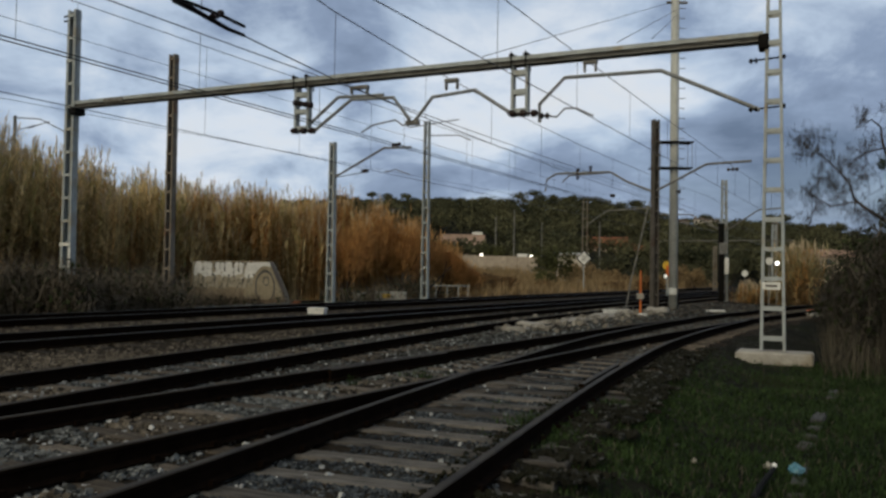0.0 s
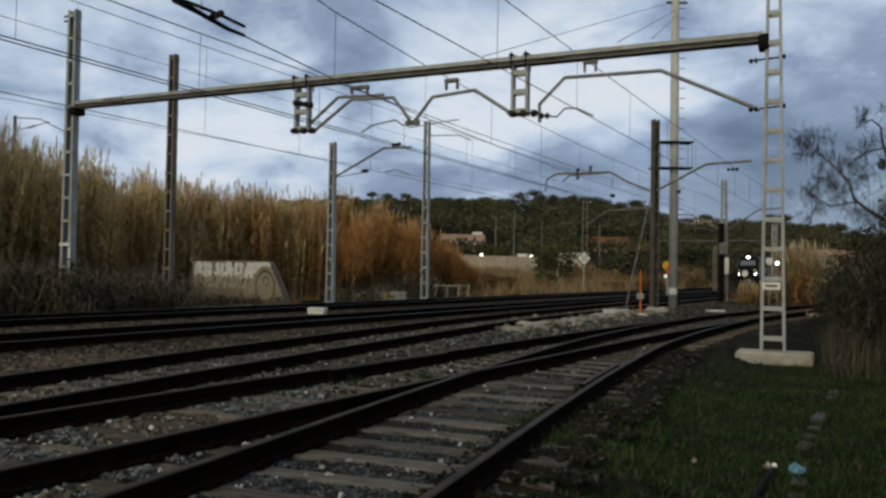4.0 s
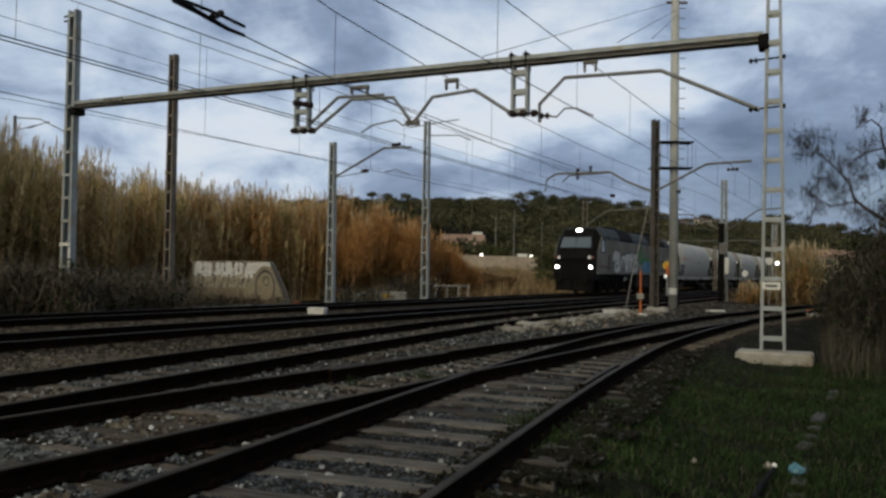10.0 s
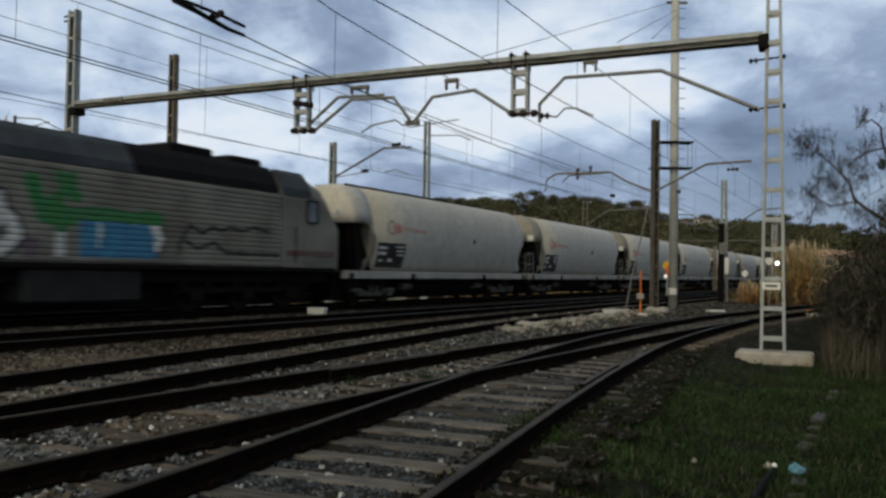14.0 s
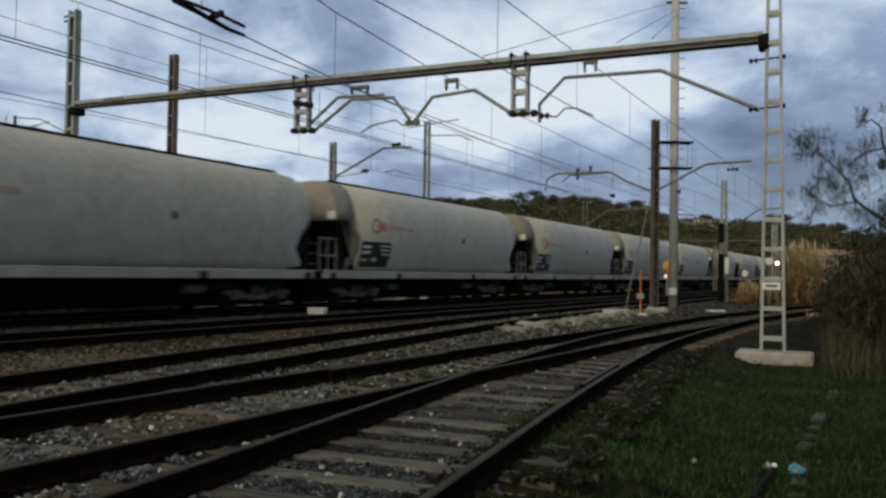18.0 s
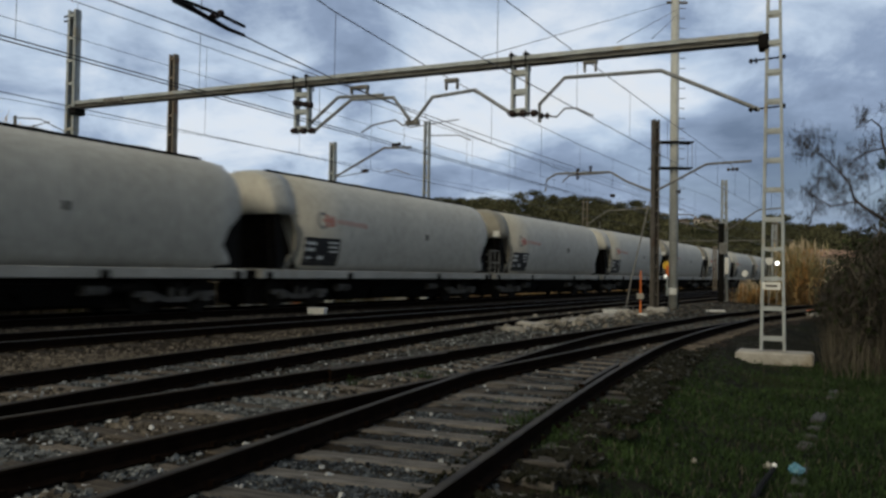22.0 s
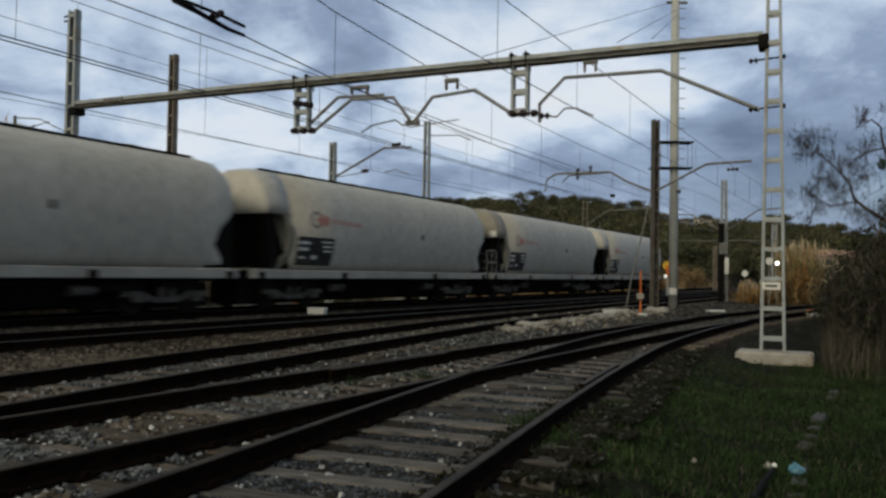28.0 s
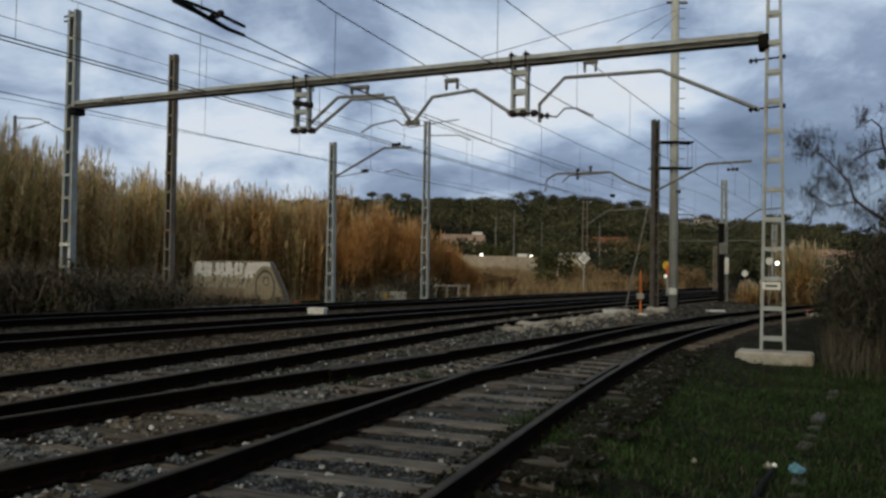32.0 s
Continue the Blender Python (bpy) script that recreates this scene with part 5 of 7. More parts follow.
# ---- wires ----
def catenary(label, pts, zc, zm, r=0.011, pair=False, group="overhead wires", every=4.4, span=55.0, sag=0.35):
    """A messenger with sag, contact wires and droppers along plan points (s, o) of the main line."""
    t = thing("overhead_wire", label, "wire", None, group)
    P = [main_line(s, o) for s, o in pts]
    total = sum((b - a).length for a, b in zip(P, P[1:]))

    def along(d):
        for a, b in zip(P, P[1:]):
            ln = (b - a).length
            if d <= ln:
                return a.lerp(b, d / ln)
            d -= ln
        return P[-1]
    n = int(total / every)
    ds = [total * i / n for i in range(n + 1)]

    def mz(d):
        u = (d % span) / span
        return zm - sag * 4 * u * (1 - u)
    for off in ((-0.04, 0.04) if pair else (0.0,)):
        ms = Mesh().tube([along(d) + TN * off + Vector((0, 0, zc + off * 0.6)) for d in ds], r, 5)
        part("contact_wire", ms, WIRE, t)
    part("messenger_wire", Mesh().tube([along(d) + Vector((0, 0, mz(d))) for d in ds], r, 5), WIRE, t)
    for d in ds[1:-1]:
        if along(d).length < 60:
            p = along(d)
            part("dropper", Mesh().tube([p + Vector((0, 0, zc)), p + Vector((0, 0, mz(d)))], 0.006, 4), WIRE, t)
    return t


catenary("double copper contact wire over the second line", [(-14, NEAR_O), (40, NEAR_O), (150, NEAR_O)], 5.31, 6.72, 0.014, True, sag=0.12)
catenary("contact wire over the main line", [(-14, TRAIN_O), (40, TRAIN_O), (150, TRAIN_O)], 5.30, 8.05, 0.012, sag=0.12)
catenary("contact wire over the siding beneath the portal", [(-9, 6.9), (-5.3, 6.0), (1.4, 5.0), (8.6, 4.6), (17.5, 4.3), (60, 4.2)], 5.42, 7.08, 0.013)
catenary("contact wire over the turnout track", [(-9, 9.0), (60, 9.0)], 5.33, 6.85, 0.011, sag=0.2)


def single(label, a, b, r=0.01, sag=0.0):
    a, b = Vector(a), Vector(b)
    pts = [a.lerp(b, i / 12) - Vector((0, 0, sag * 4 * (i / 12) * (1 - i / 12))) for i in range(13)]
    lone("feeder_wire", Mesh().tube(pts, r, 5), WIRE, label, "wire", "feeder wires")


single("thin feeder wire strung from the tall pole", (10.4, 37.2, 13.9), (0.9, 19.9, 6.6), 0.01)
single("thin feeder wire strung from the tall pole", (10.5, 37.2, 13.5), (3.9, 18.5, 6.6), 0.01)
single("thin feeder wire strung from the tall pole", (10.6, 37.2, 13.3), (4.6, 18.2, 6.6), 0.01)
single("feeder wire along the edge of the reeds", main_line(-14, -6, 8.25), main_line(70, -6, 8.25), 0.009)
single("feeder wire along the edge of the reeds", main_line(-14, -6, 5.75), main_line(60, -6, 6.9), 0.008)


# section insulator hanging in the siding's wire
t = thing("section_insulator", "dark section insulator hanging in the contact wire", "insulator")
pa, pb = main_line(-5.2, 6.0, 5.45), main_line(-3.3, 5.7, 5.43)
ms = Mesh()
ms.tube([pa, pa.lerp(pb, 0.3), pa.lerp(pb, 0.75) + Vector((0, 0, -0.03)), pb], 0.05, 6, 0.03)
part("runner", ms, DARK, t)
ms = Mesh()
ms.tube([pa + Vector((0, 0, 0.05)), pa.lerp(pb, 0.62) + Vector((0, 0, 0.14)), pb + Vector((0, 0, 0.16))], 0.03, 6)
part("runner", ms, DARK, t)
ms = Mesh()
insulator(ms, pa.lerp(pb, 0.5) + Vector((0, 0, 0.02)), pa.lerp(pb, 0.66) + Vector((0, 0, 0.2)), 0.06, 3)
part("insulator", ms, INSUL, t, "reddish brown insulator")


def make_far_arms():
    """Slender arms of a mast standing behind the reeds."""
    t = thing("cantilever", "slender far cantilever arms showing above the reeds", "cantilever", pose(-23.75, 45.0, -0.4), "cantilever arms")
    part("post", Mesh().tube([(0, 0, 0), (0, 0, 10.0)], 0.09, 6), DULL, t)
    part("cantilever_arm", Mesh().tube([(0, 0, 9.9), (1.4, 0, 9.84), (2.7, 0, 9.2)], 0.035, 6), DULL, t)
    part("cantilever_arm", Mesh().tube([(0, 0, 9.2), (0.9, 0, 9.4), (1.9, 0, 9.7)], 0.03, 6), DULL, t)
    part("insulator", insulator(Mesh(), (0.7, 0, 9.35), (1.1, 0, 9.45), 0.06, 3), INSUL, t)


make_far_arms()


# ---- plants ----
def rand_dir(rng):
    z = rng.uniform(-1, 1)
    a = rng.uniform(0, 2 * math.pi)
    k = math.sqrt(1 - z * z)
    return Vector((k * math.cos(a), k * math.sin(a), z))


def blade(ms, p, d, length, width, droop, seg=2):
    """A narrow leaf that bends down along its way."""
    side = d.cross(Vector((0, 0, 1)))
    side = side.normalized() if side.length > 1e-3 else Vector((1, 0, 0))
    vs, fs = [], []
    q, v = Vector(p), Vector(d)
    for i in range(seg + 1):
        w = width * (1 - i / seg) * 0.5 + 0.002
        vs += [q - side * w, q + side * w]
        q = q + v * (length / seg)
        v = (v + Vector((0, 0, -droop))).normalized()
    for i in range(seg):
        fs.append((2 * i, 2 * i + 1, 2 * i + 3, 2 * i + 2))
    ms.add(vs, fs)


def leaf_cloud(ms, c, rx, ry, rz, n, size, rng, hollow=0.55):
    """Many small leaf clumps filling a rounded, uneven crown."""
    c = Vector(c)
    for _ in range(n):
        d = rand_dir(rng)
        k = rng.uniform(hollow, 1.0) * (0.8 + 0.35 * noise.noise(d * 2.3 + c))
        p = c + Vector((d.x * rx * k, d.y * ry * k, d.z * rz * k))
        u = rand_dir(rng) * size * rng.uniform(0.6, 1.3)
        w = rand_dir(rng) * size * rng.uniform(0.5, 1.1)
        ms.add([p, p + u, p + u * 0.6 + w, p + w * 0.8 - u * 0.2], [(0, 1, 2, 3)])


def cane(ms, x, y, z, h, rng, russet, green):
    """One giant cane: stem, drooping leaves and, on some, a plume. Slots: dry, russet, green, plume."""
    lean = Vector((rng.gauss(0, 0.07), rng.gauss(0, 0.07), 1)).normalized()
    base = Vector((x, y, z))
    tone = 1 if rng.random() < russet else (2 if rng.random() < green else 0)
    ms.slot = tone if tone < 2 else 0
    top = base + lean * h
    ms.tube([base, base + lean * h * 0.55, top + Vector((lean.x, lean.y, -0.1)) * 0.3], 0.016, 3, 0.006)
    ms.slot = tone
    n = int(h * 5.2)
    for i in range(n):
        f = 0.12 + 0.86 * i / n
        a = rng.uniform(0, 2 * math.pi)
        up = (1.0 if tone != 1 else 0.35) if f > 0.6 else (0.4 if f > 0.4 else -0.1)
        d = Vector((math.cos(a), math.sin(a), up + rng.uniform(-0.4, 0.7))).normalized()
        # lower leaves take the dark slot: shade deep in the bed put into colour
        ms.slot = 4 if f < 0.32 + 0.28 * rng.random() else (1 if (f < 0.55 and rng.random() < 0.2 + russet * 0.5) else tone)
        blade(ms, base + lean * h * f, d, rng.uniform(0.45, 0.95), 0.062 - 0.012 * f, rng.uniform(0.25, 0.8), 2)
    if rng.random() < 0.42:
        ms.slot = 3
        for _ in range(9):
            d = (lean + rand_dir(rng) * 0.3).normalized()
            blade(ms, top - lean * rng.uniform(-0.1, 0.35), d, rng.uniform(0.2, 0.5), 0.035, 0.25, 2)


# darker copy of the cane colours: shade over the right-hand clump painted in
SHADECANE = mat("shaded_olive_cane", (0.36, 0.31, 0.16), (0.23, 0.195, 0.10), 0.85, scale=0.5, fine=3, bump=0, island=0.4, spec=0.04, through_light=0.3)
CANES = [CANE, CANER, CANEG, PLUME, LOWCANE]
# the front edge of the reed bed: along and off the main line, height, share of russet
FRONT = [(-14, -12.4, 9.0, 0.05), (2.0, -12.6, 8.8, 0.06), (4.4, -12.7, 7.7, 0.08), (8, -13.5, 6.3, 0.12), (12.2, -14.4, 5.8, 0.2), (20.7, -15.2, 6.1, 0.4), (28.6, -13.0, 6.3, 0.8), (32.4, -11.4, 5.6, 0.95), (35.5, -10.4, 4.2, 1.0)]


def make_reeds():
    rng = random.Random(11)
    ms = Mesh()
    tabs = [[(f[0], f[i]) for f in FRONT] for i in (1, 2, 3)]
    for _ in range(400):
        sc = rng.uniform(-5, 33.5)
        depth = abs(rng.gauss(0, 2.4))
        oc = lerp_table(tabs[0], sc) - depth
        tall = lerp_table(tabs[1], sc) * rng.uniform(0.94, 1.12) * (1.0 + 0.18 * noise.noise((sc * 0.42, oc * 0.35, 1)))
        if depth < 0.9:
            tall *= rng.uniform(0.6, 0.95)
        wide = rng.uniform(0.3, 0.75)
        russet = min(1.0, max(0.0, lerp_table(tabs[2], sc) + 0.5 * noise.noise((sc * 0.4, oc * 0.4, 9)) + rng.uniform(-0.12, 0.12)))
        green = 0.3 + 0.3 * noise.noise((sc * 0.5, 3, 3)) + rng.uniform(-0.15, 0.15)
        for _ in range(rng.randint(9, 17)):
            a, k = rng.uniform(0, 2 * math.pi), wide * math.sqrt(rng.random())
            p = main_line(sc + k * math.cos(a), oc + k * math.sin(a))
            cane(ms, p.x, p.y, -0.5, tall * rng.uniform(0.84, 1.04) * (1 - 0.14 * (k / wide) ** 2), rng, russet, green)
    lone("reed_bed", ms, CANES, "tall dry giant canes, golden and russet, with pale plumes", "reeds", kind="stuff")
    ms = Mesh()
    for _ in range(420):
        x, y = rng.gauss(20.0, 0.7), rng.uniform(43, 49)
        if not 18.9 < x * 46 / y < 20.6 + 0.5 * rng.random():
            continue
        cane(ms, x, y, -0.5, rng.uniform(2.5, 3.7), rng, 0.3, 0.95)
    for _ in range(200):
        x, y = rng.uniform(17.6, 20), rng.uniform(46, 50)
        cane(ms, x, y, -0.5, rng.uniform(0.8, 1.5), rng, 0.5, 0.2)
    lone("reed_clump", ms, [SHADECANE, CANER, SHADECANE, PLUME, LOWCANE], "clump of yellowish canes in a shaded tone beside the curving track", "reeds", kind="stuff")


make_reeds()


def bramble(ms, x, y, z, r, h, n, rng, twig=0.5):
    for _ in range(n):
        a = rng.uniform(0, 2 * math.pi)
        k = r * math.sqrt(rng.random())
        p = Vector((x + math.cos(a) * k, y + math.sin(a) * k, z + h * rng.random() ** 0.8 * (1 - 0.45 * (k / r) ** 2)))
        if rng.random() < twig:
            ms.slot = 0
            d = (rand_dir(rng) + Vector((0, 0, 0.35))).normalized()
            blade(ms, p, d, rng.uniform(0.3, 0.75), 0.022, rng.uniform(0.1, 0.5), 2)
        else:
            ms.slot = 1
            u, w = rand_dir(rng) * 0.12, rand_dir(rng) * 0.1
            ms.add([p, p + u, p + u + w, p + w], [(0, 1, 2, 3)])


def make_brambles():
    rng = random.Random(5)
    ms = Mesh()
    for _ in range(330):
        s = rng.uniform(-13, 12.0)
        o = rng.uniform(-13.2, -6.3)
        p = main_line(s, o)
        if p.x / p.y > -0.318:
            continue
        bramble(ms, p.x, p.y, -0.45, rng.uniform(0.6, 1.1), rng.uniform(1.1, 1.6) + 0.4 * smooth(7.0, 10.0, -o), 190, rng, 0.86)
    for _ in range(90):
        s, o = rng.uniform(-11, 9), rng.uniform(-6.75, -6.15)
        p = main_line(s, o)
        if p.x / p.y < -0.33:
            bramble(ms, p.x, p.y, -0.4, rng.uniform(0.4, 0.6), rng.uniform(1.2, 1.75), 170, rng, 0.86)
    # the taller stretch stands in for the dark shaded hollow under the bushes
    for _ in range(36):
        s, o = rng.uniform(22, 34), rng.uniform(-11.5, -9.3)
        p = main_line(s, o)
        bramble(ms, p.x, p.y, -0.45, 0.8, rng.uniform(0.5, 1.0) + 0.9 * smooth(26, 28, s) * (1 - smooth(31, 33, s)), 130, rng, 0.8)
    for _ in range(26):
        x, y = rng.uniform(-12.6, -10.4), rng.uniform(23.4, 24.9)
        bramble(ms, x, y, -0.45, rng.uniform(0.45, 0.7), rng.uniform(1.6, 2.15), 190, rng, 0.86)
    for _ in range(34):
        bramble(ms, rng.uniform(-12.2, -6.4), rng.uniform(35.9, 36.7), -0.45, rng.uniform(0.3, 0.5), rng.uniform(0.25, 0.7), 70, rng, 0.9)
    lone("bramble_thicket", ms, [TWIG, LEAFD], "dark leafless bramble thicket along the trackside", "brambles", kind="stuff")
    ms = Mesh()
    for _ in range(80):
        x, y = rng.uniform(9.2, 15.5), rng.uniform(16, 27)
        if x < (0.462 + 0.075 * rng.random()) * y:
            continue
        bramble(ms, x, y, -0.5, rng.uniform(0.7, 1.2), rng.uniform(1.6, 2.7) + (0.8 if x > 0.505 * y else 0.0), 420, rng, 0.85)
    for _ in range(30):
        y = rng.uniform(29, 38)
        x = y * rng.uniform(0.507, 0.6)
        bramble(ms, x, y, -0.5, 1.3, rng.uniform(3.6, 4.4) + 1.0 * smooth(0.52, 0.56, x / y), 480, rng, 0.55)
    for _ in range(14):
        y = rng.uniform(28, 40)
        x = y * rng.uniform(0.48, 0.6)
        bramble(ms, x, y, -0.5, 1.4, rng.uniform(1.8, 2.6), 420, rng, 0.8)
    lone("bramble_thicket", ms, [UNDER, LEAFD], "dark tangled undergrowth beside the grass verge", "brambles", kind="stuff")
    ms = Mesh()
    for _ in range(3600):
        x, y = rng.uniform(7.0, 12), rng.uniform(14.5, 24)
        if x < 0.465 * y:
            continue
        blade(ms, (x, y, -0.52), (Vector((rng.gauss(0, 0.3), rng.gauss(0, 0.3), 1))).normalized(), rng.uniform(0.3, 1.0), 0.016, 0.3, 2)
    lone("dry_grass", ms, DEADG, "dull dry grass at the foot of the undergrowth", "grass", kind="stuff")


make_brambles()


def limb(ms, p, d, r, length, rng, depth, tips):
    pts = [Vector(p)]
    v = Vector(d)
    for i in range(4):
        v = (v + rand_dir(rng) * 0.22).normalized()
        pts.append(pts[-1] + v * length / 4)
    ms.tube(pts, r, 6 if r > 0.03 else 4, r * 0.55)
    tips.append(pts[-1])
    if depth == 0:
        return
    for i in range(3 if depth > 1 else 4):
        q = pts[rng.randint(2, 4)]
        e = (v * 0.7 + rand_dir(rng) * 0.85 + Vector((0, 0, 0.12))).normalized()
        limb(ms, q, e, max(0.0028, r * 0.5), length * rng.uniform(0.5, 0.75), rng, depth - 1, tips)


# the limbs of the bare tree, across and up from its foot: way, thickness, twigs on it, their length
BOUGHS = [
    (((0.0, 2.3), (-0.28, 2.9), (-1.33, 3.35), (-1.88, 3.58), (-2.14, 3.86), (-2.27, 4.25), (-2.46, 4.5), (-2.61, 4.76)), 0.06, 17, 1.0),
    (((0.0, 2.6), (-0.57, 3.48), (-1.15, 4.64), (-1.42, 5.29), (-1.45, 5.73), (-1.74, 5.91), (-1.96, 5.76)), 0.05, 8, 0.7),
    (((-0.6, 3.6), (-0.86, 4.79), (-1.33, 5.19), (-1.74, 5.09), (-2.1, 4.91), (-2.32, 4.62)), 0.028, 8, 0.8),
    (((-2.05, 3.75), (-2.24, 3.77), (-2.75, 3.65), (-3.19, 3.87), (-3.55, 4.16)), 0.024, 12, 0.9),
    (((-2.27, 4.2), (-2.32, 4.33), (-2.76, 4.83), (-3.12, 5.04), (-3.34, 4.89)), 0.02, 10, 0.8),
    (((0.0, 2.5), (0.5, 3.2), (0.9, 4.2)), 0.05, 8, 1.0),
]


def make_bare_tree():
    rng = random.Random(23)
    t = thing("bare_tree", "bare winter tree with dark tangled twigs", "tree", pose(12.7, 21.0, -0.5))
    tips = []
    tr = Mesh().tube([(0, 0, 0), (0.05, 0, 1.2), (-0.1, 0.05, 2.6)], 0.16, 8, 0.11)
    part("trunk", tr, BARK, t)
    # curving limbs that carry most of the twigs
    for pts, r, n, spread in BOUGHS:
        ms = Mesh()
        path = [Vector((x, rng.uniform(-0.15, 0.15), z)) for x, z in pts]
        ms.tube(path, r, 7, 0.012)
        for i in range(round(n * 1.3)):
            k = rng.randint(1, len(path) - 1)
            q = path[k - 1].lerp(path[k], rng.random())
            e = (rand_dir(rng) + Vector((-0.55, 0, 0.3))).normalized()
            limb(ms, q, e, 0.0075, rng.uniform(0.25, 0.6) * spread, rng, 2, tips)
        part("limb", ms, BARK, t)
    iv = Mesh()
    leaf_cloud(iv, (-1.42, 0, 4.75), 0.16, 0.2, 0.3, 160, 0.06, rng, 0.2)
    part("ivy", iv, LEAFD, t, "dark green ivy on the limb")
    ms = Mesh()
    for q in tips:
        for _ in range(6):
            blade(ms, q, rand_dir(rng), rng.uniform(0.12, 0.32), 0.004, 0.2, 2)
    part("crown", ms, UNDER, t)


make_bare_tree()


def make_grass():
    rng = random.Random(31)
    ms = Mesh()
    n = 0
    while n < 68000:
        y = 3.4 + 14 * rng.random() ** 1.5
        x = rng.uniform(0.5, 9.5)
        e = EDGE.get(round(y * 2), 0.0)
        k = x - e + 0.42 + 0.5 * smooth(5.5, 7.0, y) * (1 - smooth(10.5, 12.5, y))
        if k < 0 or x > 0.62 * y + 0.6:
            continue
        dens = smooth(0.0, 0.8, k) * (0.62 + 0.55 * noise.noise((x * 0.9, y * 0.9, 3)) + 0.35 * noise.noise((x * 0.33, y * 0.33, 6)))
        dens *= 1 - smooth(10.5, 14.5, y) * 0.88 * (1 - 0.6 * smooth(0.40, 0.46, x / y))
        if rng.random() > dens + 0.07:
            continue
        h = rng.uniform(0.03, 0.11) * (1.0 + 0.9 * smooth(3, 5, x - 0.42 * y + 2.3))
        ms.slot = 0 if rng.random() < 0.93 - 0.15 * noise.noise((x * 1.1, y * 1.1, 15)) else 1
        blade(ms, (x, y, ground_z(x, y) - 0.01), Vector((rng.gauss(0, 0.45), rng.gauss(0, 0.45), 1)).normalized(), h, 0.011, 0.5, 2)
        n += 1
    for _ in range(12000):
        y = rng.uniform(-6, 3.6)
        x = rng.uniform(-2, 9)
        k = x - EDGE.get(round(y * 2), 0.0)
        if k < 0.1 or rng.random() > smooth(0.0, 1.0, k) * (0.45 + 0.8 * noise.noise((x * 0.9, y * 0.9, 3))) + 0.07 or math.hypot(x, y) < 0.5:
            continue
        ms.slot = 0 if rng.random() < 0.93 else 1
        blade(ms, (x, y, ground_z(x, y) - 0.01), Vector((rng.gauss(0, 0.45), rng.gauss(0, 0.45), 1)).normalized(), rng.uniform(0.03, 0.1), 0.011, 0.5, 2)
    ms.slot = 0
    lone("grass_verge", ms, [GRASSM, DEADG], "short dark green grass on the trackside verge", "grass", kind="stuff")
    ms = Mesh()
    for cx, cy, k, h in ((-1.25, 11.0, 60, 0.13), (-0.25, 11.6, 80, 0.14), (0.95, 8.2, 260, 0.11), (1.05, 7.75, 300, 0.11), (1.12, 7.35, 260, 0.1), (0.85, 7.0, 120, 0.1), (0.45, 7.55, 25, 0.06), (0.66, 9.2, 45, 0.07), (1.4, 8.6, 140, 0.1), (1.95, 9.4, 150, 0.1)):
        for _ in range(k):
            x, y = rng.gauss(cx, 0.16), rng.gauss(cy, 0.16)
            blade(ms, (x, y, -0.2), Vector((rng.gauss(0, 0.6), rng.gauss(0, 0.6), 1)).normalized(), h * rng.uniform(0.5, 1.1), 0.013, 0.5, 2)
    lone("weed_tufts", ms, GRASSM, "green weeds growing between the rails", "weeds", kind="stuff")
    ms = Mesh()
    for _ in range(24000):
        y = rng.uniform(54, 132)
        x = y * rng.uniform(-0.02, 0.42)
        o = (Vector((x, y, 0)) - TO).dot(TN)
        if o > -7.0:
            continue
        h = rng.uniform(0.5, 1.3) * (1.0 + (1.0 if o > -16 and y > 85 else 0.0) + 0.6 * noise.noise((x * 0.15, y * 0.15, 4)))
        blade(ms, (x, y, ground_z(x, y)), Vector((rng.gauss(0, 0.3), rng.gauss(0, 0.3), 1)).normalized(), h, 0.12, 0.25, 2)
    for _ in range(2500):
        x, y = rng.uniform(18, 34), rng.uniform(48, 70)
        o = (Vector((x, y, 0)) - TO).dot(TN)
        if 6.5 < o < 9.5:
            blade(ms, (x, y, ground_z(x, y)), Vector((rng.gauss(0, 0.3), rng.gauss(0, 0.3), 1)).normalized(), rng.uniform(0.4, 1.0), 0.06, 0.25, 2)
    lone("dry_grass", ms, DRYG, "tall dry tawny grass on the field behind the line", "grass", kind="stuff")


make_grass()


def make_shrub(x, y, w, h, n, size, material, label, seed, feathery=False):
    rng = random.Random(seed)
    z = ground_z(x, y)
    t = thing("shrub", label, "shrub", pose(x, y, z), "shrubs behind the line")
    for _ in range(3):
        d = Vector((rng.gauss(0, 0.4), rng.gauss(0, 0.4), 1)).normalized()
        part("stem", Mesh().tube([(0, 0, -0.1), d * h * 0.6], 0.08, 5, 0.03), BARK, t)
    ms = Mesh()
    for _ in range(7):
        c = (rng.uniform(-0.3, 0.3) * w, rng.uniform(-0.3, 0.3) * w, h * rng.uniform(0.35, 0.68))
        if not feathery:
            leaf_cloud(ms, c, w * 0.3, w * 0.3, h * 0.36, n // 7, size, rng, 0.3)
            continue
        for _ in range(n // 7):
            d = rand_dir(rng)
            k = rng.uniform(0.2, 1.0) * (0.75 + 0.5 * noise.noise(d * 2.1 + Vector(c)))
            q = Vector((c[0] + d.x * w * 0.36 * k, c[1] + d.y * w * 0.36 * k, max(0.15, c[2] + d.z * h * 0.4 * k)))
            blade(ms, q, (d * 0.6 + rand_dir(rng) * 0.5 + Vector((0, 0, 0.6))).normalized(), rng.uniform(0.3, 0.75), 0.035, rng.uniform(0.2, 0.7), 2)
    part("crown", ms, material, t)


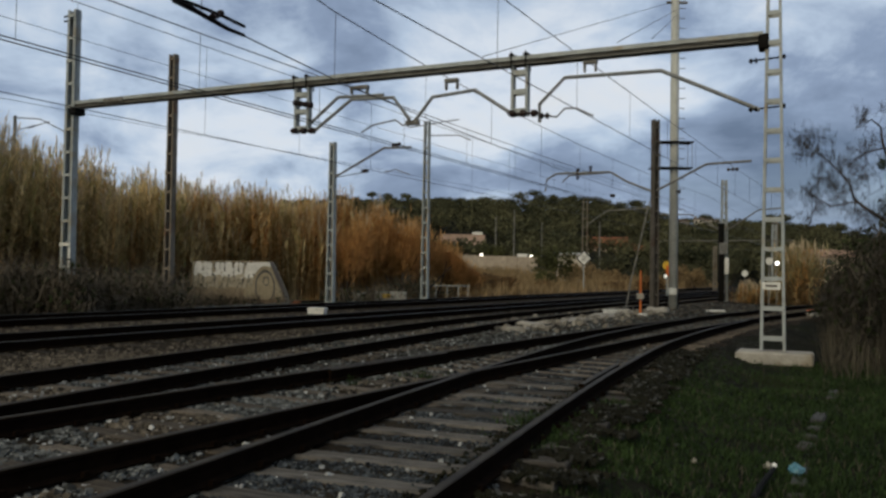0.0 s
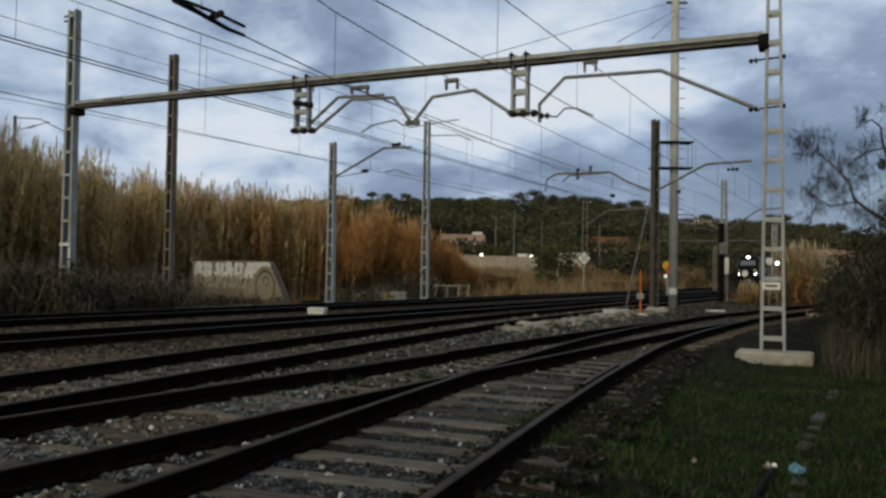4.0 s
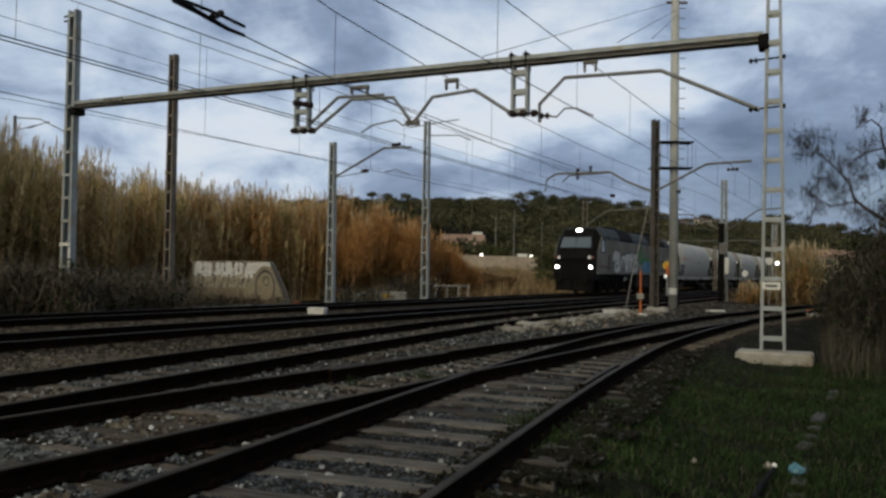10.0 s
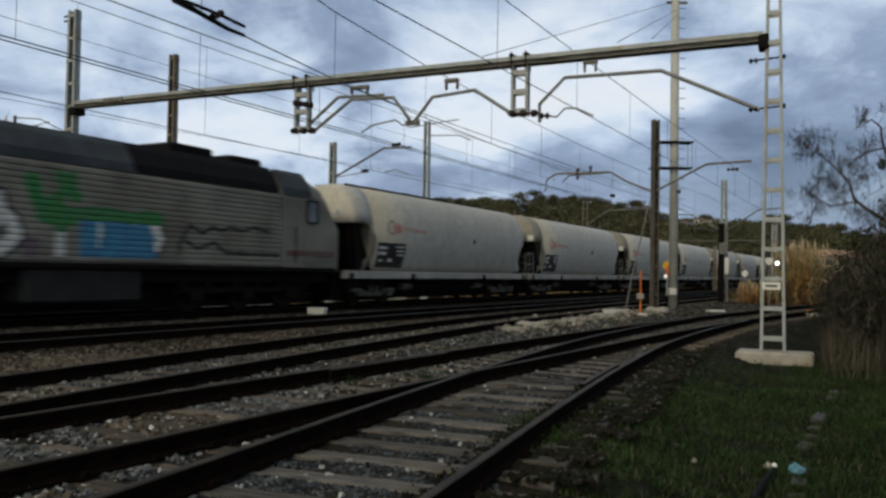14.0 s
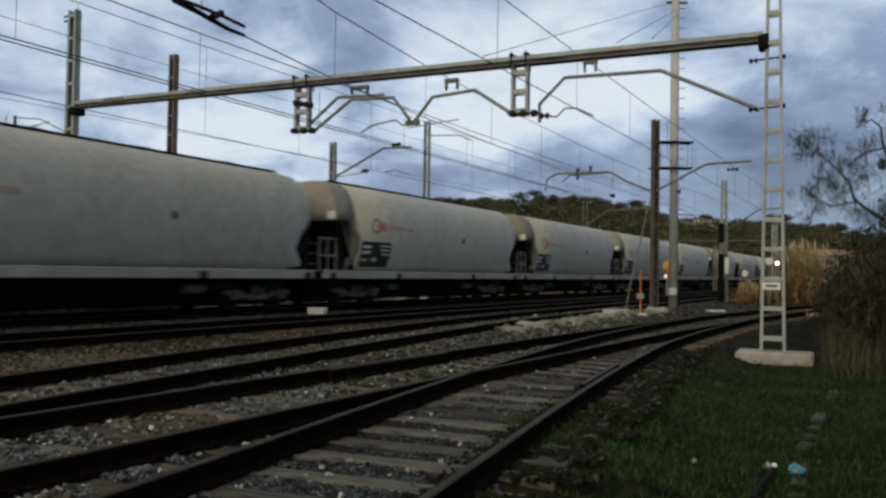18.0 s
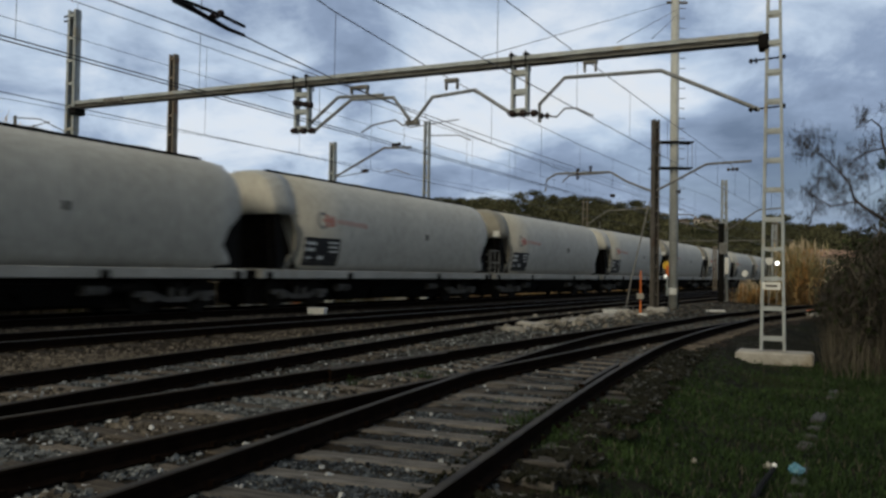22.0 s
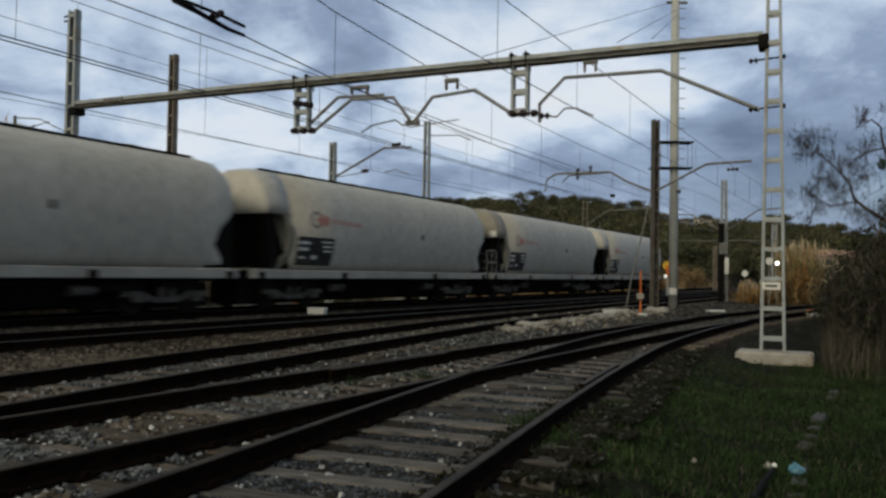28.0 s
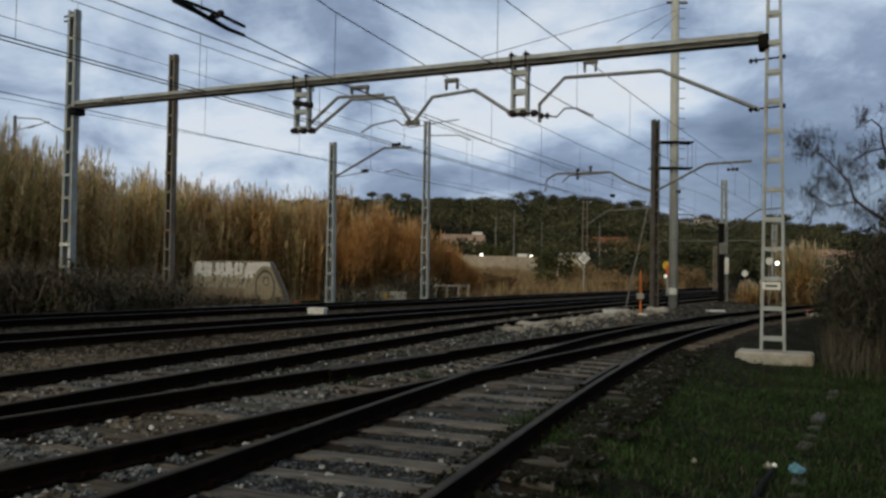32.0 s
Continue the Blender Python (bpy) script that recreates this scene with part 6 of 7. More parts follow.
SHRUBC = mat("russet_shrub", (0.15, 0.085, 0.035), (0.09, 0.06, 0.03), 0.9, scale=0.4, fine=3, bump=0, island=0.4)
BUSHR = mat("russet_bush_leaf", (0.64, 0.375, 0.155), (0.44, 0.235, 0.09), 0.9, scale=0.5, fine=3, bump=0, island=0.5, spec=0.03, through_light=0.35)
for i, (s_, o_, w, h) in enumerate(((26.6, -13.4, 4.0, 5.6), (28.6, -12.7, 4.0, 6.0), (30.4, -12.1, 4.0, 5.8), (32.0, -11.5, 3.6, 5.3), (33.6, -10.9, 3.4, 4.6), (35.2, -10.5, 2.8, 3.5), (36.4, -10.2, 2.2, 2.4))):
    p = main_line(s_, o_)
    make_shrub(p.x, p.y, w, h, 4600, 0.15, BUSHR, "feathery russet brown bush at the end of the reeds", 300 + i, True)
TAWNY = mat("tawny_scrub", (0.24, 0.165, 0.085), (0.15, 0.105, 0.055), 0.9, scale=0.4, fine=3, bump=0, island=0.4)
OLIVE = mat("olive_leaf", (0.075, 0.075, 0.025), (0.04, 0.045, 0.017), 0.85, scale=0.5, fine=3, bump=0, island=0.5)
for i, (x, y, w, h, m_, lab) in enumerate((
        (13.3, 96, 6.0, 5.6, OLIVE, "rounded olive green shrub in the dry field"),
        (11.8, 92, 3.0, 2.6, OLIVE, "small olive green shrub in the dry field"),
        (24.5, 118, 7.0, 5.2, PINE, "dark evergreen shrub below the hill"),
        (29.5, 116, 7.0, 5.5, PINE, "dark evergreen shrub below the hill"),
        (35.5, 118, 7.0, 5.6, PINE, "dark evergreen shrub below the hill"),
        (42.5, 122, 7.0, 6.6, PINE, "dark evergreen shrub below the hill"),
        (49.0, 124, 7.0, 6.2, PINE, "dark evergreen shrub below the hill"),
        (56.0, 124, 8.0, 7.0, PINE, "dark evergreen shrub below the hill"),
        (21.5, 100, 3.6, 2.2, SHRUBC, "russet scrub in the dry field"),
        (26.0, 101, 3.0, 2.0, SHRUBC, "russet scrub in the dry field"),
        (16.2, 105, 4.2, 3.6, TAWNY, "tawny scrub before the low shed"),
        (19.0, 106, 4.4, 3.7, TAWNY, "tawny scrub before the low shed"),
        (21.6, 108, 3.8, 3.2, TAWNY, "tawny scrub before the low shed"),
        (31.0, 107, 3.4, 4.2, TAWNY, "tawny canes beside the far curve"),
        (33.2, 108, 3.2, 3.6, TAWNY, "tawny canes beside the far curve"),
        (20.0, 80, 3.2, 1.9, SHRUBC, "russet scrub in the dry field"),
        (17.4, 84, 2.8, 1.6, SHRUBC, "russet scrub in the dry field"),
        (23.4, 90, 3.4, 2.1, SHRUBC, "russet scrub in the dry field"),
        (4.4, 80, 2.8, 1.9, SHRUBC, "russet scrub in the dry field"),
        (7.0, 83, 3.0, 1.6, SHRUBC, "russet scrub in the dry field"),
        (9.6, 78, 2.6, 1.3, SHRUBC, "russet scrub in the dry field"),
        (2.5, 60, 2.4, 1.9, SHRUBC, "russet scrub beside the reeds"),
        (4.6, 62, 2.2, 1.5, SHRUBC, "russet scrub beside the reeds"),
        (1.0, 57, 2.6, 2.6, SHRUBC, "russet scrub beside the reeds"),
        (8.0, 136, 5.0, 5.2, OLIVE, "bare brownish tree top behind the wall"),
        (6.0, 150, 8.0, 3.0, PINE, "dark evergreen shrub behind the wall"),
        (-2.0, 150, 8.0, 3.2, PINE, "dark evergreen shrub behind the wall"),
        (16.0, 160, 9.0, 5.4, PINE, "dark evergreen shrub behind the wall"),
        (26.0, 170, 10.0, 6.0, PINE, "dark evergreen shrub behind the wall"), (40.0, 200, 9.0, 8.5, PINE, "dark evergreen tree before the terracotta roofs"), (47.0, 204, 9.0, 8.0, PINE, "dark evergreen tree before the terracotta roofs"), (53.5, 202, 9.0, 8.0, PINE, "dark evergreen tree before the terracotta roofs"))):
    make_shrub(x, y, w, h, 1800, 0.24 if y > 80 else 0.2, m_, lab, 100 + i)


def make_forest():
    """Wooded hillside: crowns of pines, thick below and standing free along the ridge."""
    rng = random.Random(77)
    ms = Mesh()
    for _ in range(1500):
        y = rng.uniform(190, 408)
        r = rng.uniform(-0.2, 0.66)
        x = r * y
        z = ground_z(x, y)
        w = rng.uniform(3.0, 5.2)
        h = rng.uniform(3.5, 6.5)
        if (205 < y < 262 and (-6 < x < 16 or 38 < x < 62)) or (345 < y < 405 and 0.285 < r < 0.35):
            continue
        leaf_cloud(ms, (x, y, z + h * 0.72), w, w, h * 0.5, 150, 0.78, rng, 0.45)
    for _ in range(70):
        r = rng.uniform(-0.16, 0.6)
        y = rng.uniform(418, 436)
        x = r * y
        z = ground_z(x, y)
        h = rng.uniform(5.0, 10.0)
        w = rng.uniform(3.2, 6.4)
        leaf_cloud(ms, (x, y, z + h), w, w, w * 0.42, 420, 0.7, rng, 0.2)
        ms.tube([(x, y, z), (x, y, z + h)], 0.35, 5, 0.2)
    lone("pine_wood", ms, PINE, "dark wood of umbrella pines covering the hill", "wood", kind="stuff")


make_forest()


# ---- loose ballast ----
SHAPES = []
for seed in range(40):
    rs = random.Random(700 + seed)
    turn = Euler((rs.uniform(0, 6), rs.uniform(0, 6), rs.uniform(0, 6))).to_matrix()
    k = (rs.uniform(0.7, 1.15), rs.uniform(0.55, 0.9), rs.uniform(0.4, 0.7))
    SHAPES.append([turn @ Vector((x * k[0] * rs.uniform(0.6, 1), y * k[1] * rs.uniform(0.6, 1), z * k[2] * rs.uniform(0.6, 1))) for z in (-1, 1) for y in (-1, 1) for x in (-1, 1)])
FACES = [(0, 2, 3, 1), (4, 5, 7, 6), (0, 1, 5, 4), (2, 6, 7, 3), (0, 4, 6, 2), (1, 3, 7, 5)]


def pebble(ms, x, y, z, r, rng):
    """One broken stone: a skewed, turned block."""
    ms.add([(x + v.x * r, y + v.y * r, z + v.z * r * 0.8) for v in rng.choice(SHAPES)], FACES)


def make_stones():
    rng = random.Random(9)
    ms = Mesh()
    lines = [(k, LINE[k]) for k in "ABC"]
    n = 0
    while n < 52000:
        y = 3.6 + 26 * rng.random() ** 1.9
        x = rng.uniform(-0.62 * y - 0.3, 0.55 * y + 0.5)
        o = (Vector((x, y, 0)) - TO).dot(TN)
        e = EDGE.get(round(y * 2), 0.0)
        if o < -6.5 or x > e - 0.95 + rng.uniform(-0.3, 0.2):
            continue
        patch = 0.45 + 0.9 * noise.noise((x * 0.5, y * 0.5, 12))
        if to_line("C", x, y) < -1.4:
            patch -= 0.15
        if rng.random() > patch + 0.2:
            continue
        in_a = abs(to_line("A", x, y)) < 1.5 and y < 15
        r = rng.uniform(0.012, 0.032) * (1.6 if rng.random() < 0.07 else 1.0) * (1 + 0.012 * y)
        if in_a:
            r *= 0.72
        if any(abs((x - a) * c + (y - b) * d) < 0.125 for a, b, c, d in TIES[round(x * 2), round(y * 2)]) and rng.random() < (0.955 if in_a else 0.94):
            continue
        z = bed_z(x, y) + r * (0.15 if not in_a else -0.1)
        ms.slot = 3 if in_a and rng.random() < 0.85 else 1 if to_line("C", x, y) < -1.2 or noise.noise((x * 0.6, y * 0.6, 8)) > 0.25 else 0
        if y > 10.5 and x > -3.0 and not in_a and rng.random() < 0.4:
            ms.slot = 2
        pebble(ms, x, y, z, r, rng)
        n += 1
    # small bluish stones packed between the sleepers of the nearest siding
    n = 0
    while n < 11000:
        y = 3.6 + 11.5 * rng.random() ** 1.4
        p = min(LINE["A"], key=lambda q: abs(q.y - y))
        d = rng.uniform(-0.8, 0.95)
        x = p.x + d * 1.06
        n += 1
        if any(abs((x - a) * c + (y - b) * e) < 0.118 for a, b, c, e in TIES[round(x * 2), round(y * 2)]) and rng.random() < 0.97:
            continue
        r = rng.uniform(0.009, 0.02)
        ms.slot = 3 if rng.random() < 0.93 else 0
        pebble(ms, x, y, bed_z(x, y) + r * 0.3, r, rng)
    for _ in range(4500):
        y = rng.uniform(-8, 3.7)
        x = rng.uniform(-0.5 * y - 9, 3)
        o = (Vector((x, y, 0)) - TO).dot(TN)
        if o < -6.5 or x > EDGE.get(round(y * 2), 0.0) - 1.0:
            continue
        if any(abs((x - a) * c + (y - b) * d) < 0.1 for a, b, c, d in TIES[round(x * 2), round(y * 2)]):
            continue
        r = rng.uniform(0.012, 0.034)
        ms.slot = 1 if to_line("C", x, y) < -1.2 else 0
        pebble(ms, x, y, bed_z(x, y) + r * 0.15, r, rng)
    for _ in range(6000):
        p = main_line(rng.uniform(8, 34), rng.uniform(2.2, 12.5))
        if p.y < 27 or p.x > EDGE.get(round(p.y * 2), 99.0) - 0.5:
            continue
        r = rng.uniform(0.025, 0.06)
        ms.slot = (1, 2, 2, 0)[rng.randint(0, 3)]
        pebble(ms, p.x, p.y, bed_z(p.x, p.y) + r * 0.2, r, rng)
    ms.slot = 0
    for _ in range(8000):
        y = 4.0 + 22 * rng.random() ** 1.5
        x = EDGE.get(round(y * 2), 0.0) - 0.9 + abs(rng.gauss(0, 1.0))
        r = rng.uniform(0.006, 0.017) * (1 + 0.02 * y)
        z = ground_z(x, y) + r * 0.2
        ms.slot = 2
        pebble(ms, x, y, z, r, rng)
    for _ in range(5200):
        y = 3.8 + 13 * rng.random() ** 1.3
        d = rng.uniform(0.93, 1.62)
        p = min(LINE["A"], key=lambda q: abs(q.y - y))
        x = p.x + d * 1.07
        if noise.noise((x * 1.7, y * 1.7, 31)) < -0.12:
            continue
        r = rng.uniform(0.014, 0.045)
        ms.slot = 4 if rng.random() < 0.8 else 2
        pebble(ms, x, y, -0.178 + r * 0.2, r, rng)
    for _ in range(1500):
        y = 3.8 + 9 * rng.random() ** 1.2
        p = min(LINE["A"], key=lambda q: abs(q.y - y))
        r = rng.uniform(0.012, 0.03)
        ms.slot = 4 if rng.random() < 0.85 else 3
        pebble(ms, p.x + rng.triangular(0.42, 0.84, 0.8) * 1.07, y, -0.172 + r * 0.2, r, rng)
    ms.slot = 0
    lone("ballast_stones", ms, [STONE, BROWNST, GRIT, BLUEST, EARTH], "loose grey ballast stones between the sleepers", "stones", kind="stuff")
    ms = Mesh()
    for _ in range(3300):
        y = 4.0 + 22 * rng.random() ** 1.8
        x = rng.uniform(-0.6 * y, 0.5 * y)
        e = EDGE.get(round(y * 2), 0.0)
        if x > e - 1.0 or to_line("C", x, y) < -1.2 or (abs(to_line("A", x, y)) < 1.5 and rng.random() < 0.75):
            continue
        r = rng.uniform(0.012, 0.03) * (1 + 0.012 * y)
        z = bed_z(x, y) + r * 0.5
        pebble(ms, x, y, z, r, rng)
    lone("ballast_stones", ms, PALEST, "scattered whitish stones on the ballast", "stones", kind="stuff")
    # pale stones along the foot of the thicket
    ms = Mesh()
    for _ in range(900):
        s, o = rng.uniform(-12, 14), rng.gauss(-7.0, 0.35)
        p = main_line(s, o)
        r = rng.uniform(0.05, 0.13)
        pebble(ms, p.x, p.y, -0.2, r, rng)
    lone("ballast_stones", ms, STONE, "pale stones at the edge of the ballast", "stones", kind="stuff")


make_stones()


def rock(x, y, z, w, d, h, seed, turn=0.0):
    """A broken slab of concrete."""
    rng = random.Random(seed)
    ms = Mesh()
    n = 9
    rings = []
    for zz, k in ((0, 1.0), (h * 0.6, 0.97), (h, 0.82)):
        rings.append([Vector((w / 2 * k * math.cos(a) * rng.uniform(0.68, 1.12), d / 2 * k * math.sin(a) * rng.uniform(0.68, 1.12), zz + rng.uniform(-0.05, 0.04))) for a in (2 * math.pi * i / n for i in range(n))])
    ms.loft(rings)
    return ms, pose(x, y, z, 0, 0, turn)


PALE = mat("pale_rubble", (0.37, 0.345, 0.30), (0.22, 0.20, 0.17), 0.9, scale=2, fine=30, bump=0.5)
for i, (x, y, w, d, h) in enumerate(((2.6, 23.2, 1.3, 1.0, 0.30), (3.6, 25.6, 1.8, 1.2, 0.22), (4.5, 27.2, 2.0, 1.2, 0.2), (5.6, 29.3, 2.0, 1.3, 0.22), (6.2, 31.0, 1.5, 1.2, 0.26), (6.9, 32.0, 1.4, 1.0, 0.32), (7.6, 34.8, 1.6, 1.0, 0.3), (9.0, 34.0, 1.4, 0.9, 0.35), (1.9, 21.8, 1.0, 0.8, 0.2), (14.8, 33.0, 1.1, 0.7, 0.25))):
    ms, m = rock(x, y, -0.3, w * 1.25, d * 1.2, h * 0.85, 40 + i, 60)
    lone("rubble_slab", ms, PALE, "pale broken slab of rubble between the tracks", "rubble", "rubble slabs", m=m)

RUBB = mat("dusty_rubble", (0.23, 0.21, 0.18), (0.11, 0.098, 0.082), 0.9, scale=2, fine=30, bump=0.4, island=0.45, spec=0.04)
ms = Mesh()
rngr = random.Random(88)
for _ in range(420):
    k = rngr.random()
    x, y = 1.6 + 6.6 * k + rngr.gauss(0, 0.6), 21.3 + 13.0 * k + rngr.gauss(0, 0.8)
    pebble(ms, x, y, -0.2 + rngr.uniform(0, 0.06), rngr.uniform(0.04, 0.14), rngr)
lone("rubble_stones", ms, RUBB, "pale broken rubble heaped along the slabs", "rubble", kind="stuff")

# ---- concrete abutment with graffiti ----
GRIME = mat("abutment_concrete", (0.24, 0.195, 0.14), (0.14, 0.11, 0.075), 0.9, scale=1.3, fine=16, bump=0.4, spots=(0.13, 0.09, 0.06))


PAINTB = mat("stained_spray", (0.36, 0.32, 0.25), (0.25, 0.22, 0.165), 0.8, scale=3, fine=20, bump=0)


SPRAYD = mat("dark_outline_spray", (0.10, 0.095, 0.09), (0.06, 0.056, 0.05), 0.8, scale=3, fine=20, bump=0)
PAINTY = mat("cream_spray", (0.30, 0.255, 0.18), (0.21, 0.175, 0.12), 0.8, scale=3, fine=20, bump=0)


def make_abutment():
    t = thing("concrete_abutment", "weathered concrete abutment covered in white graffiti", "abutment", pose(-11.3, 37.0, -0.45, 0, 0, 2))
    prof = [(-0.1, 0.0), (4.25, 0.0), (4.05, 0.7), (3.4, 2.1), (3.3, 2.15), (2.5, 2.16), (1.2, 2.13), (0.1, 2.14), (-0.1, 0.85)]
    ms = Mesh().loft([[Vector((x, y, z)) for x, z in prof] for y in (0.0, 1.6)])
    part("block", ms, GRIME, t)
    rng = random.Random(3)
    # fat uneven letters drawn by crossing strokes, white above and stained below, with dark outlines
    strokes = []
    for i in range(6):
        x = 0.12 + i * 0.45
        a, b = rng.uniform(-0.05, 0.08), rng.uniform(-0.05, 0.08)
        strokes += [(x + a, 0.98, x + 0.06 + b, 2.0), (x + 0.26 + b, 1.0 + rng.uniform(0, 0.25), x + 0.22 + a, 1.98)]
        strokes.append((x, rng.uniform(1.2, 1.9), x + 0.3, rng.uniform(1.2, 1.9)))
    nx, nz, c = 126, 40, 0.033
    spots = {m_: Mesh() for m_ in ("white", "stained", "dark", "cream")}
    for i in range(nx):
        for k in range(nz):
            x, z = 0.02 + i * c, 0.42 + k * c * 1.3
            if x > 3.42 + (2.1 - z) * 0.42 or z > 2.08 or x < 0.02:
                continue
            wob = 0.05 * noise.noise((x * 5, z * 5, 2))
            d = min(seg_dist(x, z, *q) for q in strokes) + wob
            loop = abs(math.hypot((x - 3.25) / 0.42, (z - 0.95) / 0.72) - 1.0)
            eye = math.hypot((x - 3.3) / 0.13, (z - 1.22) / 0.2)
            use = None
            if loop < 0.09 or 0.8 < eye < 1.15:
                use = "dark"
            elif loop < 0.34 or (math.hypot((x - 3.25) / 0.42, (z - 0.95) / 0.72) < 1 and z < 1.4):
                use = "cream"
            elif 2.62 < x < 3.75 - (z - 1.5) * 0.5 and z > 1.52 + wob * 3:
                use = "white" if d > -9 and noise.noise((x * 3, z * 6, 5)) > -0.45 else "stained"
            elif x < 2.75 and z > 0.9 + wob:
                if d < 0.085:
                    use = "white" if z + wob * 4 + 0.25 * noise.noise((x * 2.2, z * 2, 8)) > 1.42 else "stained"
                elif d < 0.125 and noise.noise((x * 4, z * 4, 11)) > -0.25:
                    use = "dark"
                else:
                    use = "stained" if noise.noise((x * 3, z * 3, 14)) > -0.1 else "cream"
            elif x > 3.5 and 0.45 < z < 0.8 and noise.noise((x * 4, z * 6, 3)) > 0.05:
                use = "dark"
            elif x > 2.3 and noise.noise((x * 1.5, z * 1.5, 17)) > -0.2:
                use = "cream"
            if use:
                spots[use].add([(x, -0.008, z), (x + c, -0.008, z), (x + c, -0.008, z + c * 1.3), (x, -0.008, z + c * 1.3)], [(0, 1, 2, 3)])
    for use, m_, lab in (("white", PAINTW, "whitish sprayed letters"), ("stained", PAINTB, "stained lower halves of the sprayed letters"), ("dark", SPRAYD, "dark sprayed outlines"), ("cream", PAINTY, "cream sprayed ground")):
        tagged(part("graffiti_stroke", spots[use], m_, t, lab), kind="stuff")


make_abutment()

# ---- small trackside things ----
ORANGE = mat("orange_paint", (0.62, 0.16, 0.03), (0.42, 0.11, 0.03), 0.6, scale=3, fine=30, bump=0.1)
YELLOW = mat("yellow_paint", (0.70, 0.45, 0.04), (0.5, 0.32, 0.04), 0.6, scale=3, fine=30, bump=0.1)
GREYB = mat("grey_cabinet", (0.33, 0.34, 0.33), (0.22, 0.22, 0.21), 0.6, scale=3, fine=30, bump=0.1, spots=(0.18, 0.16, 0.13))
BLUEP = mat("pale_blue_plastic", (0.055, 0.17, 0.24), (0.14, 0.28, 0.35), 0.35, scale=9, fine=40, bump=0.2)


def small_box(name, label, cat, x, y, z, w, d, h, material, turn=0.0, lid=True, group=""):
    t = thing(name, label, cat, pose(x, y, z, 0, 0, turn), group)
    part("body", Mesh().box(-w / 2, w / 2, -d / 2, d / 2, 0, h, ch=0.02), material, t)
    if lid:
        part("lid", Mesh().box(-w / 2 - 0.02, w / 2 + 0.02, -d / 2 - 0.02, d / 2 + 0.02, h + 0.002, h + 0.06, ch=0.015), material, t)
    return t


CHEST = main_line(7.14, -0.55)
small_box("cable_chest", "white concrete cable chest beside the rail", "box", CHEST.x, CHEST.y, -0.12, 0.54, 0.34, 0.16, WHITE, -10)
small_box("cabinet", "small grey trackside cabinet", "cabinet", -4.75, 46.9, -0.45, 0.7, 0.5, 0.5, GREYB)
bx = small_box("cabinet", "low wide grey trackside cabinet with a yellow plate", "cabinet", -3.0, 47.6, -0.45, 1.8, 0.7, 0.56, GREYB)
part("plate", Mesh().box(-0.45, 0.0, -0.37, -0.352, 0.24, 0.48), YELLOW, bx, "yellow plate")
small_box("cable_chest", "white cable chest on the rubble", "box", 6.2, 30.3, -0.17, 0.42, 0.3, 0.14, WHITE, 10)
small_box("cable_chest", "white cable chest by the dark post", "box", 11.75, 35.2, -0.38, 0.66, 0.4, 0.2, WHITE, 0)
small_box("cable_chest", "small white lump beside the turnout", "box", 7.4, 30.2, -0.2, 0.3, 0.2, 0.12, WHITE, 30, False)
o = Mesh().tube([(0, 0, 0), (0.2, 0.05, 0.1), (0.45, 0.0, 0.06)], 0.1, 8)
lone("fallen_barrier", o, ORANGE, "orange plastic barrier lying by the abutment", "barrier", m=pose(-7.3, 39.5, -0.36))


lone("orange_tile", Mesh().box(-0.22, 0.22, -0.12, 0.12, 0.0, 0.12, ch=0.02), ORANGE, "broken orange block lying beside the curve", "rubble", m=pose(16.95, 37.5, ground_z(16.95, 37.5) + 0.01, 0, 0, 12))


def make_orange_post():
    t = thing("marker_post", "thin orange marker post with a pale box", "post", pose(7.62, 31.5, -0.3))
    part("post", Mesh().tube([(0, 0, 0), (0, 0, 1.8)], 0.045, 8, 0.03), ORANGE, t)
    part("box", Mesh().box(-0.13, 0.1, -0.12, 0.1, 0.7, 0.93, ch=0.02), PALE, t, "pale box")


make_orange_post()


def make_diamond():
    t = thing("diamond_sign", "white diamond board on a post beside the field", "sign", pose(12.05, 70.0, -0.6))
    part("post", Mesh().tube([(0, 0, 0), (0, 0, 3.6)], 0.05, 8), GALV, t)
    for k, y, m_ in ((0.68, -0.06, DARK), (0.57, -0.085, WHITE)):
        r = [(0, k), (k, 0), (0, -k), (-k, 0)]
        ms = Mesh().loft([[Vector((a, yy, 3.35 + b)) for a, b in r] for yy in (y, y - 0.02)])
        part("board" if m_ is WHITE else "rim", ms, m_, t)
    for i in range(3):
        part("mark", Mesh().box(-0.22, 0.22, -0.115, -0.108, 3.17 + i * 0.16, 3.23 + i * 0.16), DULL, t)


make_diamond()


def make_dwarf_signal():
    t = thing("track_signal", "small signal with a yellow disc and an orange board", "signal", pose(16.45, 60.0, -0.4))
    part("post", Mesh().tube([(0, 0, 0), (0, 0, 2.8)], 0.05, 8), GALV, t)
    part("board", Mesh().disc((-0.06, -0.08, 2.5), (0, 1, 0), 0.3, 0.04, 14), YELLOW, t, "yellow disc")
    part("board", Mesh().box(-0.12, 0.26, -0.14, -0.105, 1.72, 2.5, ch=0.02), ORANGE, t, "orange board")
    part("lamp", Mesh().disc((-0.15, -0.12, 1.72), (0, 1, 0), 0.12, 0.05), TAIL, t)


make_dwarf_signal()


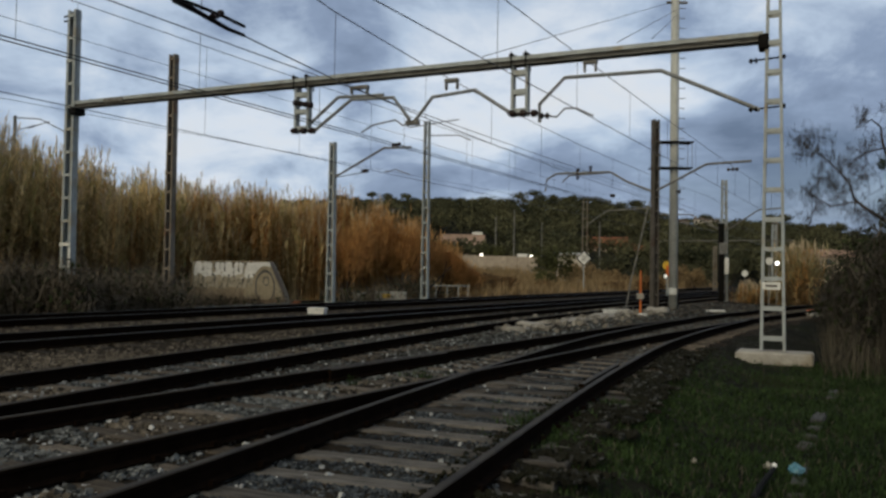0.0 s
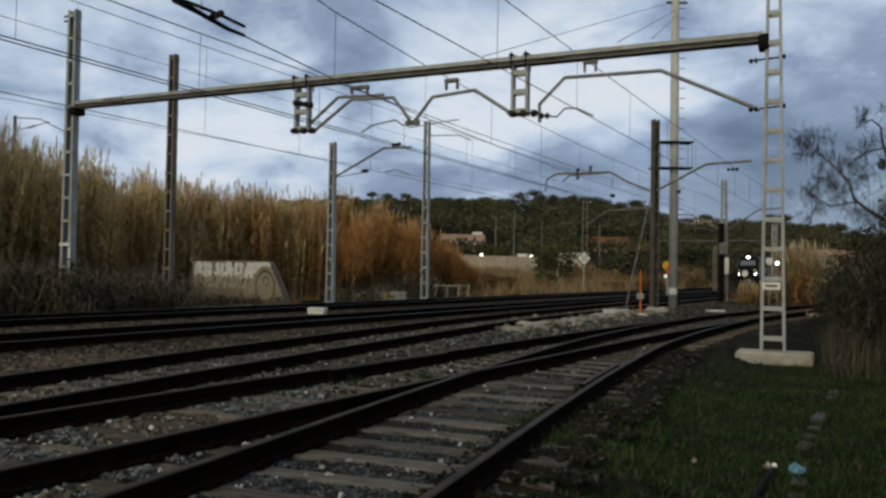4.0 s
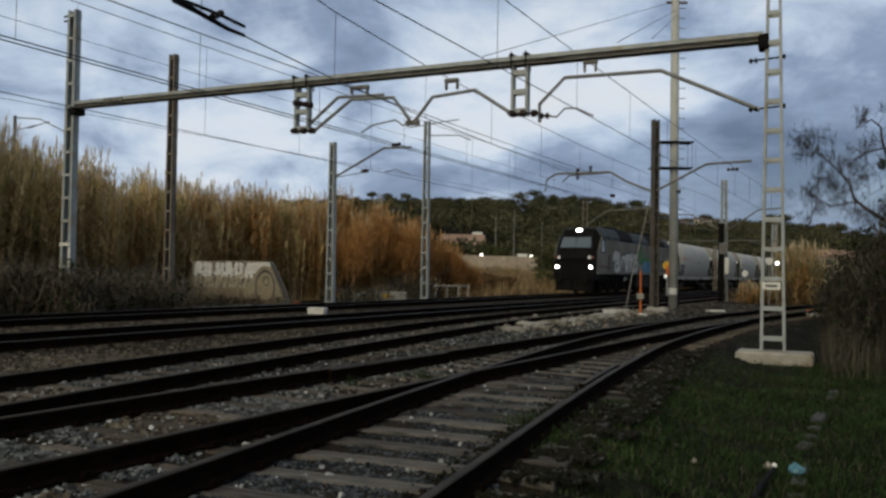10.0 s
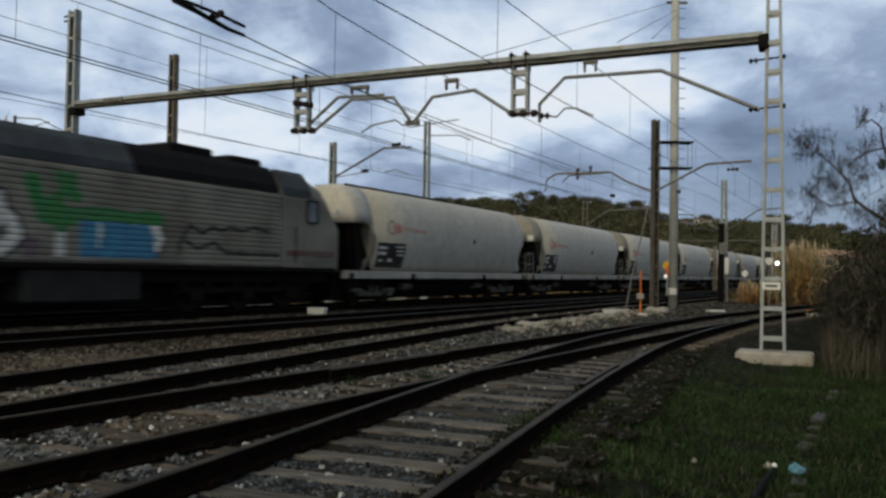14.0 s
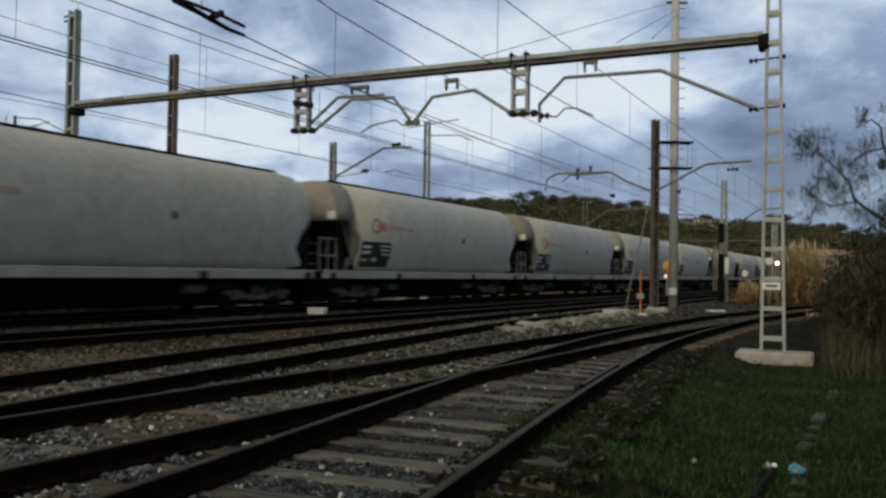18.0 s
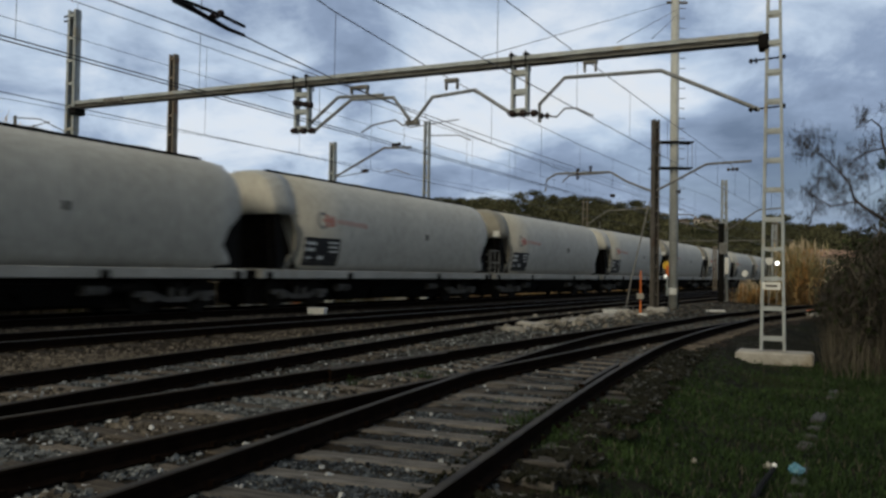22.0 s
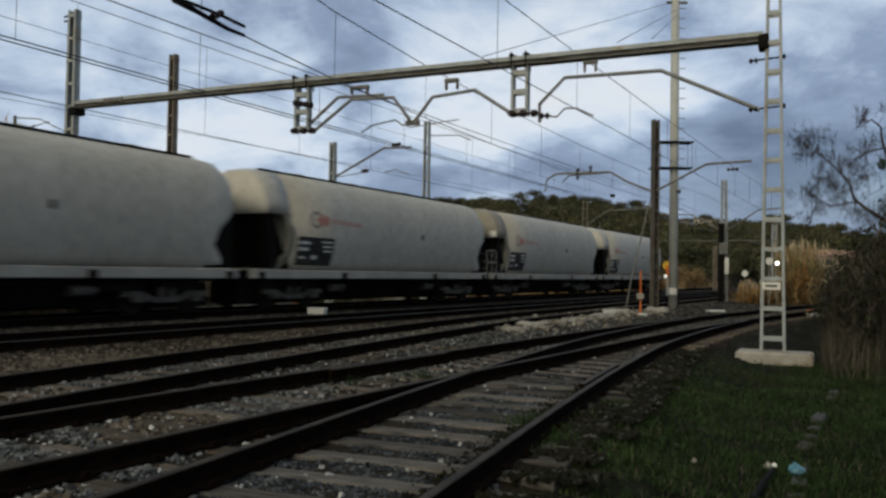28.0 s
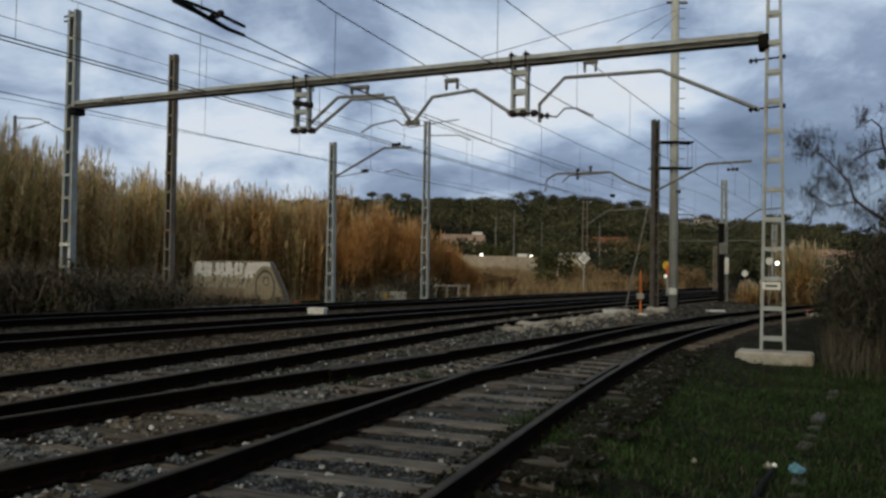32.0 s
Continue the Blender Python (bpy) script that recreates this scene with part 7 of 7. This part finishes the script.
def make_dark_post():
    t = thing("signal_post", "dark iron signal post with pale panels", "signal", pose(17.0, 50.0, -0.5))
    part("post", Mesh().box(-0.15, 0.15, -0.12, 0.12, 0, 5.1, ch=0.02), DARK, t)
    part("panel", Mesh().box(0.17, 0.4, -0.2, -0.14, 2.0, 3.0, ch=0.02), WHITE, t, "pale panel")
    part("panel", Mesh().box(-0.2, 0.3, -0.2, -0.14, 3.2, 3.9, ch=0.02), DULL, t)
    part("ladder", Mesh().tube([(0.3, 0, 0), (0.3, 0, 5.0)], 0.03, 5), DULL, t)
    for k in range(12):
        part("rung", Mesh().tube([(0.15, 0, 0.5 + k * 0.38), (0.3, 0, 0.5 + k * 0.38)], 0.018, 4), DULL, t)


make_dark_post()


def make_round_sign(x, y, r, label, col, h):
    t = thing("round_sign", label, "sign", pose(x, y, -0.5))
    part("post", Mesh().tube([(0, 0.04, 0), (0, 0.04, h)], 0.03, 6), DULL, t)
    part("board", Mesh().disc((0, 0, h), (0, 1, 0), r, 0.03, 18), col, t)


make_round_sign(14.68, 36.8, 0.17, "pale round track sign on a thin post", WHITE, 2.55)
WHITEL = glow("white_signal_glow", (1.0, 0.97, 0.9), 2.5)
t = thing("track_lamp", "small lit white lamp on a thin post", "lamp", pose(15.06, 36.9, -0.5))
part("post", Mesh().tube([(0, 0, 0), (0, 0, 2.42)], 0.025, 6), DULL, t)
part("housing", Mesh().box(-0.12, 0.12, -0.03, 0.1, 2.36, 2.56, ch=0.03), DARK, t)
part("lens", Mesh().disc((0, -0.045, 2.46), (0, 1, 0), 0.09, 0.03, 12), WHITEL, t, "lit white lens")
make_round_sign(28.6, 77.5, 0.3, "small pale round sign beyond the tracks", WHITE, 2.2)

# low rail beside the far mast
t = thing("hand_rail", "low grey pipe railing beside the mast", "railing", pose(-0.6, 51.2, -0.45))
for x in (0.2, 0.9, 1.6, 2.2):
    part("upright", Mesh().tube([(x, 0, 0), (x, 0, 0.95)], 0.03, 6), GALV, t)
part("top_rail", Mesh().tube([(0, 0, 0.95), (2.3, 0, 0.95)], 0.035, 6), GALV, t)

# broken kerb in the grass
t = thing("kerb", "sunken grey stone kerb in the grass", "kerb", kind="structure")
rngk = random.Random(4)
KERBLINE = [(6.91, 3.0), (8.26, 3.63), (10.07, 4.6), (12.91, 6.17)]
for i in range(19):
    y = 6.9 + 6.0 * i / 18
    x = lerp_table(KERBLINE, y)
    if i in (4, 8, 14):
        continue
    ms = Mesh().box(-0.07, 0.07, -0.15, 0.15, -0.1, 0.075, ch=0.012)
    ob = part("kerb_stone", ms, KERBP if i in (1, 2, 9, 10, 11, 17, 18) else KERBM, t)
    ob.matrix_basis = pose(x, y, ground_z(x, y) + rngk.uniform(-0.085, -0.03) + (0.03 if i in (1, 10, 18) else 0.0), rngk.uniform(-6, 6), rngk.uniform(-9, 9), -29 + rngk.uniform(-6, 6))


def crumple(name, label, cat, x, y, w, material, seed):
    rng = random.Random(seed)
    ms = Mesh()
    rings = []
    for i in range(5):
        z = w * 0.55 * i / 4
        k = math.sin(math.pi * (0.2 + 0.75 * i / 4))
        rings.append([Vector((w * 0.55 * k * math.cos(a) * rng.uniform(0.7, 1.15), w * 0.4 * k * math.sin(a) * rng.uniform(0.7, 1.15), z + rng.uniform(-0.02, 0.02))) for a in (2 * math.pi * j / 9 for j in range(9))])
    ms.loft(rings)
    lone(name, ms, material, label, cat, m=pose(x, y, ground_z(x, y) + 0.02, 0, 0, rng.uniform(0, 90)))


crumple("plastic_bag", "crumpled pale blue plastic bag in the grass", "bag", 3.2, 7.4, 0.17, BLUEP, 1)
crumple("paper_scrap", "crumpled pinkish paper scrap in the grass", "litter", 3.02, 7.6, 0.09, PALE, 2)
crumple("plastic_bag", "white plastic bag at the edge of the grass", "bag", 1.85, 5.55, 0.2, WHITE, 3)
crumple("paper_scrap", "small white paper scrap in the grass", "litter", 2.25, 7.3, 0.045, PALE, 4)
t = thing("black_stick", "thin black stick with a pale tip lying in the grass", "stick", pose(2.47, 6.5, ground_z(2.47, 6.5) + 0.03, 0, 0, 0))
part("stick", Mesh().tube([(0, 0, 0), (0.22, 0.38, 0.03), (0.5, 0.82, 0.06)], 0.03, 8, 0.02), DARK, t)
part("tip", Mesh().tube([(0.5, 0.82, 0.06), (0.515, 0.85, 0.09)], 0.02, 8), WHITE, t, "pale tip")


# ---- buildings and walls behind the field ----
STUCCO = mat("pink_stucco", (0.74, 0.54, 0.44), (0.6, 0.44, 0.36), 0.9, scale=0.3, fine=3, bump=0.1)
ROOFB = mat("brown_roof", (0.15, 0.10, 0.075), (0.10, 0.07, 0.055), 0.9, scale=0.5, fine=5, bump=0.2)
ROOFO = mat("terracotta_roof", (0.34, 0.13, 0.066), (0.23, 0.09, 0.05), 0.9, scale=0.5, fine=5, bump=0.2)
PINKR = mat("faded_pink_roof", (0.34, 0.22, 0.165), (0.22, 0.15, 0.11), 0.9, scale=0.5, fine=5, bump=0.2)
WALLG = mat("grey_wall", (0.41, 0.345, 0.275), (0.29, 0.24, 0.19), 0.9, scale=0.15, fine=2, bump=0.2)
CREAM = mat("cream_wall", (0.62, 0.56, 0.48), (0.52, 0.46, 0.4), 0.9, scale=0.3, fine=3, bump=0.1)


def house(name, label, x, y, z, w, d, h, wallm, roofm, nwin, turn=0.0, ridge=2.0, group="houses"):
    t = thing(name, label, "building", pose(x, y, z, 0, 0, turn), group)
    part("wall", Mesh().box(-w / 2, w / 2, -d / 2, d / 2, -3, h), wallm, t)
    r = Mesh().loft([[Vector((xx, yy, zz)) for yy, zz in ((-d / 2 - 0.5, h + 0.01), (0, h + ridge), (d / 2 + 0.5, h + 0.01))] for xx in (-w / 2 - 0.4, w / 2 + 0.4)])
    part("roof", r, roofm, t)
    for i in range(nwin):
        xx = -w / 2 + w * (i + 0.5) / nwin
        wd = part("window", Mesh().box(xx - 0.5, xx + 0.5, -d / 2 - 0.03, -d / 2 + 0.1, h * 0.35, h * 0.8), PANE, t)
        part("sill", Mesh().box(xx - 0.6, xx + 0.6, -d / 2 - 0.15, -d / 2 - 0.031, h * 0.35 - 0.12, h * 0.35), wallm, wd)
    return t


house("long_shed", "long low building with pink walls and a faded pink roof", 5.2, 222, 7.0, 11.5, 8, 2.7, STUCCO, PINKR, 4, -3, 2.2)
small_box("roof_tank", "white tank standing behind the pink building", "tank", 9.6, 230, 11.9, 2.8, 2, 1.0, WHITE)
house("house", "house with a terracotta roof below the hill", 47.0, 240, 7.0, 13, 8, 2.4, STUCCO, ROOFO, 4, -8, 3.2)
house("house", "house with a terracotta roof below the hill", 58.0, 246, 6.4, 9, 8, 2.6, STUCCO, ROOFO, 3, 5, 2.0)
for i, (x, y, w) in enumerate(((124, 398, 4), (130, 400, 5), (136.5, 402, 4.5), (117, 400, 3.5))):
    house("house", "pale house among the trees on the hill", x, y, 26.6 - 0.3 * i, w, 5, 2.6, CREAM, ROOFB, 2, -12 + 7 * i, 1.0)
for i, (x, y, w) in enumerate(((93.0, 185, 9), (104, 188, 10), (83, 182, 7))):
    house("house", "low house with a faded tiled roof beyond the undergrowth", x, y, 3.6, w, 7, 2.6, WALLG, PINKR, 3, -20, 1.7)
t = thing("retaining_wall", "long grey concrete retaining wall behind the field", "wall", kind="structure")
for i in range(8):
    x0, x1 = 2.2 + i * 1.6, 2.2 + (i + 1) * 1.6 - 0.03
    top, bot = 4.2 - 0.02 * i, -1.2
    ms = Mesh().box(x0, x1, 129.6, 130.4, bot, top, ch=0.03)
    part("wall_panel", ms, WALLG, t)
part("ledge", Mesh().loft([[Vector((x, y, z)) for y, z in ((128.6, zb), (129.58, zb), (129.58, zb + 0.3), (128.6, zb + 0.3))] for x, zb in ((2.2, 2.1), (15.2, 1.45))]), CONCRETE, t, "sloping pale ledge")
house("shed", "pale low shed with a white flat roof", 18.2, 116, 1.6, 3.6, 4, 2.6, CREAM, WHITE, 0, 0, 0.25)
t = thing("white_van", "white van parked behind the wall", "van", pose(13.2, 133, 3.0))
part("body", Mesh().loft([[Vector((x, y, z)) for x, z in ((-1.0, 0.3), (1.1, 0.3), (1.1, 0.9), (0.7, 1.6), (-1.0, 1.65))] for y in (0, 1.7)]), WHITE, t)
part("window", Mesh().add([(0.75, -0.01, 1.0), (1.05, -0.01, 1.0), (0.72, -0.01, 1.5), (0.4, -0.01, 1.5)], [(0, 1, 2, 3)]), PANE, t)
for x in (-0.6, 0.7):
    part("wheel", Mesh().disc((x, 0.05, 0.32), (0, 1, 0), 0.32, 0.2), DARK, t)
LIGHTP = glow("street_lamp_glow", (1.0, 0.93, 0.8), 6.0)
for x, y, z in ((6.2, 131, 5.0), (14.2, 131.5, 5.0), (17.5, 170, 6.0)):
    t = thing("street_lamp", "distant street lamp on a thin post", "street lamp", pose(x, y, -0.8), "street lamps")
    part("post", Mesh().tube([(0, 0, 0), (0, 0, z)], 0.09, 6), DULL, t)
    part("lantern", Mesh().box(-0.16, 0.16, -0.15, 0.15, z, z + 0.2, ch=0.04), LIGHTP if z < 5.5 else DULL, t)
for x, y, h in ((9.0, 140, 12.0), (28.7, 150, 12.0), (13.0, 150, 14), (20.5, 170, 13)):
    t = thing("utility_pole", "thin far utility pole below the hill", "pole", pose(x, y, -0.9), "utility poles")
    part("post", Mesh().tube([(0, 0, 0), (0, 0, h)], 0.16, 6, 0.1), DULL, t)


motions()
